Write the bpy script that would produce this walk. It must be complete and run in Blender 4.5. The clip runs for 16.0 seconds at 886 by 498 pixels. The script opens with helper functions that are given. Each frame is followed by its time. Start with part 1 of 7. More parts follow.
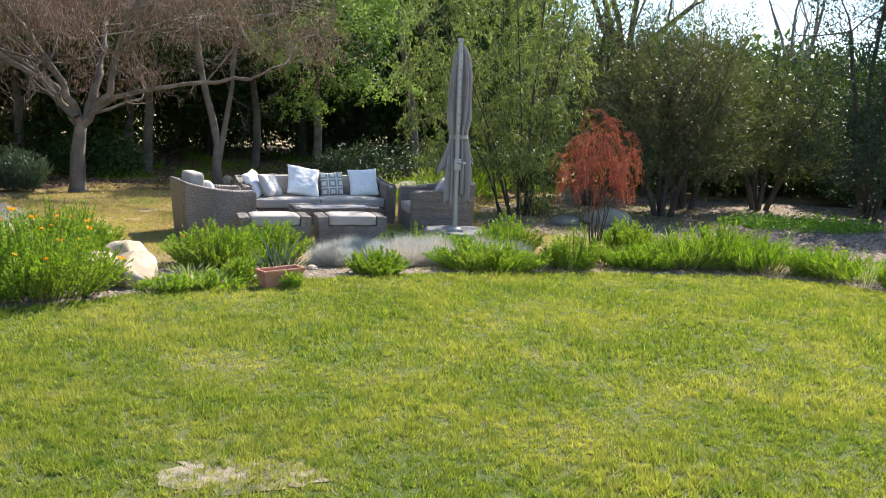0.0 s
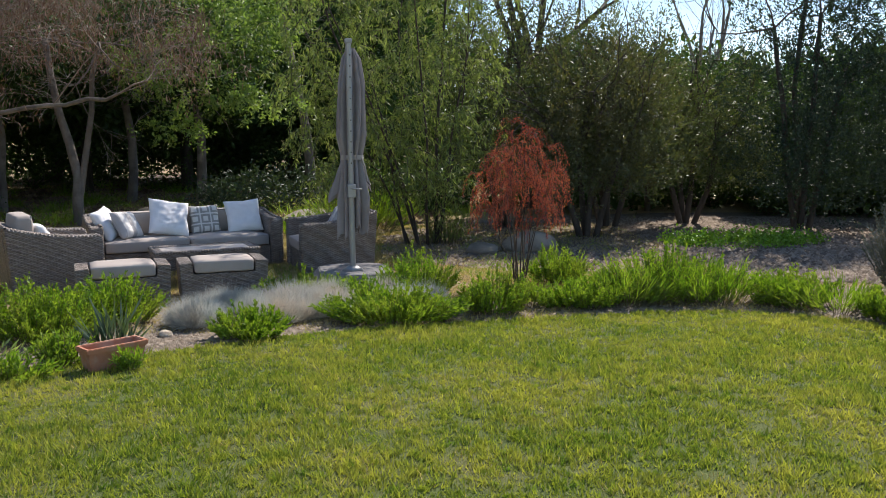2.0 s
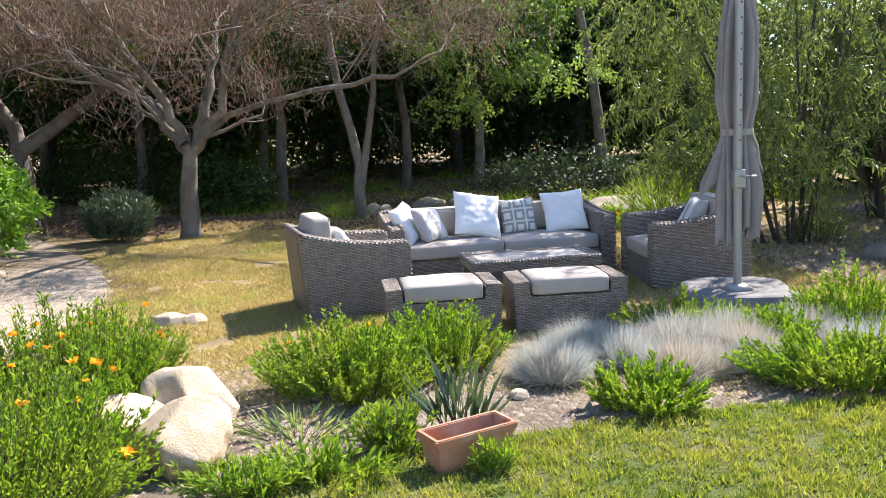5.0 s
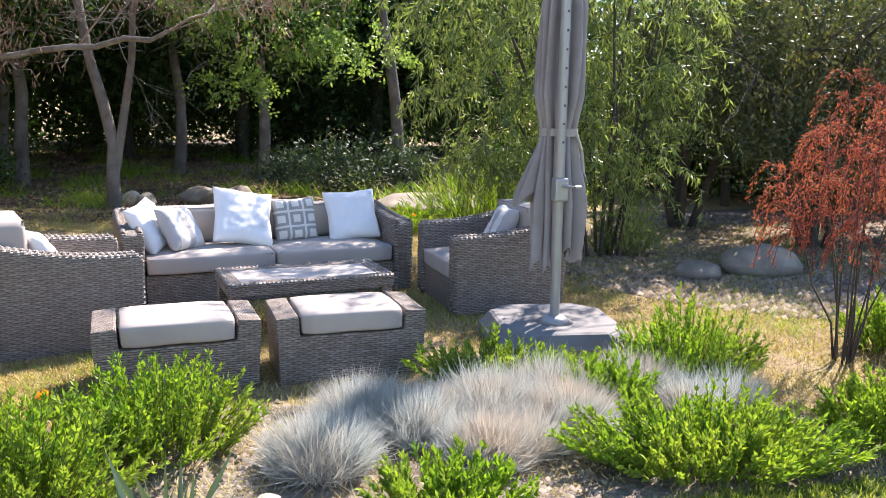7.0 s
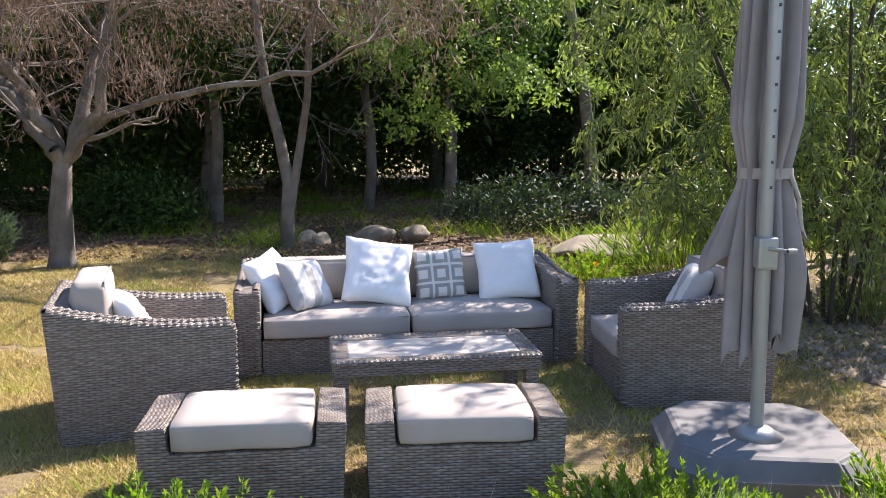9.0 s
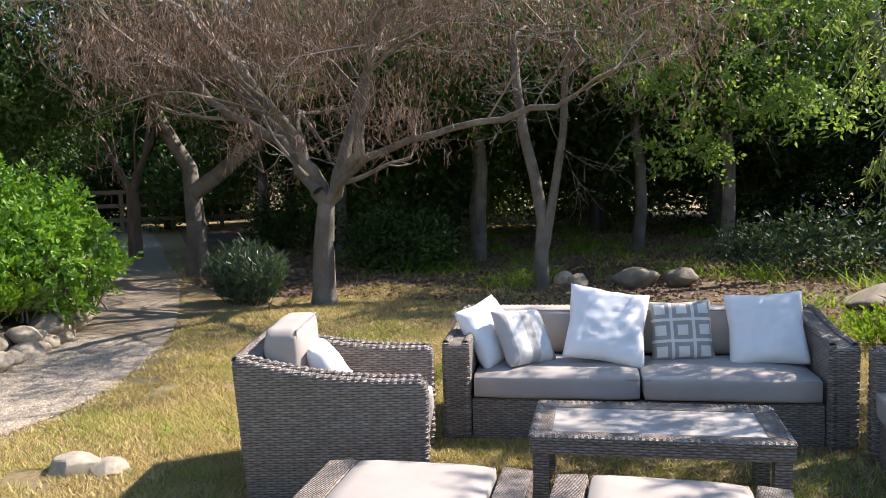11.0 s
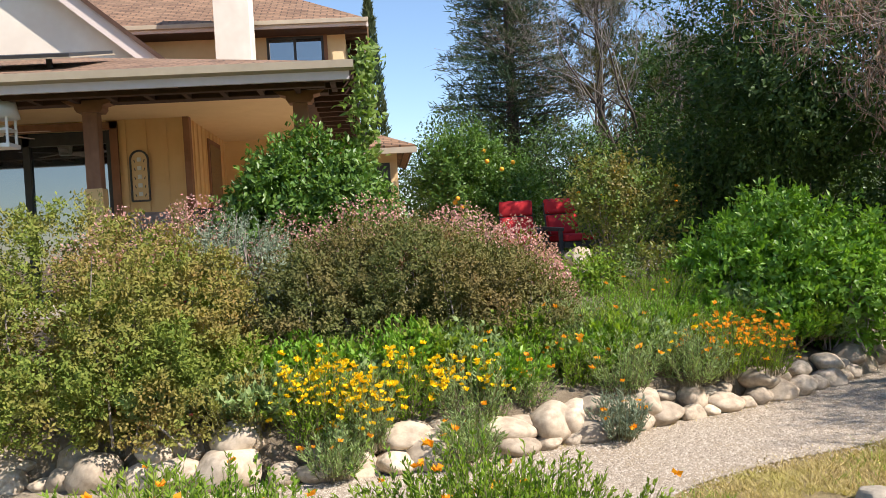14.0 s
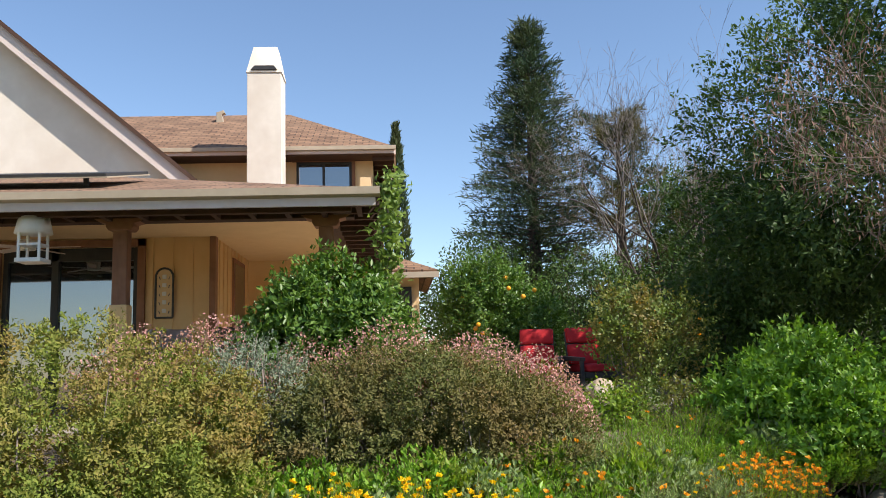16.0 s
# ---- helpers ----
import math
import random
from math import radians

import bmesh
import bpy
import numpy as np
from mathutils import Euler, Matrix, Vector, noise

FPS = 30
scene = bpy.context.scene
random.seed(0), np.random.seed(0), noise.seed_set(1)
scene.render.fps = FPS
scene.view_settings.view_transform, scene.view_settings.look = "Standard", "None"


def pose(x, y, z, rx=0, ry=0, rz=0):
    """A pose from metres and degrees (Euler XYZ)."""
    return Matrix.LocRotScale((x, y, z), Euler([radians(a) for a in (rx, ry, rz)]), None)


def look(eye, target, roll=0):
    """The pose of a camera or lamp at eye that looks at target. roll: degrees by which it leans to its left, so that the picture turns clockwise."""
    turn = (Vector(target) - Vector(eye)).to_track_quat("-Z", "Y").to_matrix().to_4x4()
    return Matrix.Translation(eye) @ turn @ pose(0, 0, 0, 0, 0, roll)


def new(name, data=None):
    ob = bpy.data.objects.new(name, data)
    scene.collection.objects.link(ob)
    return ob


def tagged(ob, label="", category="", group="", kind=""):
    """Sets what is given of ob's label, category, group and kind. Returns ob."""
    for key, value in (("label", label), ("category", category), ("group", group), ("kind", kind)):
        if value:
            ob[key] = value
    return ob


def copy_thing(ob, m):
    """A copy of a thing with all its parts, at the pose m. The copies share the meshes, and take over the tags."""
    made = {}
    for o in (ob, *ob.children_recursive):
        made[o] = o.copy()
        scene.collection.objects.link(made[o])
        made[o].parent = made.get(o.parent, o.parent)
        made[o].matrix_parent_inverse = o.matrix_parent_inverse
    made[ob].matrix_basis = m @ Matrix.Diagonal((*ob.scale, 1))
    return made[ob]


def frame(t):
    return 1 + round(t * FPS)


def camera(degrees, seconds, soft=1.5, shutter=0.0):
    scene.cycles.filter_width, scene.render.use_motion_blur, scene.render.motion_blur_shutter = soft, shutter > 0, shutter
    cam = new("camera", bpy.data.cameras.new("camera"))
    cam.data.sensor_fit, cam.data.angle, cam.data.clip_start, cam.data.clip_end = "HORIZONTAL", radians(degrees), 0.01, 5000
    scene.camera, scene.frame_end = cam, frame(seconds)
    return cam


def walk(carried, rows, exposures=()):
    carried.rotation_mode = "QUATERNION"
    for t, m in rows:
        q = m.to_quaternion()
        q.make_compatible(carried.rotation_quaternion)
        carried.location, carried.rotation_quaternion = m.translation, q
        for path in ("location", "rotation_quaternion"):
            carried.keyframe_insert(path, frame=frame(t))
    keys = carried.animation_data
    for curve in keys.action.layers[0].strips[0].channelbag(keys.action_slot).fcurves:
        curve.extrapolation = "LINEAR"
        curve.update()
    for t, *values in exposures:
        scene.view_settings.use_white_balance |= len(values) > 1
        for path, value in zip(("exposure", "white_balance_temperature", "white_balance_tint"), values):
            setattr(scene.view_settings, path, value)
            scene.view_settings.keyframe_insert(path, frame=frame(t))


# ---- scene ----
cam = camera(56.5, 16.0, soft=0.9)
PATH = [
    (0, (2.494, -0.098, 1.708), (2.387, 1.873, 1.385), 2.0),
    (0.5, (2.571, 0.339, 1.714), (2.567, 2.313, 1.393), 0.9),
    (1, (2.626, 0.827, 1.673), (2.686, 2.801, 1.359), 0.9),
    (1.5, (2.606, 1.277, 1.662), (2.854, 3.241, 1.376), -0.2),
    (2, (2.574, 1.743, 1.654), (2.678, 3.721, 1.381), -0.1),
    (2.5, (2.38, 2.179, 1.643), (2.298, 4.158, 1.362), -0.9),
    (3, (2.145, 2.575, 1.628), (2.018, 4.551, 1.348), -0.8),
    (3.5, (1.914, 2.949, 1.624), (1.556, 4.896, 1.337), -0.8),
    (4, (1.661, 3.319, 1.605), (1.204, 5.244, 1.309), -2.1),
    (4.2, (1.575, 3.444, 1.606), (1.097, 5.362, 1.306), -2.6),
    (6.3, (1.167, 4.98, 1.628), (0.821, 6.921, 1.291), -0.4),
    (6.5, (1.203, 5.119, 1.613), (0.945, 7.073, 1.269), 0.1),
    (7, (1.262, 5.526, 1.592), (1.278, 7.495, 1.242), 1.1),
    (7.5, (1.395, 5.893, 1.573), (1.431, 7.858, 1.203), 1.5),
    (8, (1.478, 6.248, 1.576), (1.519, 8.212, 1.197), 2.3),
    (8.5, (1.491, 6.572, 1.625), (1.415, 8.544, 1.302), 1.3),
    (8.7, (1.51, 6.664, 1.618), (1.243, 8.624, 1.318), 0.7),
    (10.8, (1.641, 7.481, 1.604), (0.68, 9.225, 1.415), -2.0),
    (11, (1.665, 7.528, 1.602), (0.549, 9.178, 1.418), -1.6),
    (11.5, (1.723, 7.59, 1.601), (0.254, 8.938, 1.45), -1.7),
    (12, (1.751, 7.566, 1.601), (0.082, 8.659, 1.461), -2.1),
    (12.5, (1.748, 7.547, 1.592), (-0.119, 8.254, 1.463), -3.1),
    (13, (1.745, 7.511, 1.601), (-0.188, 8.011, 1.482), -3.5),
    (13.5, (1.732, 7.466, 1.599), (-0.235, 7.826, 1.548), -3.4),
    (14, (1.704, 7.424, 1.603), (-0.289, 7.58, 1.577), -3.5),
    (14.5, (1.696, 7.427, 1.617), (-0.296, 7.589, 1.678), -3.6),
    (15, (1.693, 7.455, 1.644), (-0.28, 7.659, 1.902), -3.4),
    (15.5, (1.686, 7.436, 1.639), (-0.276, 7.655, 1.96), -2.6),
    (16, (1.687, 7.419, 1.636), (-0.29, 7.538, 1.91), -1.7),
]
EXPOSURES = [(0, 1.3, 6500, 10), (1.0, 1.0, 6500, 10), (2.0, 0.6, 6500, 12), (3.0, 0.45, 6500, 12), (3.5, 0.68, 6500, 12), (4.2, 1.15, 6500, 12), (6.3, 1.7, 6500, 17), (8.0, 1.65, 6500, 17), (8.7, 1.5, 6500, 17), (10.8, 1.18, 6500, 13), (12.5, 1.05, 6500, 13), (13.5, 0.98, 6500, 13), (14.3, 0.76, 6500, 11), (15.0, 0.56, 6500, 11), (16, 0.7, 6500, 11)]
walk(cam, [(t, look(eye, target, roll)) for t, eye, target, roll in PATH], EXPOSURES)

# ---------- world, sun ----------
SUN = Vector((0.38, 0.60, 0.73)).normalized()
world = bpy.data.worlds.new("sky")
scene.world = world
world.use_nodes = True
_wn = world.node_tree
_sky = _wn.nodes.new("ShaderNodeTexSky")
_sky.sky_type = "NISHITA"
_sky.sun_disc = False
_sky.sun_elevation = math.asin(SUN.z)
_sky.sun_rotation = math.atan2(SUN.x, SUN.y)
_sky.air_density, _sky.dust_density, _sky.ozone_density = 1.0, 0.1, 2.8
_wn.links.new(_sky.outputs[0], _wn.nodes["Background"].inputs[0])
_wn.nodes["Background"].inputs[1].default_value = 0.115
_sl = bpy.data.lights.new("sun", "SUN")
_sl.energy, _sl.angle, _sl.color = 5.0, radians(0.53), (1.0, 0.925, 0.85)
_so = new("sun", _sl)
_so.matrix_world = look(SUN * 60, (0, 0, 0))

# ---------- materials ----------
def _nodes(name):
    m = bpy.data.materials.new(name)
    m.use_nodes = True
    return m, m.node_tree.nodes, m.node_tree.links, m.node_tree.nodes["Principled BSDF"]


def _noise(n, l, scale, coord, detail=5, rough=0.6, stretch=None):
    t = n.new("ShaderNodeTexNoise")
    t.inputs["Scale"].default_value, t.inputs["Detail"].default_value, t.inputs["Roughness"].default_value = scale, detail, rough
    src = coord
    if stretch:
        mp = n.new("ShaderNodeMapping")
        mp.inputs["Scale"].default_value = stretch
        l.new(coord, mp.inputs[0])
        src = mp.outputs[0]
    l.new(src, t.inputs["Vector"])
    return t.outputs["Fac"]


def _mix(n, l, fac, a, b, blend="MIX"):
    x = n.new("ShaderNodeMix")
    x.data_type, x.blend_type = "RGBA", blend
    for sock, v in ((x.inputs[0], fac), (x.inputs[6], a), (x.inputs[7], b)):
        if isinstance(v, (int, float)):
            sock.default_value = v
        elif isinstance(v, tuple):
            sock.default_value = (*v, 1)
        else:
            l.new(v, sock)
    return x.outputs[2]


def _ramp(n, l, fac, lo, hi):
    r = n.new("ShaderNodeMapRange")
    r.inputs["From Min"].default_value, r.inputs["From Max"].default_value = lo, hi
    l.new(fac, r.inputs["Value"])
    return r.outputs[0]


def surf(name, c1, c2, scale=4.0, c3=None, scale3=0.8, rough=0.85, bump=0.3, bscale=40.0, bdist=0.01, metal=0.0, spec=0.3, stretch=None, world_co=True, vary=0.0):
    m, n, l, p = _nodes(name)
    if world_co:
        co = n.new("ShaderNodeNewGeometry").outputs["Position"]
    else:
        co = n.new("ShaderNodeTexCoord").outputs["Object"]
    col = _mix(n, l, _ramp(n, l, _noise(n, l, scale, co, 6, 0.65, stretch), 0.32, 0.68), c1, c2)
    if c3:
        col = _mix(n, l, _ramp(n, l, _noise(n, l, scale3, co, 4), 0.45, 0.65), col, c3)
    if vary:
        oi = n.new("ShaderNodeObjectInfo")
        hsv = n.new("ShaderNodeHueSaturation")
        v = n.new("ShaderNodeMapRange")
        v.inputs["To Min"].default_value, v.inputs["To Max"].default_value = 1 - vary, 1 + vary
        l.new(oi.outputs["Random"], v.inputs["Value"])
        l.new(v.outputs[0], hsv.inputs["Value"])
        l.new(col, hsv.inputs["Color"])
        col = hsv.outputs[0]
    l.new(col, p.inputs["Base Color"])
    p.inputs["Roughness"].default_value, p.inputs["Metallic"].default_value = rough, metal
    p.inputs["Specular IOR Level"].default_value = spec
    if bump:
        b = n.new("ShaderNodeBump")
        b.inputs["Strength"].default_value, b.inputs["Distance"].default_value = bump, bdist
        l.new(_noise(n, l, bscale, co, 6, 0.7, stretch), b.inputs["Height"])
        l.new(b.outputs[0], p.inputs["Normal"])
    return m


def leafmat(name, c1, c2, c3=None, trans=0.35, rough=0.5, spec=0.35, patch=0.9, tint=(1.25, 1.3, 0.55), c4=None, patch4=3.0):
    """Leaves: colour by leaf and by patch, part of the light goes through."""
    m, n, l, p = _nodes(name)
    g = n.new("ShaderNodeNewGeometry")
    col = _mix(n, l, g.outputs["Random Per Island"], c1, c2)
    if c3:
        col = _mix(n, l, _ramp(n, l, _noise(n, l, patch, g.outputs["Position"], 3), 0.42, 0.68), col, c3)
    if c4:
        col = _mix(n, l, _ramp(n, l, _noise(n, l, patch4, g.outputs["Position"], 5, 0.7), 0.50, 0.66), col, c4)
    l.new(col, p.inputs["Base Color"])
    p.inputs["Roughness"].default_value, p.inputs["Specular IOR Level"].default_value = rough, spec
    t = n.new("ShaderNodeBsdfTranslucent")
    l.new(_mix(n, l, 1.0, col, tint, "MULTIPLY"), t.inputs["Color"])
    s = n.new("ShaderNodeMixShader")
    s.inputs[0].default_value = trans
    l.new(p.outputs[0], s.inputs[1])
    l.new(t.outputs[0], s.inputs[2])
    l.new(s.outputs[0], n["Material Output"].inputs[0])
    return m


def wickermat(name, axis_scale=1.0):
    """Round strands woven over upright ribs."""
    m, n, l, p = _nodes(name)
    co = n.new("ShaderNodeTexCoord").outputs["Object"]
    sep = n.new("ShaderNodeSeparateXYZ")
    l.new(co, sep.inputs[0])

    def math(op, a, b=None):
        k = n.new("ShaderNodeMath")
        k.operation = op
        for i, v in ((0, a), (1, b)):
            if isinstance(v, (int, float)):
                k.inputs[i].default_value = v
            elif v is not None:
                l.new(v, k.inputs[i])
        return k.outputs[0]

    nrm = n.new("ShaderNodeSeparateXYZ")
    l.new(n.new("ShaderNodeNewGeometry").outputs["True Normal"], nrm.inputs[0])
    flat = math("GREATER_THAN", math("ABSOLUTE", nrm.outputs[2]), 0.75)
    along = math("ADD", sep.outputs[0], sep.outputs[1])
    level = math("MULTIPLY", math("SUBTRACT", sep.outputs[0], sep.outputs[1]), flat)
    row = math("MULTIPLY", math("ADD", math("MULTIPLY", sep.outputs[2], math("SUBTRACT", 1.0, flat)), level), 2 * 3.14159 / 0.013)
    rib = math("MULTIPLY", along, 3.14159 / 0.030)
    flip = math("SIGN", math("SINE", math("MULTIPLY", row, 0.5)))
    over = math("MULTIPLY", math("SINE", rib), flip)
    strand = math("ABSOLUTE", math("SINE", math("MULTIPLY", row, 0.5)))
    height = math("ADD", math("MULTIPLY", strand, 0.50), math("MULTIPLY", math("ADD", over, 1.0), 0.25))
    tone = _mix(n, l, _noise(n, l, 5, co, 4), (0.145, 0.11, 0.085), (0.265, 0.21, 0.168))
    # pale streaks painted as highlights along the strands
    tone = _mix(n, l, _ramp(n, l, _noise(n, l, 60, co, 3, 0.7, (0.25, 0.25, 1.0)), 0.40, 0.72), tone, (0.38, 0.33, 0.28))
    # low spots of the weave go near black: shade between strands, in the colour
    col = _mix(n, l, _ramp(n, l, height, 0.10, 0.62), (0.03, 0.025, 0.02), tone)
    l.new(col, p.inputs["Base Color"])
    p.inputs["Roughness"].default_value = 0.55
    b = n.new("ShaderNodeBump")
    b.inputs["Strength"].default_value, b.inputs["Distance"].default_value = 0.9, 0.008
    l.new(height, b.inputs["Height"])
    l.new(b.outputs[0], p.inputs["Normal"])
    return m


def glassmat(name, tint=(0.02, 0.03, 0.04)):
    m, n, l, p = _nodes(name)
    p.inputs["Base Color"].default_value = (*tint, 1)
    p.inputs["Roughness"].default_value = 0.03
    p.inputs["Specular IOR Level"].default_value = 0.9
    p.inputs["IOR"].default_value = 2.3
    return m


M_GROUND = surf("dry_ground", (0.42, 0.315, 0.165), (0.17, 0.12, 0.065), 24.0, (0.33, 0.265, 0.12), 2.6, 0.95, 1.0, 55, 0.03)
# soil colour kept dark to carry the shadows between grass blades
M_LAWN = surf("lawn_soil", (0.07, 0.10, 0.022), (0.105, 0.13, 0.032), 9, (0.13, 0.13, 0.045), 1.1, 0.95, 0.8, 90, 0.02)
M_SOIL = surf("bed_soil", (0.23, 0.185, 0.13), (0.36, 0.31, 0.25), 14, (0.14, 0.11, 0.08), 1.4, 0.95, 1.0, 45, 0.03)
M_MULCH = surf("wood_mulch", (0.13, 0.10, 0.075), (0.23, 0.19, 0.145), 26, (0.085, 0.065, 0.045), 0.9, 0.95, 1.0, 70, 0.03)
M_PATH = surf("gravel_path", (0.25, 0.20, 0.14), (0.43, 0.36, 0.275), 70, (0.33, 0.26, 0.175), 1.6, 0.95, 1.0, 130, 0.012)
M_BANK = surf("bank_soil", (0.15, 0.115, 0.075), (0.24, 0.19, 0.13), 9, None, 1, 0.95, 1.0, 30, 0.03)
M_ROCK = surf("pale_river_rock", (0.55, 0.455, 0.335), (0.42, 0.34, 0.25), 5, (0.34, 0.27, 0.195), 2.2, 0.8, 0.5, 22, 0.012, vary=0.32, world_co=False)
M_BOULDER = surf("sandstone_boulder", (0.55, 0.42, 0.275), (0.42, 0.32, 0.225), 4, (0.60, 0.51, 0.40), 1.8, 0.85, 0.6, 16, 0.02, vary=0.1, world_co=False)
# grey darkened to carry the shade on the rocks by the red tree
M_GREYROCK = surf("grey_boulder", (0.26, 0.22, 0.165), (0.17, 0.145, 0.115), 6, (0.33, 0.285, 0.22), 1.5, 0.85, 0.6, 18, 0.02, vary=0.15, world_co=False)
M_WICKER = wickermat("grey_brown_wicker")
M_CUSH = surf("taupe_outdoor_fabric", (0.39, 0.345, 0.305), (0.36, 0.315, 0.28), 6, (0.42, 0.375, 0.335), 1.3, 0.9, 0.18, 420, 0.001, spec=0.15)
M_PIPING = surf("taupe_piping", (0.30, 0.27, 0.245), (0.26, 0.235, 0.21), 12, None, 1, 0.9, 0.1, 300, 0.001)
M_WHITE = surf("white_cotton", (0.78, 0.77, 0.77), (0.73, 0.72, 0.73), 5, (0.80, 0.80, 0.79), 2, 0.92, 0.12, 22, 0.006, spec=0.1, world_co=False)
M_STONE = surf("table_stone", (0.42, 0.38, 0.345), (0.33, 0.295, 0.265), 9, (0.47, 0.43, 0.39), 2.2, 0.65, 0.08, 120, 0.002)
M_METAL = surf("grey_painted_metal", (0.36, 0.355, 0.345), (0.33, 0.325, 0.315), 10, None, 1, 0.42, 0.05, 80, 0.001, metal=0.35, spec=0.5)
M_DARKMETAL = surf("dark_metal", (0.05, 0.05, 0.05), (0.08, 0.075, 0.07), 10, None, 1, 0.5, 0.1, 60, 0.001)
# base grey lowered: the shade over the slab is put into its colour
M_SLAB = surf("grey_plastic_base", (0.19, 0.183, 0.175), (0.15, 0.146, 0.142), 5, (0.22, 0.213, 0.205), 1.8, 0.75, 0.25, 120, 0.003)
M_CANVAS = surf("grey_brown_canvas", (0.29, 0.255, 0.25), (0.25, 0.22, 0.215), 7, (0.33, 0.295, 0.29), 2.2, 0.92, 0.2, 300, 0.002, spec=0.1)
M_TERRA = surf("terracotta", (0.48, 0.215, 0.125), (0.40, 0.17, 0.10), 8, (0.50, 0.36, 0.27), 4.0, 0.9, 0.3, 60, 0.004)
M_BARK = surf("grey_bark", (0.19, 0.163, 0.137), (0.115, 0.097, 0.08), 9, (0.24, 0.212, 0.183), 3, 0.95, 0.9, 24, 0.02, stretch=(1, 1, 0.25))
M_DBARK = surf("dark_bark", (0.10, 0.08, 0.065), (0.055, 0.045, 0.037), 9, None, 3, 0.95, 0.9, 24, 0.02, stretch=(1, 1, 0.25))
M_RBARK = surf("reddish_bark", (0.32, 0.22, 0.165), (0.20, 0.135, 0.10), 9, None, 3, 0.95, 0.9, 24, 0.02, stretch=(1, 1, 0.25))
M_FINE = surf("brown_twig", (0.25, 0.18, 0.14), (0.16, 0.11, 0.088), 8, None, 1, 0.9, 0.0)
M_TWIG = surf("pale_twig", (0.31, 0.26, 0.22), (0.19, 0.155, 0.13), 8, None, 1, 0.9, 0.0)
M_STEM = surf("green_stem", (0.12, 0.13, 0.05), (0.16, 0.13, 0.07), 8, None, 1, 0.9, 0.0)

L_GRASS = leafmat("lawn_blade", (0.075, 0.13, 0.024), (0.365, 0.40, 0.075), (0.39, 0.375, 0.10), 0.45, 0.7, 0.08, 1.1, c4=(0.105, 0.18, 0.03), patch4=9.0)
L_STRAW = leafmat("straw", (0.72, 0.57, 0.28), (0.21, 0.15, 0.06), (0.45, 0.39, 0.14), 0.25, 0.8, 0.1, 1.6)
L_SHRUB = leafmat("bright_shrub_leaf", (0.11, 0.215, 0.018), (0.265, 0.385, 0.04), (0.275, 0.345, 0.055), 0.42, 0.5, 0.2, 1.5, c4=(0.12, 0.24, 0.028), patch4=7.0)
L_BUSH = leafmat("small_olive_leaf", (0.068, 0.085, 0.026), (0.165, 0.175, 0.058), (0.20, 0.145, 0.06), 0.25, 0.7, 0.1, 1.4)
L_BUSH2 = leafmat("reddish_green_leaf", (0.105, 0.155, 0.028), (0.245, 0.285, 0.058), (0.29, 0.20, 0.07), 0.3, 0.7, 0.1, 1.8)
L_GREEN = leafmat("fresh_green_leaf", (0.13, 0.27, 0.024), (0.25, 0.42, 0.05), None, 0.35, 0.42, 0.4)
L_GLOSSY = leafmat("glossy_green_leaf", (0.055, 0.13, 0.02), (0.13, 0.22, 0.035), None, 0.3, 0.40, 0.38)
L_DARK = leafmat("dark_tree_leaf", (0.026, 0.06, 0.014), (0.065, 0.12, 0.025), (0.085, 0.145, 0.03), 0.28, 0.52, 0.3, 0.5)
L_OLIVE = leafmat("olive_tree_leaf", (0.05, 0.072, 0.032), (0.125, 0.148, 0.065), (0.145, 0.165, 0.06), 0.34, 0.42, 0.45, 0.6)
L_BLUEDARK = leafmat("dark_blue_green_leaf", (0.022, 0.042, 0.03), (0.06, 0.09, 0.062), (0.05, 0.075, 0.045), 0.25, 0.55, 0.25, 0.8)
L_BROWNISH = leafmat("brownish_evergreen_leaf", (0.05, 0.066, 0.03), (0.115, 0.13, 0.06), (0.12, 0.11, 0.05), 0.3, 0.5, 0.35, 0.9)
L_OAK = leafmat("light_oak_leaf", (0.15, 0.235, 0.05), (0.25, 0.34, 0.085), None, 0.45, 0.45, 0.4, 0.9, (1.2, 1.25, 0.75))
L_WILLOW = leafmat("willow_leaf", (0.16, 0.225, 0.055), (0.30, 0.355, 0.11), (0.11, 0.155, 0.05), 0.48, 0.42, 0.45, 0.8, (1.2, 1.22, 0.75))
L_PINE = leafmat("pine_needle", (0.035, 0.055, 0.022), (0.075, 0.085, 0.032), (0.15, 0.12, 0.04), 0.2, 0.6, 0.25, 0.7)
L_CONIFER = leafmat("blue_green_needle", (0.035, 0.065, 0.042), (0.06, 0.095, 0.055), (0.085, 0.105, 0.045), 0.2, 0.6, 0.25, 0.6)
L_RED = leafmat("rust_red_leaf", (0.31, 0.062, 0.055), (0.44, 0.15, 0.115), (0.25, 0.05, 0.05), 0.4, 0.6, 0.2, 2.5)
L_POD = leafmat("dry_pod", (0.185, 0.115, 0.082), (0.36, 0.25, 0.18), (0.135, 0.08, 0.062), 0.06, 0.8, 0.1, 1.0)
L_FESCUE = leafmat("blue_fescue", (0.27, 0.32, 0.31), (0.66, 0.66, 0.60), (0.54, 0.47, 0.38), 0.3, 0.6, 0.25, 2.5, (1.1, 1.1, 1.1))
L_SILVER = leafmat("silver_grey_leaf", (0.17, 0.22, 0.14), (0.27, 0.315, 0.22), None, 0.25, 0.7, 0.2, 0.9, (1.1, 1.15, 0.95))
L_POPPYLEAF = leafmat("feathery_leaf", (0.20, 0.29, 0.11), (0.33, 0.41, 0.18), None, 0.35, 0.7, 0.1)
L_ORANGE = leafmat("orange_petal", (0.85, 0.30, 0.02), (0.90, 0.42, 0.03), None, 0.35, 0.6, 0.2)
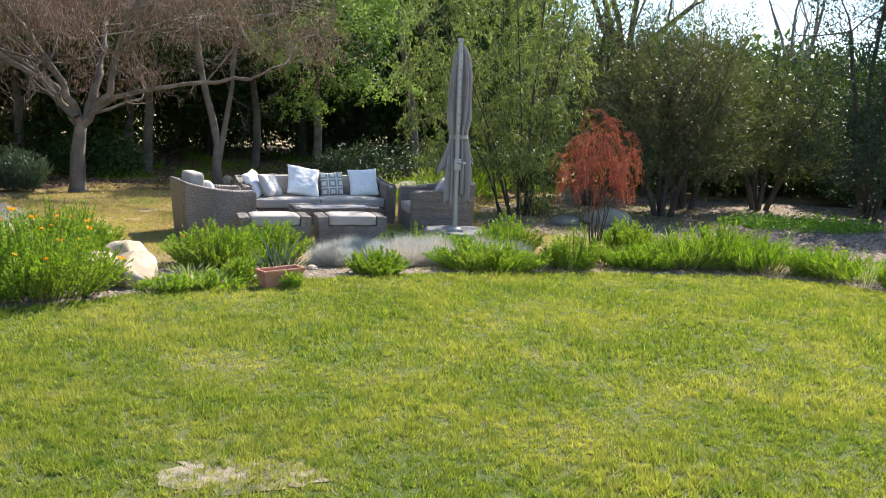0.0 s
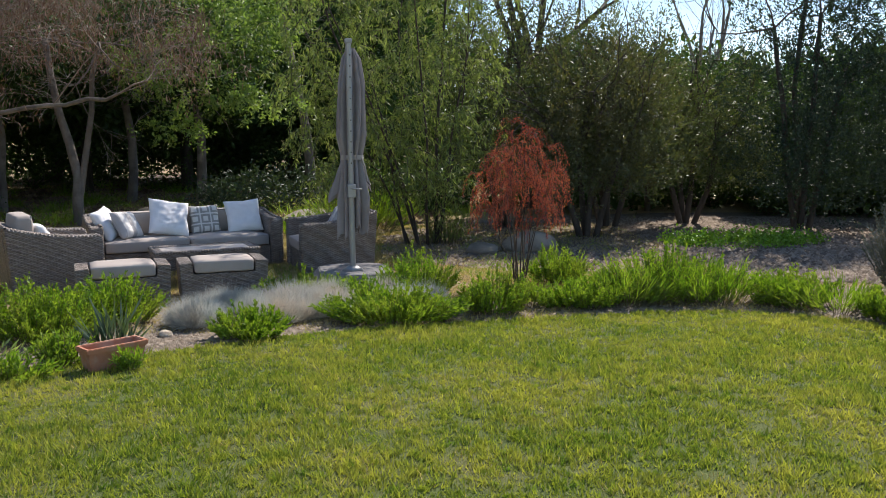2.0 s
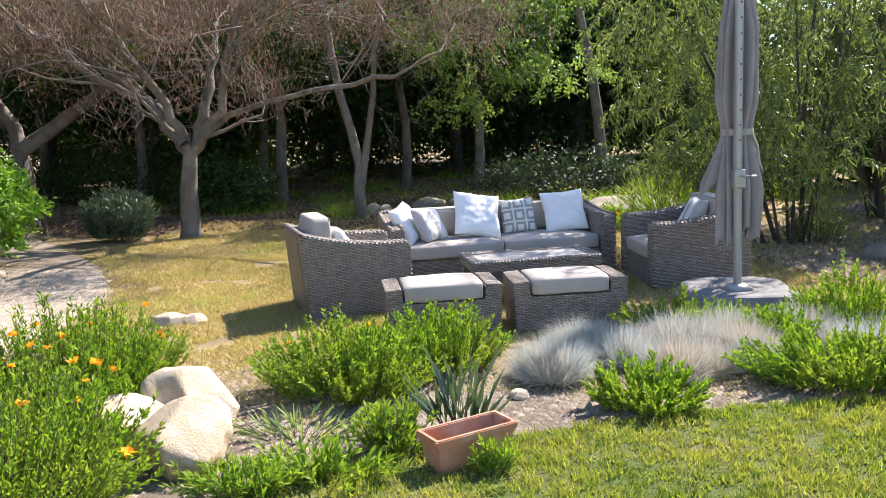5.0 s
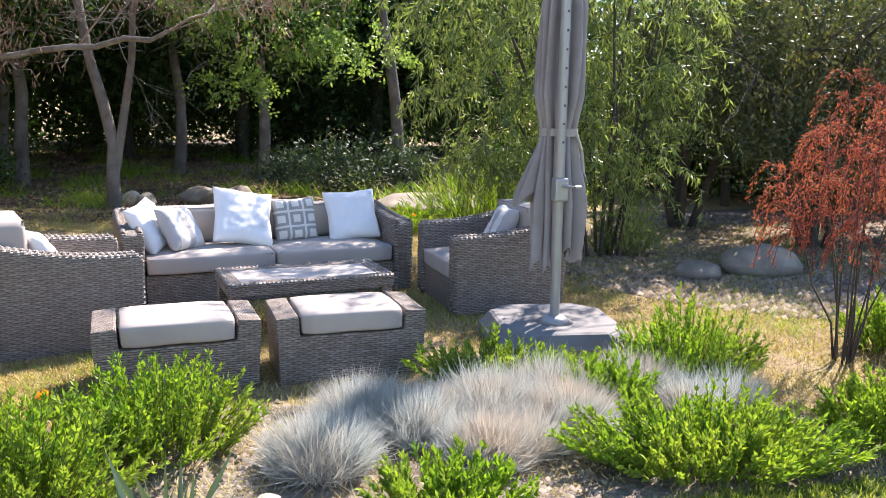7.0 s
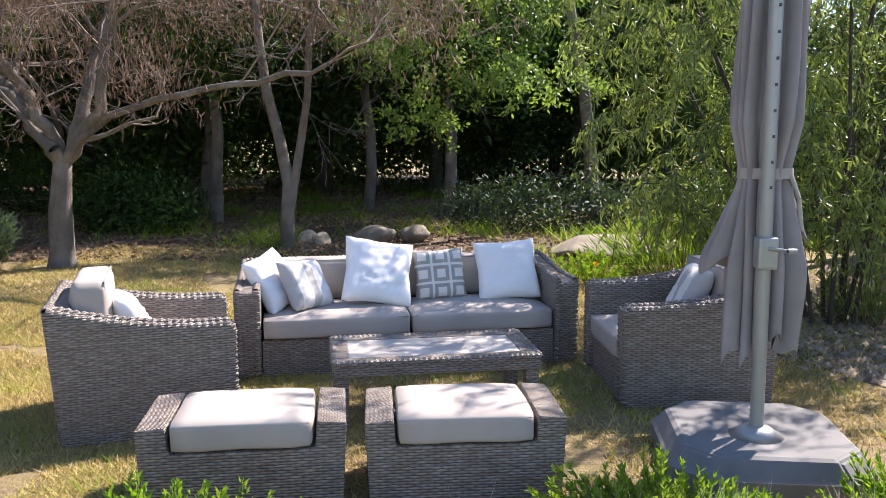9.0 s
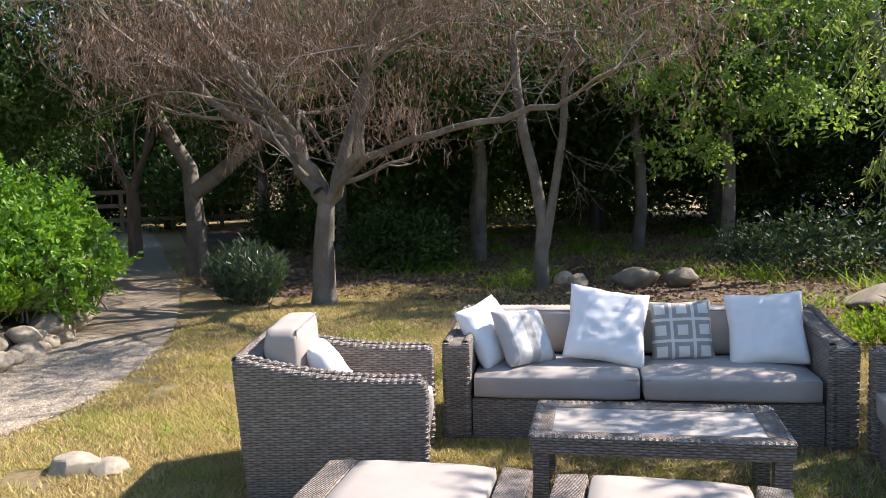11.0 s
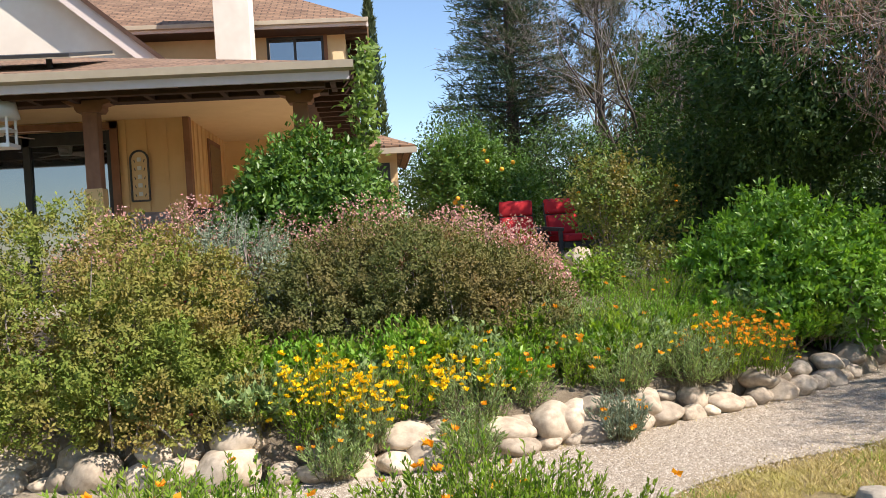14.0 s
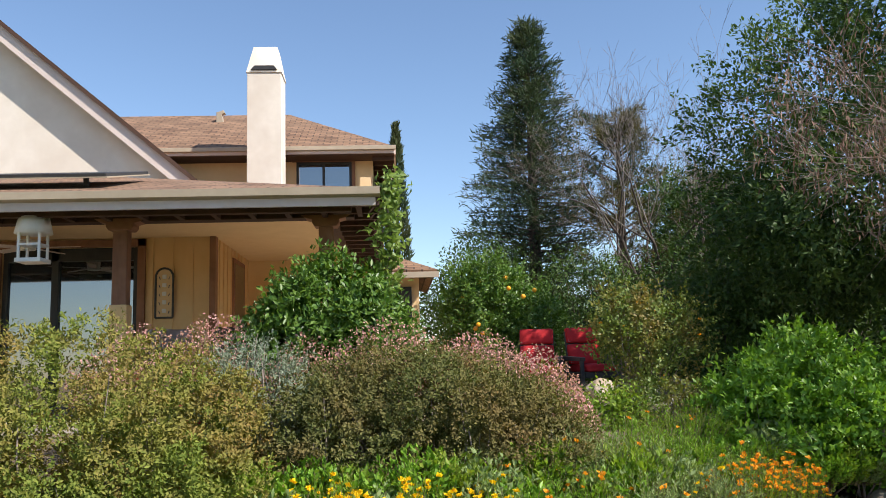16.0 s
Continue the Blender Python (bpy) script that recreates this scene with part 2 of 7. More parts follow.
L_YELLOW = leafmat("yellow_petal", (0.90, 0.53, 0.008), (0.92, 0.64, 0.015), None, 0.3, 0.6, 0.2)
L_PINK = leafmat("pink_petal", (0.58, 0.27, 0.24), (0.72, 0.46, 0.40), (0.42, 0.27, 0.17), 0.35, 0.6, 0.2, 2, (1.2, 1.0, 1.0))
L_ROSELEAF = leafmat("rose_leaf", (0.09, 0.15, 0.03), (0.18, 0.25, 0.05), (0.24, 0.17, 0.05), 0.35, 0.5, 0.35, 2.2)
L_BLUEGREEN = leafmat("narrow_blue_green_leaf", (0.05, 0.085, 0.055), (0.12, 0.165, 0.11), None, 0.25, 0.35, 0.5)
L_MAGENTA = leafmat("magenta_petal", (0.55, 0.03, 0.16), (0.62, 0.05, 0.2), None, 0.3, 0.6, 0.2)
L_ROSEMARY = leafmat("rosemary_leaf", (0.045, 0.065, 0.04), (0.085, 0.105, 0.07), (0.17, 0.18, 0.19), 0.2, 0.55, 0.3, 2, (1.1, 1.1, 1.0))

# ---------- mesh helpers ----------
RNG = np.random.default_rng(7)


def raw_mesh(name, verts, faces, material, smooth=False):
    """A mesh from arrays; every face has the same number of corners."""
    verts, faces = np.asarray(verts, np.float32), np.asarray(faces, np.int32)
    me = bpy.data.meshes.new(name)
    k = faces.shape[1]
    me.vertices.add(len(verts))
    me.vertices.foreach_set("co", verts.ravel())
    me.loops.add(faces.size)
    me.loops.foreach_set("vertex_index", faces.ravel())
    me.polygons.add(len(faces))
    me.polygons.foreach_set("loop_start", np.arange(0, faces.size, k, dtype=np.int32))
    me.polygons.foreach_set("loop_total", np.full(len(faces), k, np.int32))
    if smooth:
        me.polygons.foreach_set("use_smooth", np.ones(len(faces), bool))
    me.update(calc_edges=True)
    me.materials.append(material)
    return me


def child(name, me, parent, label=""):
    ob = new(name, me)
    ob.parent = parent
    if label:
        ob["label"] = label
    return ob


def part(name, bm, material, parent, label="", smooth=False):
    me = bpy.data.meshes.new(name)
    bm.to_mesh(me)
    bm.free()
    me.materials.append(material)
    if smooth:
        for p in me.polygons:
            p.use_smooth = True
    return child(name, me, parent, label)


def thing(name, label, category, group="", m=None, kind=""):
    ob = tagged(new(name), label, category, group, kind)
    ob.empty_display_size = 0.1
    if m is not None:
        ob.matrix_world = m
    return ob


def solid(name, bm, material, label="", category="", group="", kind="", m=None, smooth=False):
    me = bpy.data.meshes.new(name)
    bm.to_mesh(me)
    bm.free()
    me.materials.append(material)
    if smooth:
        for p in me.polygons:
            p.use_smooth = True
    ob = tagged(new(name, me), label, category, group, kind)
    if m is not None:
        ob.matrix_world = m
    return ob


def box(x0, x1, y0, y1, z0, z1, bevel=0.0, seg=2, bm=None):
    bm = bm or bmesh.new()
    r = bmesh.ops.create_cube(bm, size=1)
    bmesh.ops.transform(bm, matrix=Matrix.Translation(((x0 + x1) / 2, (y0 + y1) / 2, (z0 + z1) / 2)) @ Matrix.Diagonal((x1 - x0, y1 - y0, z1 - z0, 1)), verts=r["verts"])
    if bevel:
        es = list({e for v in r["verts"] for e in v.link_edges})
        bmesh.ops.bevel(bm, geom=es, offset=bevel, segments=seg, affect="EDGES", profile=0.6)
    return bm


def prism(profile, a0, a1, axis="y", bevel=0.0, bm=None):
    """A profile of (p, z) pairs drawn out along an axis."""
    bm = bm or bmesh.new()
    def at(p, z, a):
        return (p, a, z) if axis == "y" else (a, p, z)
    f = [bm.verts.new(at(p, z, a0)) for p, z in profile]
    b = [bm.verts.new(at(p, z, a1)) for p, z in profile]
    n = len(profile)
    fs = [bm.faces.new(f), bm.faces.new(b[::-1])]
    for i in range(n):
        fs.append(bm.faces.new((f[i], b[i], b[(i + 1) % n], f[(i + 1) % n])))
    bmesh.ops.recalc_face_normals(bm, faces=fs)
    if bevel:
        bmesh.ops.bevel(bm, geom=list({e for q in fs for e in q.edges}), offset=bevel, segments=2, affect="EDGES", profile=0.6)
    return bm


def tubes(segs, sides=5):
    """Tapered tubes for rows of (start, end, r0, r1): verts and quads."""
    p0 = np.array([s[0] for s in segs], float)
    p1 = np.array([s[1] for s in segs], float)
    r0 = np.array([s[2] for s in segs], float)
    r1 = np.array([s[3] for s in segs], float)
    d = p1 - p0
    d /= np.linalg.norm(d, axis=1, keepdims=True) + 1e-9
    h = np.where(np.abs(d[:, 2:3]) > 0.9, [[1.0, 0, 0]], [[0, 0, 1.0]])
    u = np.cross(d, h)
    u /= np.linalg.norm(u, axis=1, keepdims=True) + 1e-9
    w = np.cross(d, u)
    a = np.arange(sides) * 2 * np.pi / sides
    ring = u[:, None] * np.cos(a)[None, :, None] + w[:, None] * np.sin(a)[None, :, None]
    v = np.concatenate([p0[:, None] + ring * r0[:, None, None], p1[:, None] + ring * r1[:, None, None]], 1).reshape(-1, 3)
    i = np.arange(sides)
    q = np.stack([i, (i + 1) % sides, (i + 1) % sides + sides, i + sides], 1)
    f = (np.arange(len(segs))[:, None, None] * 2 * sides + q[None]).reshape(-1, 4)
    return v, f


def leaves(P, D, length, width, rng, fold=0.25, face=None):
    """One folded diamond leaf at each place P along direction D."""
    n = len(P)
    D = D / (np.linalg.norm(D, axis=1, keepdims=True) + 1e-9)
    R = rng.normal(size=(n, 3))
    if face is not None:
        R = R * 0.45 + face
    S = np.cross(D, R)
    S /= np.linalg.norm(S, axis=1, keepdims=True) + 1e-9
    N = np.cross(S, D)
    L = (length * rng.uniform(0.65, 1.3, n))[:, None]
    W = (width * rng.uniform(0.7, 1.25, n))[:, None]
    v = np.stack([P, P + D * L * 0.45 + S * W * 0.5 + N * W * fold, P + D * L, P + D * L * 0.45 - S * W * 0.5 + N * W * fold], 1).reshape(-1, 3)
    b = np.arange(n)[:, None] * 4
    # two triangles that share the midrib
    f = np.concatenate([b + [0, 1, 2], b + [0, 2, 3]], 1).reshape(-1, 3)
    return v, f


def rand_dir(n, rng, up=0.0):
    d = rng.normal(size=(n, 3))
    d /= np.linalg.norm(d, axis=1, keepdims=True)
    d[:, 2] += up
    return d


def clump_cloud(blobs, clumps, per, spread, rng, shell=0.72):
    """Leaf places in clumps near the skins of ellipsoids (cx, cy, cz, rx, ry, rz): uneven, with gaps."""
    blobs = np.array(blobs, float)
    vol = blobs[:, 3] * blobs[:, 4] + blobs[:, 4] * blobs[:, 5] + blobs[:, 3] * blobs[:, 5]
    pick = rng.choice(len(blobs), clumps, p=vol / vol.sum())
    d = rand_dir(clumps, rng)
    rad = rng.uniform(shell, 1.04, clumps) ** 1.0
    lump = np.array([noise.noise(tuple(q * 2.6 + pick[i] * 5.1)) for i, q in enumerate(d)]) * 0.16
    c = blobs[pick, :3] + d * blobs[pick, 3:] * (rad + lump)[:, None]
    P = np.repeat(c, per, 0) + rng.normal(size=(clumps * per, 3)) * spread
    out = np.repeat(d, per, 0)
    return P, out


def sprigs(blobs, count, per, length, jitter, rng, shell=0.7, up=0.6):
    """Leafy shoots that start inside ellipsoids and grow out and up through their skins: places, directions, outward."""
    blobs = np.array(blobs, float)
    area = blobs[:, 3] * blobs[:, 4] + blobs[:, 4] * blobs[:, 5] + blobs[:, 3] * blobs[:, 5]
    pick = rng.choice(len(blobs), count, p=area / area.sum())
    d = rand_dir(count, rng)
    lump = np.array([noise.noise(tuple(q * 2.4 + pick[i] * 5.1)) for i, q in enumerate(d)]) * 0.18
    c = blobs[pick, :3] + d * blobs[pick, 3:] * (rng.uniform(shell, 0.98, count) + lump)[:, None]
    g = d * 0.8 + rng.normal(0, 0.35, (count, 3)) + [0, 0, up]
    g /= np.linalg.norm(g, axis=1, keepdims=True)
    s = rng.uniform(0, 1, (count, per, 1))
    ln = (length * rng.uniform(0.5, 1.4, count))[:, None, None]
    P = c[:, None] + g[:, None] * s * ln + rng.normal(0, 1, (count, per, 3)) * jitter * (1.15 - 0.7 * s)
    return P.reshape(-1, 3), np.repeat(g, per, 0), np.repeat(d, per, 0)


def branch_out(start, direction, length, radius, depth, rng, segs, spread=0.55, shrink=0.72, kids=3, up=0.1, wob=0.12, tips=None, steps=3):
    """Grows one limb with its side limbs into segs."""
    p, d = np.array(start, float), np.array(direction, float)
    d /= np.linalg.norm(d)
    r = radius
    pts = [p]
    for i in range(steps):
        d = d + rng.normal(size=3) * wob
        d[2] += up * 0.3
        d /= np.linalg.norm(d)
        q = p + d * length / steps
        r2 = max(r * 0.84, 0.003)
        segs.append((p, q, r, r2))
        p, r = q, r2
        pts.append(p)
    if depth <= 0:
        if tips is not None:
            tips.append((p, d))
        return
    for k in range(kids):
        at = pts[rng.integers(1, len(pts))] if k else p
        nd = d + rng.normal(size=3) * spread
        nd[2] += up
        branch_out(at, nd, length * shrink * rng.uniform(0.75, 1.15), max(r * (0.8 if k == 0 else 0.6), 0.003), depth - 1, rng, segs, spread, shrink, kids, up, wob, tips, steps)


def inside(x, y, poly):
    poly = np.array(poly)
    hit = np.zeros(len(x), bool)
    j = len(poly) - 1
    for i in range(len(poly)):
        xi, yi, xj, yj = *poly[i], *poly[j]
        c = ((yi > y) != (yj > y)) & (x < (xj - xi) * (y - yi) / (yj - yi + 1e-12) + xi)
        hit ^= c
        j = i
    return hit


def smooth_line(pts, n=8):
    """A soft curve through the points (Catmull-Rom)."""
    p = np.array([pts[0], *pts, pts[-1]], float)
    out = []
    for i in range(1, len(p) - 2):
        for s in np.arange(n) / n:
            a, b, c, d = p[i - 1], p[i], p[i + 1], p[i + 2]
            out.append(0.5 * (2 * b + (c - a) * s + (2 * a - 5 * b + 4 * c - d) * s**2 + (3 * b - a - 3 * c + d) * s**3))
    out.append(p[-2])
    return [tuple(q) for q in out]


def sheet(name, outline, z, material, label, category):
    bm = bmesh.new()
    bm.faces.new([bm.verts.new((x, y, z)) for x, y in outline])
    bmesh.ops.recalc_face_normals(bm, faces=bm.faces[:])
    if bm.faces[0].normal.z < 0:
        bmesh.ops.reverse_faces(bm, faces=bm.faces[:])
    bmesh.ops.triangulate(bm, faces=bm.faces[:])
    return solid(name, bm, material, label, category, kind="structure")


def merge(parts):
    v, f, o = [], [], 0
    for a, b in parts:
        v.append(a)
        f.append(np.asarray(b) + o)
        o += len(a)
    return np.concatenate(v), np.concatenate(f)


def blades(x, y, z, height, width, lean, rng):
    """Grass blades: one bent triangle each."""
    n = len(x)
    a = rng.uniform(0, 2 * np.pi, n)
    b = a + rng.normal(0, 0.8, n)
    h = height * rng.uniform(0.55, 1.25, n)
    w = width * rng.uniform(0.7, 1.3, n) * 0.5
    ln = lean * h * rng.uniform(0.2, 1.2, n)
    p = np.stack([x, y, z], 1)
    s = np.stack([np.cos(a) * w, np.sin(a) * w, 0 * w], 1)
    t = p + np.stack([np.cos(b + 1.57) * ln, np.sin(b + 1.57) * ln, h], 1)
    v = np.stack([p - s, p + s, t], 1).reshape(-1, 3)
    return v, np.arange(3 * n).reshape(-1, 3)


def stuff(name, v, f, material, label, category):
    return tagged(new(name, raw_mesh(name, v, f, material)), label, category, kind="stuff")

# ---------- ground ----------
LAWN_EDGE = smooth_line([(-3.2, 3.2), (-2.4, 4.9), (-1.42, 6.2), (-0.98, 6.6), (-0.4, 7.2), (0.25, 7.72), (1.0, 8.12), (1.8, 8.5), (2.8, 8.78), (3.8, 8.98), (4.75, 9.15), (5.8, 9.12), (6.55, 8.75), (7.15, 7.8), (7.5, 6.4), (7.8, 3.0)], 6)
LAWN = LAWN_EDGE + [(8.2, -8.0), (-4.2, -8.0), (-4.0, 0.0)]
PATH_R = smooth_line([(-2.2, -6.0), (-2.75, 2.0), (-2.35, 5.5), (-2.2, 7.6), (-2.66, 8.65), (-3.15, 9.24), (-3.5, 9.95), (-3.85, 10.98), (-4.82, 12.27), (-5.58, 13.08), (-7.4, 14.6), (-9.7, 16.4), (-11.8, 17.8), (-17.0, 21.5), (-24.0, 26.0)], 4)
WALL_LINE = smooth_line([(-4.9, -6.0), (-4.6, 2.0), (-4.25, 5.2), (-4.0, 6.3), (-3.98, 7.2), (-4.2, 8.3), (-4.6, 9.3), (-5.0, 10.2), (-5.55, 11.3), (-6.45, 12.4), (-8.2, 13.7), (-10.2, 15.0), (-13.0, 17.0), (-18.0, 20.0), (-25.0, 24.5)], 4)
BED = LAWN_EDGE[8:-6] + [(8.8, 8.6), (8.4, 10.4), (6.0, 10.2), (4.6, 9.9), (3.2, 9.6), (2.6, 10.0), (1.2, 9.75), (0.2, 9.6), (-0.9, 9.2), (-1.9, 8.6), (-2.1, 7.2), (-2.2, 5.6)]
MULCH = smooth_line([(2.3, 13.2), (3.2, 12.2), (4.4, 11.6), (6.2, 11.2), (8.4, 10.5), (12.0, 10.5), (15.0, 12.0), (14.0, 18.0), (8.0, 19.0), (4.0, 17.5), (2.4, 15.2)], 4)

_bm = bmesh.new()
bmesh.ops.create_grid(_bm, x_segments=60, y_segments=60, size=400)
solid("ground", _bm, M_GROUND, "dry straw-coloured earth of the garden", "ground", kind="structure")
sheet("lawn", LAWN, 0.016, M_LAWN, "mown green lawn with a curved edge", "lawn")
sheet("planting_bed", BED, 0.008, M_SOIL, "bare brown soil of the planting bed", "soil")
sheet("mulch_ground", MULCH, 0.006, M_MULCH, "brown wood mulch under the shrubs", "mulch")
sheet("path", PATH_R + WALL_LINE[::-1], 0.012, M_PATH, "pale gravel garden path", "path")

# bare sandy soil worn into the lawn
_br = random.Random(15)
sheet("bare_soil", [(1.38 + (0.36 + _br.uniform(-0.10, 0.10)) * math.cos(a), 3.45 + (0.17 + _br.uniform(-0.05, 0.05)) * math.sin(a)) for a in np.linspace(0, 6.1, 26)], 0.021, surf("sandy_soil", (0.42, 0.36, 0.27), (0.20, 0.16, 0.10), 22, (0.12, 0.11, 0.06), 5.0, 0.95, 1.0, 60, 0.02), "worn patch of bare sandy soil in the lawn", "soil")

# blades of the lawn
_rng = np.random.default_rng(11)


def lawn_blades(n, x0, x1, y0, y1, h, w):
    x, y = _rng.uniform(x0, x1, n), _rng.uniform(y0, y1, n)
    k = inside(x, y, LAWN)
    x, y = x[k], y[k]
    tuft = np.array([noise.noise((a * 1.3, b * 1.3, 0.3)) + 0.6 * noise.noise((a * 5, b * 5, 2.0)) for a, b in zip(x, y)])
    bare = np.array([noise.noise((a * 2.2, b * 2.2, 7.0)) for a, b in zip(x, y)])
    near = np.exp(-(((x - 1.38) / 0.34) ** 2 + ((y - 3.45) / 0.16) ** 2))
    k = bare - 1.05 * near > -0.60 + 0.2 * _rng.uniform(-1, 1, len(x))
    x, y, tuft = x[k], y[k], tuft[k]
    return blades(x, y, np.full(len(x), 0.014), h * np.clip(1 + 0.75 * tuft, 0.35, 2.0), w, 0.75, _rng)




def lawn_tufts(n, per, x0, x1, y0, y1, h, w, spread):
    """Mown turf as small tufts, each with its own height and lean."""
    x, y = _rng.uniform(x0, x1, n), _rng.uniform(y0, y1, n)
    k = inside(x, y, LAWN)
    x, y = x[k], y[k]
    bare = np.array([noise.noise((a * 2.2, b * 2.2, 7.0)) for a, b in zip(x, y)])
    near = np.exp(-(((x - 1.38) / 0.34) ** 2 + ((y - 3.45) / 0.16) ** 2))
    k = bare - 1.0 * near > -0.78 + 0.2 * _rng.uniform(-1, 1, len(x))
    x, y = x[k], y[k]
    wave = np.array([noise.noise((a * 1.3, b * 1.3, 0.3)) + 0.7 * noise.noise((a * 6, b * 6, 2.0)) for a, b in zip(x, y)])
    th = h * np.clip(1 + 0.55 * wave, 0.4, 1.9) * _rng.uniform(0.6, 1.35, len(x))
    m = len(x)
    bx, by = np.repeat(x, per) + _rng.normal(0, spread, m * per), np.repeat(y, per) + _rng.normal(0, spread, m * per)
    v, f = blades(bx, by, np.full(m * per, 0.014), np.repeat(th, per), w, 0.7, _rng)
    lean = np.repeat(_rng.normal(0, 0.35, (m, 2)) * th[:, None], per, 0)
    v[2::3, :2] += lean
    return v, f


_v1, _f1 = merge([lawn_tufts(40000, 11, -2.5, 7.6, 1.4, 5.0, 0.033, 0.0066, 0.014), lawn_tufts(30000, 9, -2.5, 7.8, 5.0, 9.3, 0.035, 0.0090, 0.020)])
stuff("lawn_grass", _v1, _f1, L_GRASS, "short green mown grass blades of the lawn", "grass")
_v1, _f1 = lawn_blades(14000, -2.5, 7.6, 1.4, 9.3, 0.036, 0.006)
stuff("dry_lawn_grass", _v1, _f1, L_STRAW, "dry straw-coloured blades among the mown grass", "grass")
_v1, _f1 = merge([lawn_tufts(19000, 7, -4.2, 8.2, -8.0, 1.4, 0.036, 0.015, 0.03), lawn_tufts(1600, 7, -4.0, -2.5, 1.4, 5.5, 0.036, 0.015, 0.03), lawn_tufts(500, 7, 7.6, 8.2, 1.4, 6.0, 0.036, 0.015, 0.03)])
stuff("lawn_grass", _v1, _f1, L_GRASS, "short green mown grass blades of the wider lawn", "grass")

# dry grass round the furniture and under the trees
def straw(n, x0, x1, y0, y1, h, w, mat, keep, label):
    x, y = _rng.uniform(x0, x1, n), _rng.uniform(y0, y1, n)
    j = _rng.normal(0, 0.15, len(x))
    k = ~inside(x, y, LAWN) & ~inside(x - 0.08 + j, y + 0.08 - j, PATH_R + WALL_LINE[::-1])
    k &= np.array([noise.noise((a * 0.9, b * 0.9, 4.0)) + 0.5 * noise.noise((a * 3.5, b * 3.5, 1.0)) for a, b in zip(x, y)]) > keep
    x, y = x[k], y[k]
    v, f = blades(x, y, np.zeros(len(x)), np.full(len(x), h), w, 1.6, _rng)
    stuff("dry_grass", v, f, mat, label, "grass")


straw(220000, -6.0, 6.5, 8.6, 17.0, 0.036, 0.008, L_STRAW, -0.42, "flattened dry straw-coloured grass")
straw(150000, -4.4, -0.4, 8.0, 13.5, 0.028, 0.0055, L_STRAW, -0.35, "fine dry turf beside the path")
straw(50000, -4.0, 6.5, 9.0, 16.5, 0.06, 0.007, L_SHRUB, 0.18, "sparse green grass tufts in dry turf")
straw(40000, -14.0, 4.0, 16.0, 30.0, 0.07, 0.014, L_STRAW, 0.0, "thin dry grass under the trees")
straw(30000, -9.0, 4.0, 17.0, 30.0, 0.26, 0.018, L_SHRUB, 0.28, "tall green grass patches under the trees")

# gravel and mulch pieces
def crumbs(n, poly, x0, x1, y0, y1, z, size, mat, name, label):
    x, y = _rng.uniform(x0, x1, n), _rng.uniform(y0, y1, n)
    k = inside(x + _rng.normal(0, 0.07, n), y + _rng.normal(0, 0.07, n), poly)
    P = np.stack([x[k], y[k], np.full(k.sum(), z)], 1)
    o = np.array([[1, 0, 0], [-0.5, 0.87, 0], [-0.5, -0.87, 0], [0, 0, 0.75]])
    m = len(P)
    a, s = _rng.uniform(0, 6.28, m), size * _rng.uniform(0.5, 1.5, m)
    st = _rng.uniform(0.6, 1.8, m)
    ox, oy = o[None, :, 0] * st[:, None], o[None, :, 1] + 0 * st[:, None]
    v = np.stack([P[:, None, 0] + s[:, None] * (ox * np.cos(a)[:, None] - oy * np.sin(a)[:, None]), P[:, None, 1] + s[:, None] * (ox * np.sin(a)[:, None] + oy * np.cos(a)[:, None]), P[:, None, 2] + s[:, None] * o[None, :, 2]], 2).reshape(-1, 3)
    b = np.arange(m)[:, None] * 4
    f = np.concatenate([b + [0, 1, 3], b + [1, 2, 3], b + [2, 0, 3]], 1).reshape(-1, 3)
    stuff(name, v, f, mat, label, name.replace("_", " "))


L_CHIP = leafmat("mulch_chip", (0.12, 0.09, 0.065), (0.32, 0.265, 0.205), None, 0.0, 0.95, 0.1)
L_GRAVEL = leafmat("gravel_stone", (0.20, 0.16, 0.115), (0.54, 0.465, 0.37), None, 0.0, 0.9, 0.2)
crumbs(130000, PATH_R + WALL_LINE[::-1], -6.5, -2, 6.0, 12.5, 0.012, 0.0075, L_GRAVEL, "gravel", "small pale gravel stones of the path")
crumbs(40000, MULCH, 2.3, 13, 10.5, 18, 0.006, 0.03, L_CHIP, "mulch_chips", "scattered brown wood mulch chips")
crumbs(26000, BED, -2.2, 8.6, 6, 10.4, 0.008, 0.016, L_CHIP, "bed_litter", "bark crumbs on the soil of the bed")

LITTER = smooth_line([(-22.0, 26.0), (-12.0, 18.6), (-8.2, 15.6), (-6.2, 15.4), (-4.2, 16.0), (-1.5, 15.6), (1.5, 16.4), (3.4, 18.5), (4.5, 30.0), (-5.0, 38.0), (-20.0, 36.0)], 4)
M_LITTER = surf("leaf_litter_ground", (0.135, 0.095, 0.06), (0.21, 0.155, 0.095), 12, (0.09, 0.062, 0.042), 1.2, 0.95, 1.0, 40, 0.03)
sheet("leaf_litter_ground", LITTER, 0.005, M_LITTER, "brown leaf litter under the trees", "ground")
_x, _y = _rng.uniform(-12, 4.5, 40000), _rng.uniform(15, 30, 40000)
_k = inside(_x, _y, LITTER)
_v1, _f1 = leaves(np.stack([_x[_k], _y[_k], _rng.uniform(0.008, 0.03, _k.sum())], 1), _rng.normal(0, 1, (_k.sum(), 3)) * [1, 1, 0.15], 0.07, 0.04, _rng)
stuff("fallen_leaves", _v1, _f1, L_POD, "dry brown fallen leaves under the trees", "leaves")

# raised bank behind the stone edging
def bank_height(d):
    return 0.30 + 0.82 * (1 - math.exp(-d / 1.9)) if d > 0 else 0.0


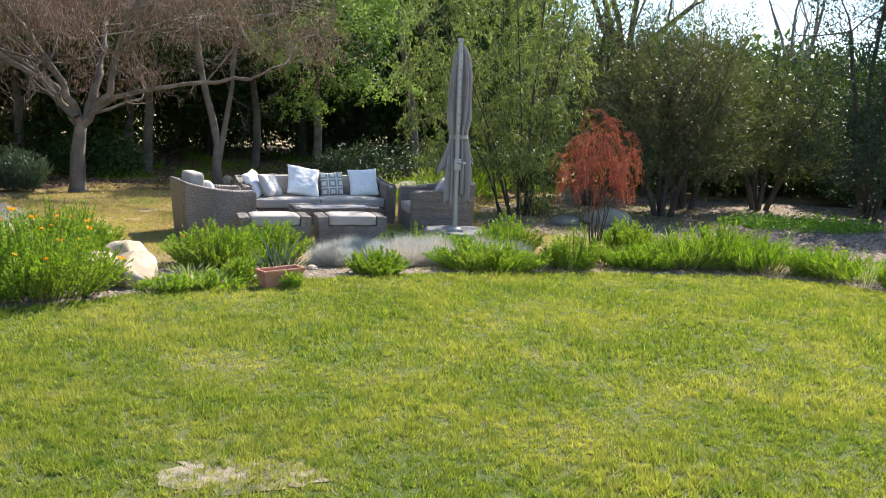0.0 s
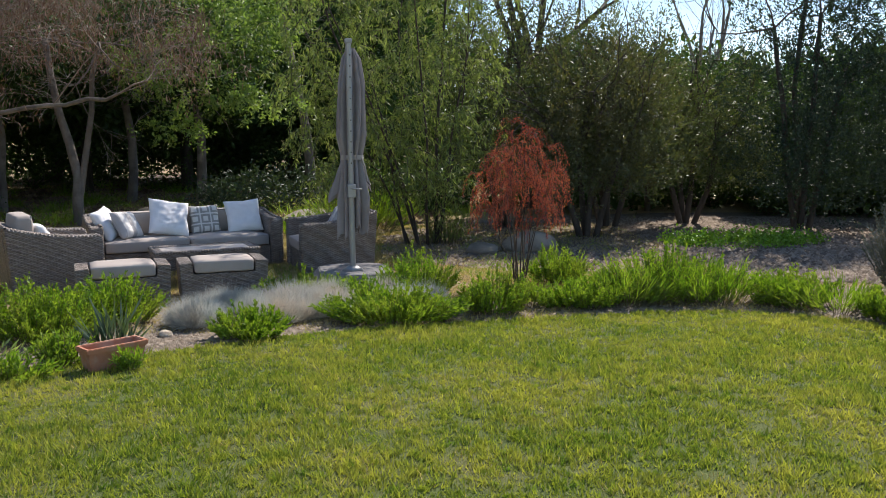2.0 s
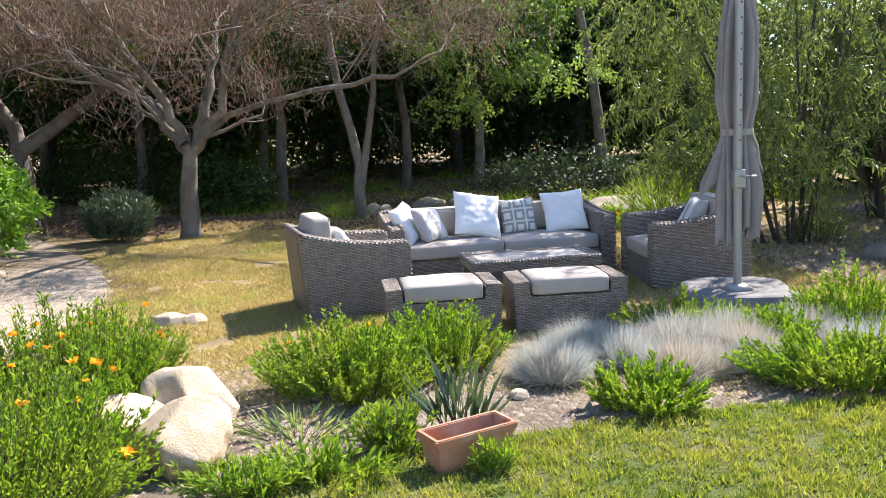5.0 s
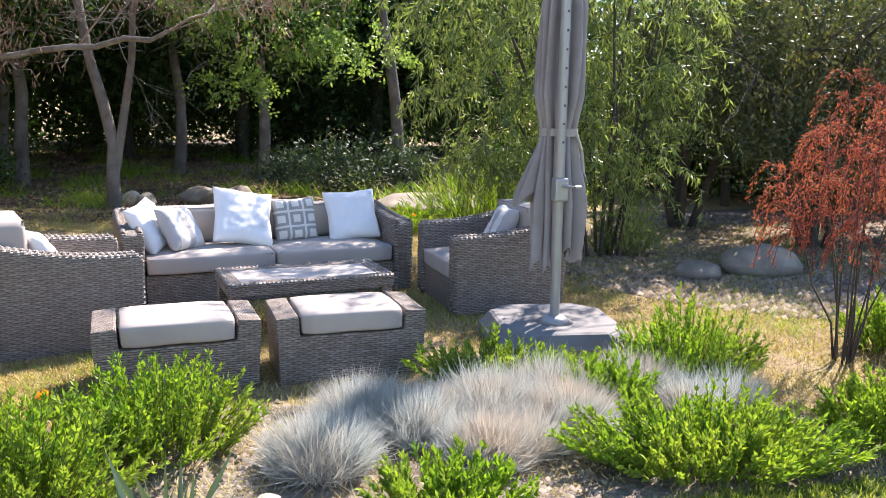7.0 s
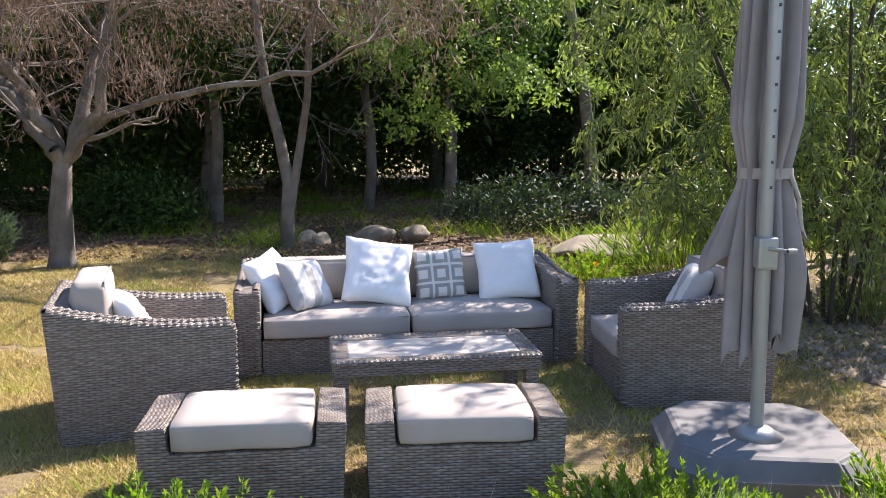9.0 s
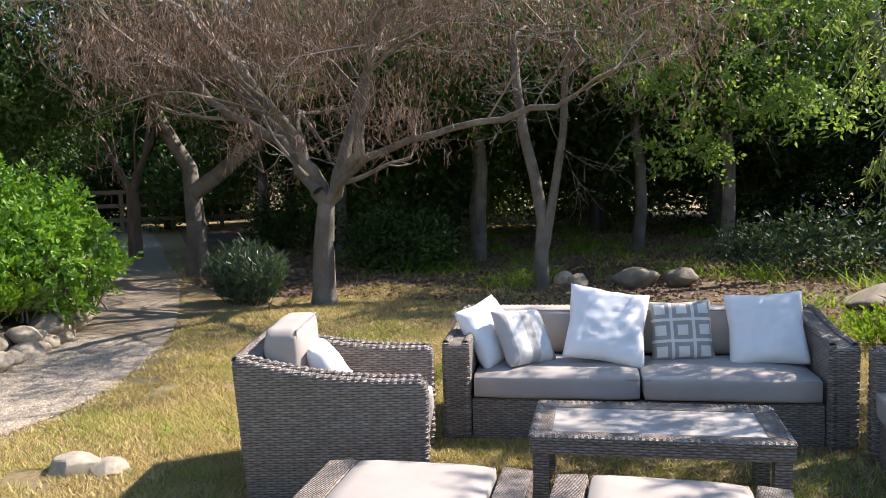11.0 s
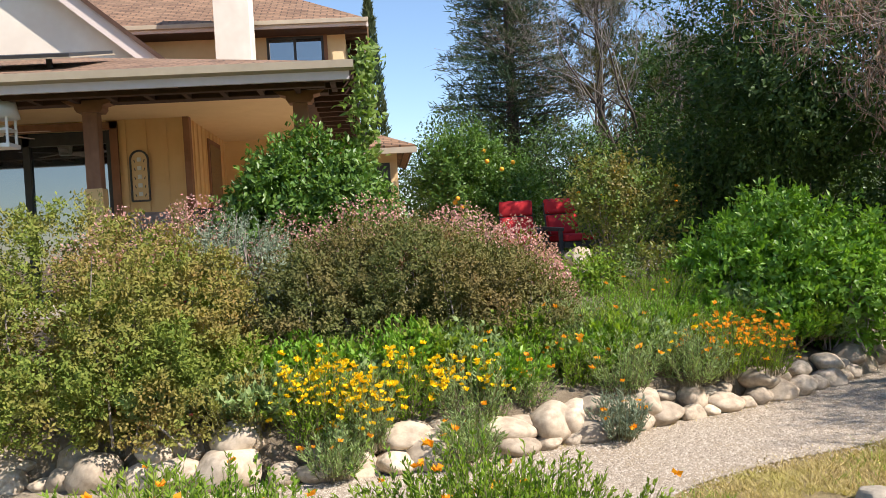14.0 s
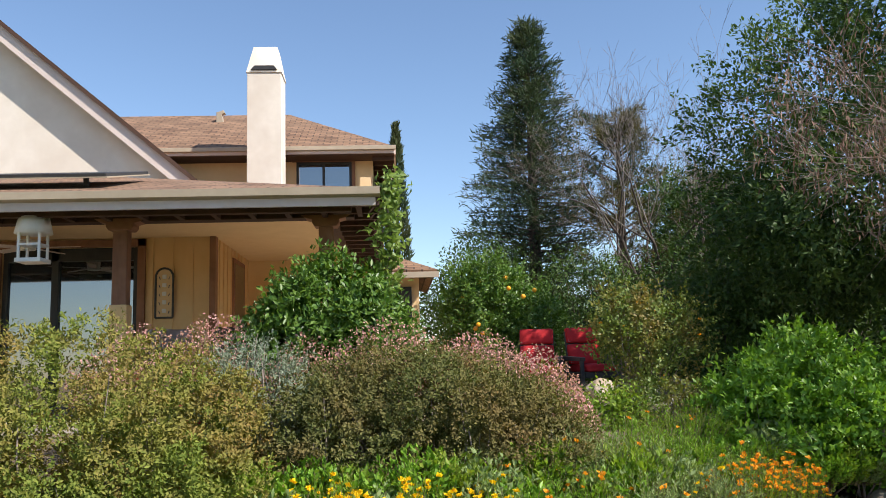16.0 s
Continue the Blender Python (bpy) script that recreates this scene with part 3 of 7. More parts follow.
def build_bank():
    bm = bmesh.new()
    rows = []
    for x, y in WALL_LINE:
        row = []
        for d in (0.0, 0.06, 0.3, 0.7, 1.2, 1.8, 2.6, 3.6, 5.0, 8.0, 14.0):
            far = max(0.0, min(1.0, (12.5 - y) / 3.0 + 0.25)) if y > 10 else 1.0
            h = (bank_height(d) if d > 0.01 else -0.02) * far + 0.03 * noise.noise((x - d, y, 0))
            row.append(bm.verts.new((x - d - 0.10, y + 0.12 * d, max(h, -0.03))))
        rows.append(row)
    for a, b in zip(rows, rows[1:]):
        for i in range(len(a) - 1):
            bm.faces.new((a[i], b[i], b[i + 1], a[i + 1]))
    bmesh.ops.recalc_face_normals(bm, faces=bm.faces[:])
    if sum(f.normal.z for f in bm.faces) < 0:
        bmesh.ops.reverse_faces(bm, faces=bm.faces[:])
    return solid("bank", bm, M_BANK, "sloping brown soil bank behind the stone edging", "ground", kind="structure", smooth=True)


build_bank()

# ---------- rocks ----------
def rock_mesh(name, seed, mat, flat=0.75, sub=3, rough=0.16, cuts=0):
    bm = bmesh.new()
    bmesh.ops.create_icosphere(bm, subdivisions=sub, radius=1.0)
    for v in bm.verts:
        n1 = noise.noise(v.co * 1.1 + Vector((seed * 7.3, 0, 0)))
        n2 = noise.noise(v.co * 2.8 + Vector((0, seed * 3.1, 0)))
        v.co *= 1 + rough * 1.6 * n1 + rough * 0.5 * n2
        v.co.z *= flat
    rc = random.Random(seed)
    for _ in range(cuts):
        n = Vector((rc.gauss(0, 1), rc.gauss(0, 1), rc.gauss(0.3, 0.8))).normalized()
        off = rc.uniform(0.55, 0.8)
        for v in bm.verts:
            d = v.co.dot(n) - off
            if d > 0:
                v.co -= n * d * 0.92
    me = bpy.data.meshes.new(name)
    bm.to_mesh(me)
    bm.free()
    for p in me.polygons:
        p.use_smooth = True
    me.materials.append(mat)
    return me


ROCKS = [rock_mesh("rock", i, M_ROCK, 0.6 + 0.07 * (i % 4), 3, 0.15, (0, 3, 1, 4, 2, 5)[i]) for i in range(6)]
BOULDERS = [rock_mesh("boulder", 20 + i, M_BOULDER, 0.85, 4, 0.2, 9) for i in range(3)]
GREYS = [rock_mesh("boulder", 30 + i, M_GREYROCK, 0.6, 3, 0.18, 6) for i in range(3)]


SHARP = rock_mesh("rock", 41, surf("split_grey_stone", (0.40, 0.34, 0.255), (0.30, 0.26, 0.205), 6, (0.47, 0.40, 0.30), 2.0, 0.9, 0.5, 25, 0.01, world_co=False), 0.55, 4, 0.12, 18)
for _p in SHARP.polygons:
    _p.use_smooth = False


def put_rock(me, x, y, z, s, rz, label, group="", stretch=1.0, tilt=0.0, name="rock"):
    ob = tagged(new(name, me), label, "rock", group)
    ob.matrix_world = pose(x, y, z, tilt, 0, rz) @ Matrix.Diagonal((s * stretch, s, s, 1))
    return ob


_r = random.Random(5)
_acc = 0.0
for (x0, y0), (x1, y1) in zip(WALL_LINE, WALL_LINE[1:]):
    L = math.hypot(x1 - x0, y1 - y0)
    if y0 < 3.0 or y0 > 15.5:
        continue
    t = _acc
    while t < L:
        s = _r.choice((0.09, 0.11, 0.13, 0.15, 0.17, 0.20)) * _r.uniform(0.9, 1.1)
        fx, fy = x0 + (x1 - x0) * t / L, y0 + (y1 - y0) * t / L
        ang = math.degrees(math.atan2(y1 - y0, x1 - x0))
        lab = "rounded pale river rock of the low dry stone edging"
        put_rock(_r.choice(ROCKS), fx + _r.uniform(-0.03, 0.03), fy, s * 0.5, s, ang + _r.uniform(-25, 25), lab, "rocks of the garden edging", _r.uniform(1.0, 1.4))
        if _r.random() < 0.85:
            s2 = _r.choice((0.07, 0.10, 0.12, 0.15, 0.18))
            put_rock(_r.choice(ROCKS), fx - 0.13 + _r.uniform(-0.03, 0.03), fy + 0.06, s * 0.95 + s2 * 0.45, s2, ang + _r.uniform(-35, 35), lab, "rocks of the garden edging", _r.uniform(1.0, 1.5), _r.uniform(-15, 15))
        t += s * _r.uniform(1.7, 2.1)
    _acc = t - L

put_rock(BOULDERS[0], -1.08, 7.92, 0.13, 0.27, 20, "large flat-topped sandstone boulder between green shrubs", tilt=8, name="boulder")
put_rock(BOULDERS[1], -0.90, 7.42, 0.12, 0.25, 70, "tan rounded boulder at the lawn edge", tilt=-12, name="boulder")
put_rock(BOULDERS[2], -1.28, 7.58, 0.14, 0.22, 10, "pale boulder half hidden in leaves", name="boulder")
put_rock(SHARP, -2.58, 10.06, 0.0, 0.165, 30, "grey flat angular rock lying on dry grass", stretch=1.3)
put_rock(SHARP, -2.42, 10.18, 0.0, 0.125, -110, "pale rock with a rusty stain on dry grass")
put_rock(GREYS[1], 4.45, 13.5, 0.08, 0.34, 15, "grey boulder in shade beside the red tree", stretch=1.3, name="boulder")
put_rock(GREYS[2], 3.72, 13.2, 0.03, 0.22, -10, "low grey rock on shaded ground", stretch=1.5)
put_rock(GREYS[0], -2.35, 18.1, 0.12, 0.24, 40, "pale grey boulder behind the sofa", stretch=1.3, name="boulder")
put_rock(GREYS[1], -1.85, 18.4, 0.12, 0.22, 80, "pale grey boulder behind the sofa", name="boulder")
put_rock(ROCKS[1], -3.35, 17.95, 0.08, 0.16, 10, "small pale rock under the trees")
put_rock(ROCKS[3], -3.1, 17.85, 0.07, 0.14, 60, "small pale rock under the trees")
put_rock(GREYS[2], 1.1, 17.9, 0.10, 0.95, 12, "wide flat weathered grey stone slab", stretch=1.2, name="stone_slab").scale.z = 0.22
put_rock(ROCKS[4], 1.0, 17.2, 0.07, 0.16, 0, "small pale rock beside the flat slab")
put_rock(ROCKS[0], 0.62, 8.55, 0.02, 0.06, 0, "small tan rock on the soil")
for i in range(7):
    put_rock(GREYS[i % 3], -11.2 - i * 0.75, 14.6 + i * 0.35, 0.10, _r.uniform(0.2, 0.34), i * 50, "shaded rock beside the path", "rocks beside the far path", 1.2)

# ---------- wicker furniture ----------
def side_panel(x0, x1, zb, zf, w0, w1):
    """Arm: high at the back, sweeping down to the front."""
    pts = [(x0 + 0.05, 0.0), (x1 - 0.02, 0.0), (x1, zf - 0.02), (x1 - 0.02, zf)]
    for s in (0.2, 0.4, 0.6, 0.8, 1.0):
        x = x1 - 0.02 + (x0 - x1 + 0.02) * s
        pts.append((x, zf + (zb - zf) * s**2.2))
    return prism(pts, w0, w1, "y", 0.018)


def braid(points, r=0.026, step=0.034):
    """A plaited edge: a cord that swells at every turn of the plait."""
    segs = []
    for p, q in zip(points, points[1:]):
        p, q = np.array(p, float), np.array(q, float)
        n = max(1, int(round(np.linalg.norm(q - p) / step)))
        for i in range(n):
            a, b = p + (q - p) * i / n, p + (q - p) * (i + 1) / n
            m = (a + b) / 2
            segs += [(a, m, r * 0.82, r * 1.12), (m, b, r * 1.12, r * 0.82)]
    return segs


def rim(x0, x1, zb, zf, w, r=0.024):
    pts = []
    for s in np.linspace(0, 1, 9):
        pts.append((x1 - 0.03 + (x0 - x1 + 0.05) * s, w, zf + (zb - zf) * s**2.2 - 0.004))
    return braid([(x1 - 0.022, w, 0.02), (x1 - 0.022, w, zf - 0.02)] + pts, r)


def cushion(x0, x1, y0, y1, z0, z1, puff=0.02, mat=None, parent=None, name="cushion", label=""):
    bm = box(x0, x1, y0, y1, z0, z1, 0.0)
    bmesh.ops.subdivide_edges(bm, edges=bm.edges[:], cuts=7, use_grid_fill=True)
    cx, cy, cz = (x0 + x1) / 2, (y0 + y1) / 2, (z0 + z1) / 2
    hx, hy, hz = (x1 - x0) / 2, (y1 - y0) / 2, (z1 - z0) / 2
    rad = min(hx, hy, hz) * 0.42
    for v in bm.verts:
        q = Vector((v.co.x - cx, v.co.y - cy, v.co.z - cz))
        c = Vector((max(-hx + rad, min(hx - rad, q.x)), max(-hy + rad, min(hy - rad, q.y)), max(-hz + rad, min(hz - rad, q.z))))
        d = q - c
        if d.length > 1e-6:
            q = c + d.normalized() * rad
        u, w, t = q.x / hx, q.y / hy, q.z / hz
        small = min(hx, hy, hz)
        if hz == small:
            q.z += puff * (1 - u * u) * (1 - w * w) * (1 if t > 0 else -0.2)
        else:
            q.x += puff * (1 - w * w) * (1 - t * t) * (1 if u > 0 else -1)
        q += 0.006 * Vector((noise.noise(q * 6 + Vector((cx, cy, 1))), noise.noise(q * 6 + Vector((4, cy, cx))), noise.noise(q * 6 + Vector((cx, 9, cy)))))
        v.co = Vector((cx, cy, cz)) + q
    ob = part(name, bm, mat or M_CUSH, parent, label, True)
    r = 0.006
    segs = []
    if hz == min(hx, hy, hz):
        ring = [(x0 + 0.02, y0 + 0.02), (x1 - 0.012, y0 + 0.02), (x1 - 0.012, y1 - 0.02), (x0 + 0.02, y1 - 0.02)]
        z = z1 - 0.018
        for a, b in zip(ring, ring[1:] + ring[:1]):
            segs.append(((*a, z), (*b, z), r, r))
    else:
        ring = [(y0 + 0.02, z0 + 0.02), (y1 - 0.02, z0 + 0.02), (y1 - 0.02, z1 - 0.012), (y0 + 0.02, z1 - 0.012)]
        for a, b in zip(ring, ring[1:] + ring[:1]):
            segs.append(((x1 - 0.012, *a), (x1 - 0.012, *b), r, r))
    child("piping", raw_mesh("piping", *tubes(segs, 5), M_PIPING, True), ob)
    return ob


def seat_unit(name, label, category, depth, width, zb, zf, arm, seats, m, group="", back_z=0.82, low=False):
    t = thing(name, label, category, group, m)
    x0, x1, hw = -depth / 2, depth / 2, width / 2
    for s in (-1, 1):
        a, b = sorted((s * hw, s * (hw - arm)))
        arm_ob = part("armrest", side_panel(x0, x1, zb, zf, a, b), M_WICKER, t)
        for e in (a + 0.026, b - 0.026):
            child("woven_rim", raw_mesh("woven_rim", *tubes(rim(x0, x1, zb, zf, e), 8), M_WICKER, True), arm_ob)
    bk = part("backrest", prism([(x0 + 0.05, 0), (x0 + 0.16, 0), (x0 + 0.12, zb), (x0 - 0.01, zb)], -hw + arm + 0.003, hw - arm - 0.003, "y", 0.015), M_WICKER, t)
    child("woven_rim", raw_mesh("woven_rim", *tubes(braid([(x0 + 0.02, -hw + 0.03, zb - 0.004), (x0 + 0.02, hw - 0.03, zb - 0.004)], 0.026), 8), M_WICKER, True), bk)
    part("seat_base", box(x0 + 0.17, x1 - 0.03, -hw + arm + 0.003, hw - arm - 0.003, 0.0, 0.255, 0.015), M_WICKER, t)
    iw = 2 * (hw - arm) - 0.02
    for k in range(seats):
        a = -iw / 2 + iw * k / seats
        b = a + iw / seats - 0.008
        cushion(x0 + 0.26, x1 + 0.0, a, b, 0.257, 0.40, 0.022, None, t, "seat_cushion")
        cushion(x0 + 0.12, x0 + 0.30, a, b, 0.40, back_z, 0.03, None, t, "back_cushion")
    return t


sofa_m = pose(0.0, 12.0, 0, 0, 0, -65.5) @ pose(-0.45, 0, 0)
seat_unit("wicker_sofa", "grey-brown wicker two-seat sofa with taupe cushions on dry grass", "sofa", 0.90, 2.34, 0.66, 0.59, 0.17, 2, sofa_m, "wicker garden set", 0.70)
chairL_m = pose(-1.25, 10.84, 0, 0, 0, 32.5)
seat_unit("wicker_armchair", "grey-brown wicker armchair with taupe cushions casting a shadow on dry grass", "armchair", 0.95, 0.92, 0.72, 0.59, 0.15, 1, chairL_m, "wicker garden set", 0.84)
chairR_m = pose(1.70, 12.15, 0, 0, 0, 198)
seat_unit("wicker_armchair", "grey-brown wicker armchair behind the closed parasol", "armchair", 0.95, 0.98, 0.72, 0.59, 0.15, 1, chairR_m, "wicker garden set", 0.80)


def ottoman(m, label):
    t = thing("wicker_ottoman", label, "ottoman", "wicker garden set", m)
    w, d = 0.88, 0.49
    part("wicker_body", prism([(-w / 2 + 0.02, 0), (w / 2 - 0.02, 0), (w / 2, 0.385), (w / 2 - 0.125, 0.395), (w / 2 - 0.135, 0.275), (-w / 2 + 0.135, 0.275), (-w / 2 + 0.125, 0.395), (-w / 2, 0.385)], -d / 2, d / 2, "x", 0.012), M_WICKER, t)
    cushion(-d / 2 + 0.01, d / 2 + 0.012, -w / 2 + 0.14, w / 2 - 0.14, 0.277, 0.408, 0.010, None, t, "seat_cushion")
    return t


ottoman(pose(-0.20, 10.04, 0, 0, 0, -68.5), "low wicker ottoman with a flat taupe cushion by the armchair")
ottoman(pose(0.715, 10.35, 0, 0, 0, -71), "low wicker ottoman with a flat taupe cushion by the parasol")


def coffee_table(m):
    t = thing("coffee_table", "rectangular wicker coffee table with a pale grey stone top", "table", "wicker garden set", m)
    w, d, h = 1.16, 0.59, 0.385
    ap = bmesh.new()
    for x0, x1, y0, y1 in ((-d / 2, -d / 2 + 0.10, -w / 2, w / 2), (d / 2 - 0.10, d / 2, -w / 2, w / 2), (-d / 2 + 0.1, d / 2 - 0.1, -w / 2, -w / 2 + 0.10), (-d / 2 + 0.1, d / 2 - 0.1, w / 2 - 0.10, w / 2)):
        box(x0, x1, y0, y1, h - 0.085, h, 0.012, 2, ap)
    fr = part("table_frame", ap, M_WICKER, t)
    ring = [(-d / 2 + 0.012, -w / 2 + 0.012, h - 0.012), (d / 2 - 0.012, -w / 2 + 0.012, h - 0.012), (d / 2 - 0.012, w / 2 - 0.012, h - 0.012), (-d / 2 + 0.012, w / 2 - 0.012, h - 0.012)]
    child("woven_rim", raw_mesh("woven_rim", *tubes(braid(ring + ring[:1], 0.02, 0.03), 8), M_WICKER, True), fr)
    part("tabletop", box(-d / 2 + 0.095, d / 2 - 0.095, -w / 2 + 0.095, w / 2 - 0.095, h - 0.03, h - 0.006, 0.003), M_STONE, t, "pale grey stone slab")
    for sx in (-1, 1):
        for sy in (-1, 1):
            cx, cy = sx * (d / 2 - 0.05), sy * (w / 2 - 0.05)
            part("leg", box(cx - 0.038, cx + 0.038, cy - 0.038, cy + 0.038, 0, h - 0.083, 0.008), M_WICKER, t)
    return t


coffee_table(pose(0.32, 11.30, 0, 0, 0, -67))


def throw_pillow(m, size, label, mat, thick=0.075):
    n = 26
    bm = bmesh.new()
    grid = {}
    for side in (1, -1):
        for i in range(n + 1):
            for j in range(n + 1):
                u, v = 2 * i / n - 1, 2 * j / n - 1
                edge = max(abs(u), abs(v)) > 0.999
                if side < 0 and edge:
                    grid[side, i, j] = grid[1, i, j]
                    continue
                pinch = 1 - 0.08 * (1 - abs(u * v)) * max(u * u, v * v)
                z = side * thick * ((1 - u**4) * (1 - v**4)) ** 0.55
                z += 0.014 * noise.noise((u * 2.1 + size * 9, v * 2.1, side))
                fold = 1 - abs(noise.noise((u * 2.4 + v * 1.5 + size * 31, v * 3.6 - u * 1.8, side * 3 + size)))
                z += side * 0.009 * (fold**5 - 0.4) * (1 - max(u * u, v * v) ** 3)
                grid[side, i, j] = bm.verts.new((u * size / 2 * pinch, v * size / 2 * pinch, z))
    for side in (1, -1):
        for i in range(n):
            for j in range(n):
                q = [grid[side, a, b] for a, b in ((i, j), (i + 1, j), (i + 1, j + 1), (i, j + 1))]
                bm.faces.new(q if side > 0 else q[::-1])
    me = bpy.data.meshes.new("throw_pillow")
    bm.to_mesh(me)
    bm.free()
    for p in me.polygons:
        p.use_smooth = True
    me.materials.append(mat)
    ob = tagged(new("throw_pillow", me), label, "pillow", "pillows on the garden seats")
    ob.matrix_world = m
    return ob


def printmat(name, base, ink, rows, ring=True):
    """Cloth printed with square rings and bars."""
    m, n, l, p = _nodes(name)
    co = n.new("ShaderNodeTexCoord").outputs["Object"]
    sep = n.new("ShaderNodeSeparateXYZ")
    l.new(co, sep.inputs[0])

    def math(op, a, b=None):
        k = n.new("ShaderNodeMath")
        k.operation = op
        for i, v in ((0, a), (1, b)):
            if isinstance(v, (int, float)):
                k.inputs[i].default_value = v
            elif v is not None:
                l.new(v, k.inputs[i])
        return k.outputs[0]

    fx = math("SUBTRACT", math("FRACT", math("MULTIPLY_ADD", sep.outputs[0], rows)), 0.5)
    k = fx.node.inputs[0].links[0].from_node.inputs[0].links[0].from_node
    k.inputs[2].default_value = 0.5
    fy = math("SUBTRACT", math("FRACT", math("MULTIPLY_ADD", sep.outputs[1], rows)), 0.5)
    k = fy.node.inputs[0].links[0].from_node.inputs[0].links[0].from_node
    k.inputs[2].default_value = 0.5
    big = math("MAXIMUM", math("ABSOLUTE", fx), math("ABSOLUTE", fy))
    if ring:
        on = math("MULTIPLY", math("GREATER_THAN", big, 0.24), math("LESS_THAN", big, 0.43))
    else:
        on = math("LESS_THAN", math("ABSOLUTE", fx), 0.2)
    weave = _noise(n, l, 160, co, 3)
    col = _mix(n, l, on, base, ink)
    col = _mix(n, l, math("MULTIPLY", weave, 0.35), col, base)
    l.new(col, p.inputs["Base Color"])
    p.inputs["Roughness"].default_value = 0.95
    return m


M_RINGS = printmat("square_ring_print", (0.66, 0.63, 0.58), (0.235, 0.22, 0.205), 7.6)
M_BARS = printmat("broad_bar_print", (0.68, 0.65, 0.61), (0.36, 0.34, 0.33), 6.0, False)


def pillow_on(seat, x, y, z, size, yaw, lean, roll, label, mat, thick=0.075):
    """Stands on its edge on a seat, leaning back; x, y in the seat's own axes."""
    throw_pillow(seat @ pose(x, y, z + size * 0.48) @ pose(0, 0, 0, 0, 0, yaw) @ pose(0, 0, 0, 0, 90 - lean, 0) @ pose(0, 0, 0, 0, 0, 90 + roll), size, label, mat, thick)


pillow_on(sofa_m, 0.06, -0.92, 0.385, 0.42, 56, 30, 10, "white cotton throw pillow leaning on the sofa arm", M_WHITE)
pillow_on(sofa_m, 0.12, -0.70, 0.385, 0.38, 46, 34, -4, "pillow with broad grey-beige bars on the sofa", M_BARS)
pillow_on(sofa_m, 0.04, -0.19, 0.385, 0.50, 10, 32, -12, "large wrinkled white throw pillow on the sofa", M_WHITE, 0.085)
pillow_on(sofa_m, -0.05, 0.27, 0.39, 0.385, 2, 18, 2, "pillow with a print of grey square rings on the sofa", M_RINGS)
pillow_on(sofa_m, 0.02, 0.76, 0.385, 0.46, -6, 27, 4, "white cotton throw pillow by the sofa arm", M_WHITE, 0.08)
pillow_on(chairL_m, -0.06, -0.05, 0.40, 0.36, 8, 34, 0, "small white throw pillow with a striped edge on the armchair", M_WHITE)
pillow_on(chairR_m, -0.06, 0.05, 0.40, 0.40, -6, 26, 0, "pillow with grey bars on the armchair", M_BARS)

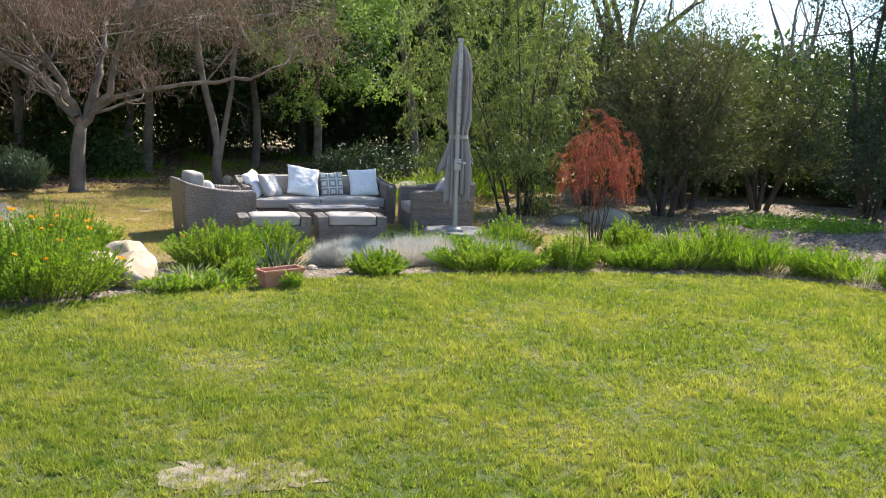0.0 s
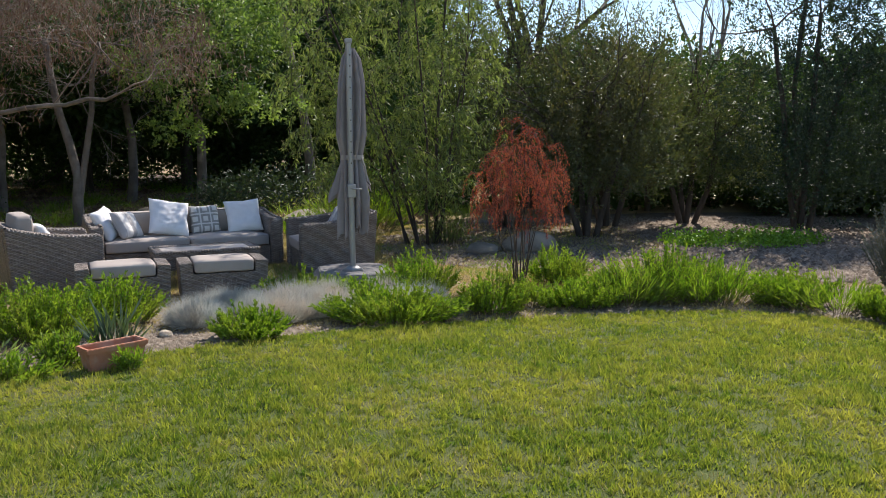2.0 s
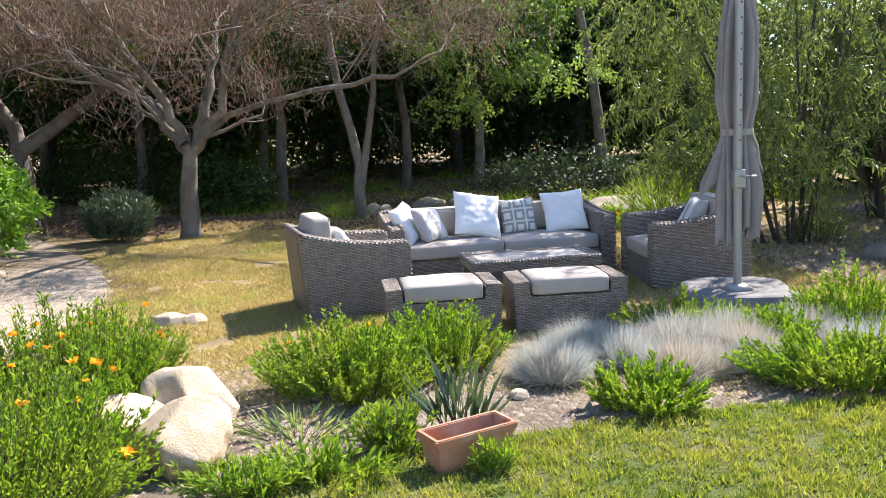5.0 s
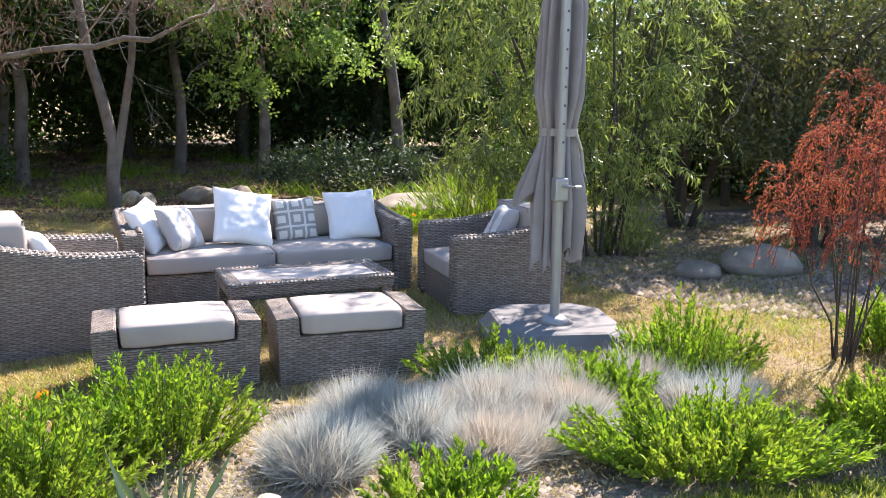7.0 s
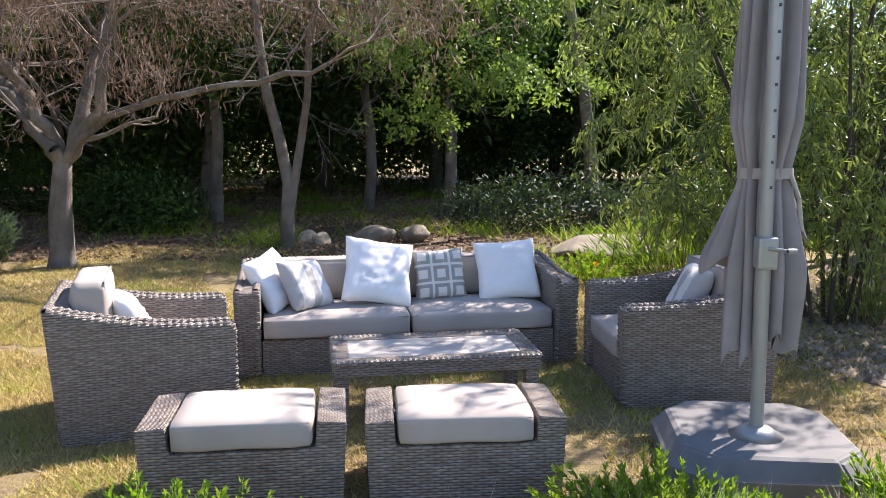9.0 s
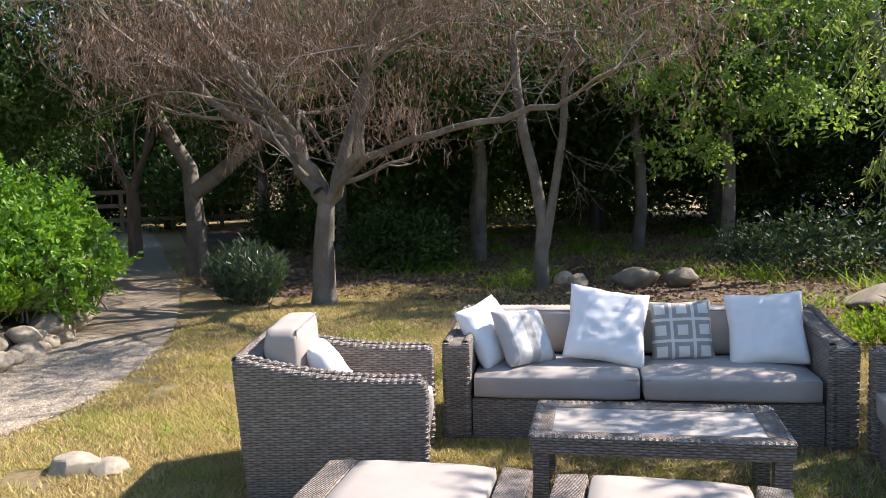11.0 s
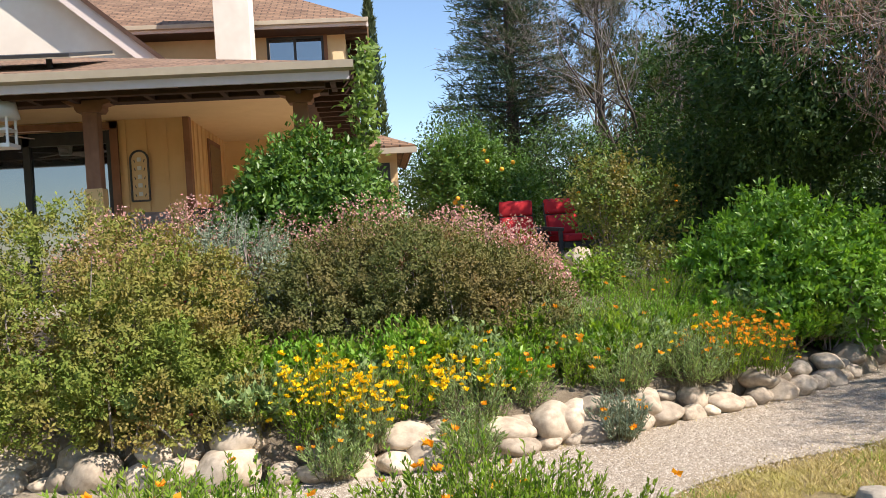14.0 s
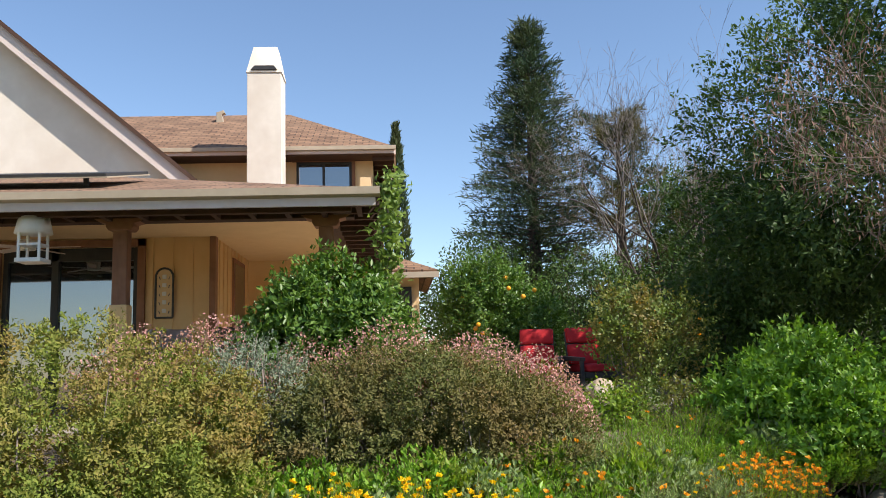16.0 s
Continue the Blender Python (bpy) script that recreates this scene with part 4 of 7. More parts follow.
# ---------- parasol ----------
def parasol(x, y):
    t = thing("cantilever_parasol", "closed grey-brown cantilever parasol on a heavy grey base", "parasol", "", pose(x, y, 0, 0, 0, 8))
    bm = bmesh.new()
    rings = []
    for z, s, c in ((0.0, 0.46, 0.15), (0.085, 0.46, 0.15), (0.10, 0.445, 0.15), (0.165, 0.40, 0.14), (0.175, 0.38, 0.13)):
        pts = []
        for k in range(4):
            a = math.pi / 2 * k
            for q in ((s, -(s - c)), (s, s - c)):
                pts.append(bm.verts.new((q[0] * math.cos(a) - q[1] * math.sin(a), q[0] * math.sin(a) + q[1] * math.cos(a), z)))
        rings.append(pts)
    for a, b in zip(rings, rings[1:]):
        for i in range(8):
            bm.faces.new((a[i], a[(i + 1) % 8], b[(i + 1) % 8], b[i]))
    bm.faces.new(rings[-1])
    bm.faces.new(rings[0][::-1])
    bmesh.ops.bevel(bm, geom=[e for e in bm.edges if e.calc_length() < 0.2], offset=0.012, segments=2, affect="EDGES")
    bmesh.ops.translate(bm, verts=bm.verts[:], vec=(0.03, 0.11, 0))
    part("base", bm, M_SLAB, t, "heavy grey plastic weight base")
    bm = bmesh.new()
    bmesh.ops.create_cone(bm, cap_ends=True, segments=28, radius1=0.13, radius2=0.055, depth=0.05, matrix=Matrix.Translation((0, 0, 0.198)))
    part("collar", bm, M_METAL, t, smooth=True)
    v, f = tubes([((0, 0, 0.21), (-0.012, 0, 2.64), 0.032, 0.032)], 14)
    child("pole", raw_mesh("pole", v, f, M_METAL, True), t)
    part("pole_cap", box(-0.05, 0.028, -0.04, 0.04, 2.63, 2.68, 0.012), M_METAL, t)
    cb = part("crank_box", box(-0.045, 0.045, -0.055, 0.055, 0.98, 1.13, 0.015), M_METAL, t)
    v, f = tubes([((0, -0.05, 1.08), (0.06, -0.13, 1.08), 0.009, 0.009), ((0.06, -0.13, 1.08), (0.10, -0.12, 1.08), 0.012, 0.012)], 8)
    child("crank_handle", raw_mesh("crank_handle", v, f, M_METAL, True), cb)
    for i in range(11):
        z = 1.35 + i * 0.115
        part("pole_hole", box(-0.006, 0.006, -0.0345, -0.031, z, z + 0.014, 0), M_DARKMETAL, t)
    # folded canopy: sharp hanging folds, tied by a strap, hems at uneven heights
    lobes, fine_n, rows = 13, 17, 56
    pr = random.Random(17)
    hem = [pr.uniform(0.56, 0.74) for _ in range(lobes)]
    flare = [pr.uniform(0.95, 1.25) for _ in range(lobes)]
    for k, hz, fl in ((5, 0.98, 1.65), (6, 1.02, 1.55), (12, 1.16, 1.5), (0, 1.10, 1.35)):
        hem[k], flare[k] = hz, fl
    n = lobes * fine_n
    v = []
    for r in range(rows):
        s = r / (rows - 1)
        for k in range(n):
            a = 2 * math.pi * k / n
            lobe, u = k // fine_n, (k % fine_n) / fine_n
            bulge = math.sin(math.pi * u) ** 0.55
            h = hem[lobe] - 0.05 * bulge + 0.03 * math.sin(9 * u + lobe)
            z = 2.60 + (h - 2.60) * s
            base = np.interp(z, [0.55, 0.95, 1.25, 1.38, 1.45, 1.65, 2.2, 2.48, 2.60], [0.165, 0.165, 0.135, 0.115, 0.115, 0.15, 0.145, 0.10, 0.04])
            low = max(0.0, min(1.0, (1.36 - z) / 0.35))
            rad = base * (0.58 + 0.50 * bulge) * (1 + (flare[lobe] - 1) * low * bulge)
            rad *= 1 + 0.16 * noise.noise((math.cos(a) * 1.7, math.sin(a) * 1.7, z * 1.6))
            twist = a + 0.22 * math.sin(1.7 * z + lobe) * (1 - 0.6 * low)
            v.append((rad * math.cos(twist) + 0.025, rad * math.sin(twist) * 0.9 + 0.17, z))
    f = [(r * n + k, r * n + (k + 1) % n, (r + 1) * n + (k + 1) % n, (r + 1) * n + k) for r in range(rows - 1) for k in range(n)]
    can = child("canopy", raw_mesh("canopy", v, f, M_CANVAS, True), t, "folded grey-brown canvas in hanging folds")
    bm = bmesh.new()
    bmesh.ops.create_cone(bm, cap_ends=False, segments=40, radius1=0.128, radius2=0.126, depth=0.05, matrix=Matrix.Translation((0.025, 0.17, 1.415)) @ Matrix.Diagonal((1, 0.92, 1, 1)))
    part("strap", bm, M_CUSH, can, "pale tie strap", True)
    v, f = tubes([((0.12, 0.10, 1.41), (0.16, 0.08, 1.30), 0.014, 0.010), ((0.16, 0.08, 1.30), (0.18, 0.10, 1.15), 0.010, 0.016)], 6)
    child("strap_end", raw_mesh("strap_end", v, f, M_CUSH, True), can)
    v, f = tubes([((-0.01, 0, 2.60), (0.03, 0.17, 2.55), 0.024, 0.02), ((0.0, 0.02, 1.10), (0.03, 0.15, 1.7), 0.014, 0.014)], 8)
    child("arm", raw_mesh("arm", v, f, M_METAL, True), t)
    for k in range(8):
        a = 2 * math.pi * k / 8
        q = tubes([((0.03, 0.17, 2.53), (0.03 + 0.06 * math.cos(a), 0.17 + 0.055 * math.sin(a), 1.5), 0.008, 0.008)], 5)
        child("rib", raw_mesh("rib", *q, M_METAL, True), t)
    return t


parasol(2.05, 10.82)


def planter():
    t = thing("terracotta_planter", "empty weathered terracotta window box at the lawn edge", "planter", "", pose(0.51, 7.62, 0.012, 0, 0, 44) @ Matrix.Scale(0.82, 4))
    bm = bmesh.new()
    def loop(hx, hy, z):
        return [bm.verts.new((sx * hx, sy * hy, z)) for sx, sy in ((-1, -1), (1, -1), (1, 1), (-1, 1))]
    ls = [loop(0.23, 0.085, 0), loop(0.255, 0.10, 0.165), loop(0.272, 0.117, 0.17), loop(0.276, 0.12, 0.215), loop(0.245, 0.092, 0.215), loop(0.225, 0.08, 0.09)]
    for a, b in zip(ls, ls[1:]):
        for i in range(4):
            bm.faces.new((a[i], a[(i + 1) % 4], b[(i + 1) % 4], b[i]))
    bm.faces.new(ls[0][::-1])
    bm.faces.new(ls[-1])
    bmesh.ops.bevel(bm, geom=bm.edges[:], offset=0.006, segments=2, affect="EDGES")
    part("pot", bm, M_TERRA, t)
    part("soil", box(-0.222, 0.222, -0.076, 0.076, 0.085, 0.10, 0.004), M_SOIL, t)


planter()

# ---------- plants ----------
PR = np.random.default_rng(23)


def stem_shrub(x, y, rx, ry, h, stems, leaf, width, mat, label, z=0.0, per=34, name="shrub", group="", flowers=None, nfl=0, splay=0.55, tilt=0.5, loose=0.0, low=0.12, head=0.021, flow=0.72):
    """Many leafy stems from one root; loose makes the outline rise and fall in sprigs."""
    t = thing(name, label, name.replace("_", " "), group, pose(x, y, z))
    a, rr = PR.uniform(0, 6.283, stems), np.sqrt(PR.uniform(0, 1, stems))
    bx, by = rx * rr * np.cos(a) * 0.8, ry * rr * np.sin(a) * 0.8
    lift = np.ones(stems)
    if loose:
        lift = 1 + loose * np.array([noise.noise(((x + p) * 4.2, (y + q) * 4.2, 3.3)) + 0.5 * noise.noise(((x + p) * 11, (y + q) * 11, 1.3)) for p, q in zip(bx, by)])
    tip = np.stack([bx * (1 + splay * 0.5) + PR.normal(0, 0.03 + 0.03 * loose, stems), by * (1 + splay * 0.5) + PR.normal(0, 0.03 + 0.03 * loose, stems), h * lift * (1 - 0.42 * rr**2) * PR.uniform(0.72 - 0.2 * loose, 1.08, stems)], 1)
    base = np.stack([bx * 0.7, by * 0.7, np.zeros(stems)], 1)
    s = PR.uniform(low, 1.0, (stems, per))
    P = base[:, None] + (tip - base)[:, None] * s[..., None]
    ax = (tip - base) / np.linalg.norm(tip - base, axis=1, keepdims=True)
    D = np.repeat(ax, per, 0) * tilt * 2 + rand_dir(stems * per, PR) * 0.8
    v, f = leaves(P.reshape(-1, 3), D, leaf, width, PR)
    child("foliage", raw_mesh("foliage", v, f, mat), t)
    v, f = tubes([(b, q, 0.003, 0.0015) for b, q in zip(base, tip)], 3)
    child("stemwork", raw_mesh("stemwork", v, f, M_STEM), t)
    if nfl:
        pick = PR.choice(stems, min(nfl, stems), replace=False)
        low_by = PR.uniform(flow, 1.08, (len(pick), 1))
        flower_heads(t, base[pick] + (tip[pick] - base[pick]) * low_by + PR.normal(0, 0.02, (len(pick), 3)) + [0, 0, 0.025], head, flowers)
    return t


def flower_heads(parent, P, r, mat, name="flower"):
    """Open cups of petals, each flower a part."""
    kinds = []
    for i in range(4):
        k = 7
        a = np.arange(k) * 2 * np.pi / k + PR.uniform(0, 1)
        D = np.stack([np.cos(a), np.sin(a), np.full(k, 0.25 + 0.25 * i)], 1)
        v, f = leaves(np.zeros((k, 3)), D, r * 1.4, r * 1.4, PR, 0.12)
        kinds.append(raw_mesh(name, v, f, mat))
    for i, p in enumerate(P):
        ob = child(name, kinds[i % 4], parent)
        s = PR.uniform(0.75, 1.3)
        ob.matrix_local = pose(*p, PR.normal(0, 16), PR.normal(0, 16), PR.uniform(0, 360)) @ Matrix.Diagonal((s, s, s, 1))


def lumpy(blobs, n, seed, size=0.36):
    """The blobs with smaller ones bulging out of their upper skins."""
    rng = np.random.default_rng(seed)
    out = list(blobs)
    for b in blobs:
        for k in range(n):
            d = rand_dir(1, rng, 0.35)[0]
            d /= np.linalg.norm(d)
            s = size * rng.uniform(0.6, 1.2)
            out.append((b[0] + d[0] * b[3] * 0.84, b[1] + d[1] * b[4] * 0.84, b[2] + d[2] * b[5] * 0.84, b[3] * s, b[4] * s * 0.8, b[5] * s))
    return out


def dense_bush(name, label, blobs, clumps, per, spread, leaf, width, mat, origin, up=0.3, flowers=None, nfl=0, frad=0.02, twig=M_TWIG, ntwig=60, outward=1.0, shoot=0.0, shell=0.86):
    """A rounded bush of small leaves in clumps over a twiggy inside; blobs are given from its origin."""
    t = thing(name, label, name.replace("_", " "), "", pose(*origin))
    if shoot:
        P, grow, out = sprigs(blobs, clumps, per, shoot, spread, PR, shell, up)
        k = P[:, 2] > 0.01
        P, grow, out = P[k], grow[k], out[k]
        D = grow * 0.7 + rand_dir(len(P), PR) * 0.9
    else:
        P, out = clump_cloud(blobs, clumps, per, spread, PR, shell)
        k = P[:, 2] > 0.01
        P, out = P[k], out[k]
        D = out * 0.45 * outward + np.cross(out, rand_dir(len(P), PR)) + rand_dir(len(P), PR, up) * 0.35
    v, f = leaves(P, D, leaf, width, PR, 0.2, out + [0.12, 0.2, 0.45])
    child("foliage", raw_mesh("foliage", v, f, mat), t)
    b = np.array(blobs)
    segs = []
    for i in range(ntwig):
        q = b[PR.integers(len(b))]
        d = rand_dir(1, PR, 0.25)[0]
        end = q[:3] + d * q[3:] * PR.uniform(0.75, 1.0)
        if end[2] < 0.05:
            continue
        root = np.array([q[0] + PR.normal(0, 0.08), q[1] + PR.normal(0, 0.08), 0.0])
        mid = (root + end) / 2 + PR.normal(0, 0.08, 3)
        segs += [(root, mid, 0.012, 0.008), (mid, end, 0.008, 0.003)]
    if segs:
        child("twigwork", raw_mesh("twigwork", *tubes(segs, 4), twig), t)
    if nfl:
        d = rand_dir(nfl, PR, 0.7)
        d /= np.linalg.norm(d, axis=1, keepdims=True)
        q = b[PR.integers(len(b), size=nfl)]
        FP = q[:, :3] + d * q[:, 3:] * 1.03
        FP = FP[FP[:, 2] > 0.1]
        flower_heads(t, FP, frad, flowers)
    return t


def trunk_mesh(segs, mat, parent, sides=8, name="trunk", label=""):
    if sides > 3:
        lapped = []
        for a, b, r, s in segs:
            a, b = np.asarray(a, float), np.asarray(b, float)
            d = (b - a) / (np.linalg.norm(b - a) + 1e-9)
            lapped.append((a - d * r * 0.22, b + d * s * 0.22, r, s))
        segs = lapped
    return child(name, raw_mesh(name, *tubes(segs, sides), mat, True), parent, label)


# bright green shrubs along the lawn
for x, y, rx, ry, h, n, lab, nf in (
    (-1.50, 6.78, 0.88, 0.62, 0.70, 480, "dense bright green shrub with orange flowers on top", 16),
    (-1.80, 7.86, 0.55, 0.80, 0.74, 500, "bright green shrub with orange flowers behind the boulders", 15),
    (-0.42, 8.50, 0.62, 0.40, 0.47, 260, "bright green leafy shrub beside the boulders", 2),
    (0.02, 9.05, 0.50, 0.36, 0.48, 190, "bright green upright shrub in front of the ottomans", 0),
    (1.32, 8.45, 0.34, 0.26, 0.27, 110, "small low green shrub at the lawn edge", 0),
    (2.72, 10.15, 0.48, 0.34, 0.46, 170, "bright green shrub beside the parasol base", 0),
    (1.62, 10.00, 0.52, 0.20, 0.33, 130, "loose green shrub in front of the parasol base", 0),
    (2.50, 8.98, 0.72, 0.34, 0.36, 290, "wide bright green shrub at the lawn edge", 0),
    (3.45, 9.25, 0.36, 0.28, 0.46, 130, "bright green shrub at the lawn edge", 0),
    (2.20, 9.72, 0.26, 0.2, 0.32, 80, "green shrub among blue-grey grass clumps", 0),
    (4.35, 10.8, 0.40, 0.34, 0.42, 140, "green shrub on dry ground", 0),
    (4.30, 9.50, 0.55, 0.30, 0.36, 170, "bright green shrub at the lawn edge", 0),
    (5.25, 9.75, 0.80, 0.42, 0.56, 300, "tall bright green shrub at the curve of the lawn", 0),
    (6.35, 9.45, 0.50, 0.36, 0.40, 170, "green shrub at the curve of the lawn", 0),
    (7.00, 8.75, 0.40, 0.36, 0.34, 140, "low green shrub at the lawn edge", 0),
):
    stem_shrub(x, y, rx * 1.08, ry * 1.1, h * 0.9, int(n * 1.15), 0.034, 0.0135, L_SHRUB, lab, 0.005, 44, "shrub", "shrubs along the lawn", L_ORANGE, int(nf * 1.3), 0.3, 0.55, 0.4, 0.12, 0.023, 0.98)
# looser grassy growth between the shrubs at the curve of the lawn
for x, y, rx, ry, h, n in ((3.9, 9.55, 0.45, 0.22, 0.26, 80), (4.75, 9.55, 0.6, 0.3, 0.42, 150), (5.7, 9.55, 0.7, 0.35, 0.46, 170), (6.7, 9.15, 0.6, 0.4, 0.38, 130), (7.4, 8.3, 0.5, 0.5, 0.36, 110)):
    stem_shrub(x, y, rx, ry, h * 0.82, int(n * 0.8), 0.14, 0.009, L_SHRUB, "loose tuft of long green grass leaves at the lawn edge", 0.005, 9, "grass_clump", "grass tufts along the lawn", None, 0, 0.6, 1.0, 0.5)
stem_shrub(-2.3, 6.2, 0.75, 0.7, 0.55, 220, 0.055, 0.014, L_SHRUB, "bright green shrub by the path", 0.005, 30, "shrub", "shrubs along the lawn", L_ORANGE, 6)
stem_shrub(-0.1, 7.35, 0.35, 0.18, 0.16, 60, 0.05, 0.016, L_SHRUB, "low patchy green plant at the lawn edge", 0.005, 16, "ground_plant")
stem_shrub(0.12, 7.72, 0.22, 0.16, 0.26, 80, 0.045, 0.012, L_SHRUB, "small loose green plant beside the planter", 0.005, 22, "ground_plant")
stem_shrub(-0.45, 7.15, 0.30, 0.16, 0.15, 70, 0.045, 0.012, L_SHRUB, "low patchy green plant at the lawn edge", 0.005, 18, "ground_plant")
stem_shrub(0.40, 7.95, 0.17, 0.12, 0.26, 30, 0.24, 0.028, L_BLUEGREEN, "clump of blue-green sword-shaped iris leaves behind the planter", 0.005, 2, "iris_clump", tilt=1.2)
stem_shrub(-0.42, 7.80, 0.42, 0.16, 0.12, 46, 0.10, 0.016, L_POPPYLEAF, "short grey-green iris leaves in the bed", 0.005, 2, "iris_clump", tilt=1.2)
stem_shrub(0.66, 7.52, 0.10, 0.08, 0.18, 30, 0.04, 0.012, L_SHRUB, "small yellow-green weed in front of the planter", 0.005, 20, "ground_plant")
stem_shrub(7.9, 9.5, 0.75, 0.6, 1.2, 560, 0.035, 0.011, L_ROSEMARY, "tall dark rosemary bush with grey flower spikes", 0.0, 60, "rosemary_bush")
stem_shrub(8.1, 8.2, 0.60, 0.6, 0.9, 380, 0.035, 0.011, L_ROSEMARY, "dark rosemary bush at the lawn edge", 0.0, 60, "rosemary_bush")
stem_shrub(7.95, 8.9, 0.22, 0.2, 0.95, 40, 0.05, 0.02, L_GREEN, "upright plant with yellow flowers among rosemary", 0.0, 20, "flower_plant", "", L_YELLOW, 14)


def fescue(x, y, r, h):
    t = thing("fescue_clump", "rounded clump of blue-grey ornamental fescue grass", "grass clump", "blue-grey grass clumps", pose(x, y, 0.005))
    n = int(6500 * (r / 0.25) ** 1.6)
    d = rand_dir(n, PR)
    d[:, 2] = np.abs(d[:, 2]) * 0.9 + 0.16
    d /= np.linalg.norm(d, axis=1, keepdims=True)
    lump = 1 + 0.22 * np.array([noise.noise((q[0] * 3 + x * 5, q[1] * 3 + y * 5, q[2] * 2)) for q in d])[:, None]
    root = d * [r * 0.8, r * 0.8, h * 0.7] * PR.uniform(0.45, 1.0, (n, 1)) * lump
    tip = root + (d * 0.55 + [0, 0, 0.35] + PR.normal(0, 0.38, (n, 3))) * PR.uniform(0.07, 0.14, (n, 1))
    tip[:, 2] = np.maximum(tip[:, 2], 0.01)
    s = np.cross(d, PR.normal(size=(n, 3)))
    s /= np.linalg.norm(s, axis=1, keepdims=True)
    v = np.stack([root - s * 0.0022, root + s * 0.0022, tip], 1).reshape(-1, 3)
    child("tuft", raw_mesh("tuft", v, np.arange(3 * n).reshape(-1, 3), L_FESCUE), t)


for x, y, r, h in ((0.78, 8.92, 0.30, 0.27), (1.18, 9.30, 0.29, 0.24), (1.50, 9.02, 0.25, 0.24), (0.90, 9.45, 0.26, 0.22), (1.55, 9.52, 0.32, 0.28), (1.92, 9.42, 0.30, 0.26), (1.88, 9.78, 0.26, 0.26), (2.38, 9.92, 0.26, 0.26), (2.62, 9.62, 0.22, 0.20), (2.85, 9.72, 0.20, 0.16), (1.72, 9.15, 0.2, 0.16)):
    fescue(x, y, r * 1.08, h * 0.84)


# ---------- trees ----------
def bare_tree_a():
    """Spreading grey tree full of dry pods."""
    t = thing("pod_tree", "spreading grey-barked tree with bare twigs and dry brown pods", "tree", "", pose(0, 0, 0))
    rng = np.random.default_rng(3)
    segs, tips = [], []
    B = np.array([-5.38, 15.24, -0.05])
    F = np.array([-5.27, 15.22, 1.25])
    segs += [(B, B + [0.0, 0, 0.14], 0.20, 0.155), (B + [0, 0, 0.14], B + [0.02, 0, 0.75], 0.155, 0.135), (B + [0.02, 0, 0.75], F, 0.135, 0.105)]
    limbs = (
        ((-5.62, 15.1, 1.85), (-6.35, 14.7, 2.4), (-7.3, 14.3, 3.4)),
        ((-5.05, 15.4, 2.0), (-5.1, 15.9, 2.9), (-5.4, 16.6, 3.9)),
        ((-4.65, 15.15, 1.85), (-4.35, 15.0, 2.8), (-3.9, 14.7, 3.8)),
        ((-4.55, 15.15, 1.80), (-3.2, 15.0, 2.08), (-1.9, 14.8, 2.2)),
        ((-5.45, 15.0, 2.0), (-5.7, 14.3, 2.9), (-6.0, 13.5, 4.0)),
        ((-5.7, 15.3, 1.9), (-7.0, 15.6, 2.7), (-8.8, 15.8, 3.5)),
    )
    for limb in limbs:
        r, p = (0.055 if limb is limbs[3] else 0.082), F
        for i, q in enumerate(limb):
            q = np.array(q)
            knots = [p] + [p + (q - p) * s / 4 + rng.normal(0, 0.035, 3) for s in (1, 2, 3)] + [q]
            for a, b in zip(knots, knots[1:]):
                segs.append((a, b, r, r * 0.95))
                r *= 0.95
            for k in range((3 if i else 1) if limb is not limbs[3] else (1 if i == 2 else 0)):
                at = p + (q - p) * rng.uniform(0.3, 1.0)
                d = (q - p) / np.linalg.norm(q - p) + rng.normal(0, 0.6, 3)
                d[2] = abs(d[2]) * 0.6 + 0.28
                branch_out(at, d, rng.uniform(0.9, 1.3), r * 0.5, 4, rng, segs, 0.6, 0.72, 3, 0.12, 0.15, tips)
            p = q
        branch_out(p, np.array(limb[-1]) - np.array(limb[-2]) + [0, 0, 0.45 if limb is limbs[3] else 0.2], 1.25 if limb is not limbs[3] else 0.8, r * 0.8, 4, rng, segs, 0.6, 0.76, 3, 0.08, 0.14, tips)
    def low(p):
        return np.array([p[0], p[1], p[2] if p[2] < 2.9 else 2.9 + (p[2] - 2.9) * 0.62])
    segs = [(low(a), low(b), r, s) for a, b, r, s in segs]
    tips = [(low(p), d) for p, d in tips]
    big = [s for s in segs if s[2] > 0.02]
    small = [s for s in segs if s[2] <= 0.02]
    trunk_mesh(big, M_BARK, t, 9)
    trunk_mesh(small, M_TWIG, t, 3, "twigwork", "pale bare twigs")
    TP = np.array([p for p, d in tips])
    fine = []
    for p, d in tips:
        for k in range(2):
            fine.append((p, p + (d + rng.normal(0, 0.6, 3)) * rng.uniform(0.12, 0.3), 0.003, 0.0015))
    trunk_mesh(fine, M_FINE, t, 3, "twigwork", "finest reddish brown twigs")
    rep = np.repeat(TP, 6, 0) + rng.normal(0, 0.10, (len(TP) * 6, 3))
    D = rng.normal(0, 0.35, (len(rep), 3)) + [0, 0, -1]
    v, f = leaves(rep, D, 0.115, 0.020, rng)
    child("pod_mass", raw_mesh("pod_mass", v, f, L_POD), t, "hanging dry brown seed pods")
    return t


bare_tree_a()


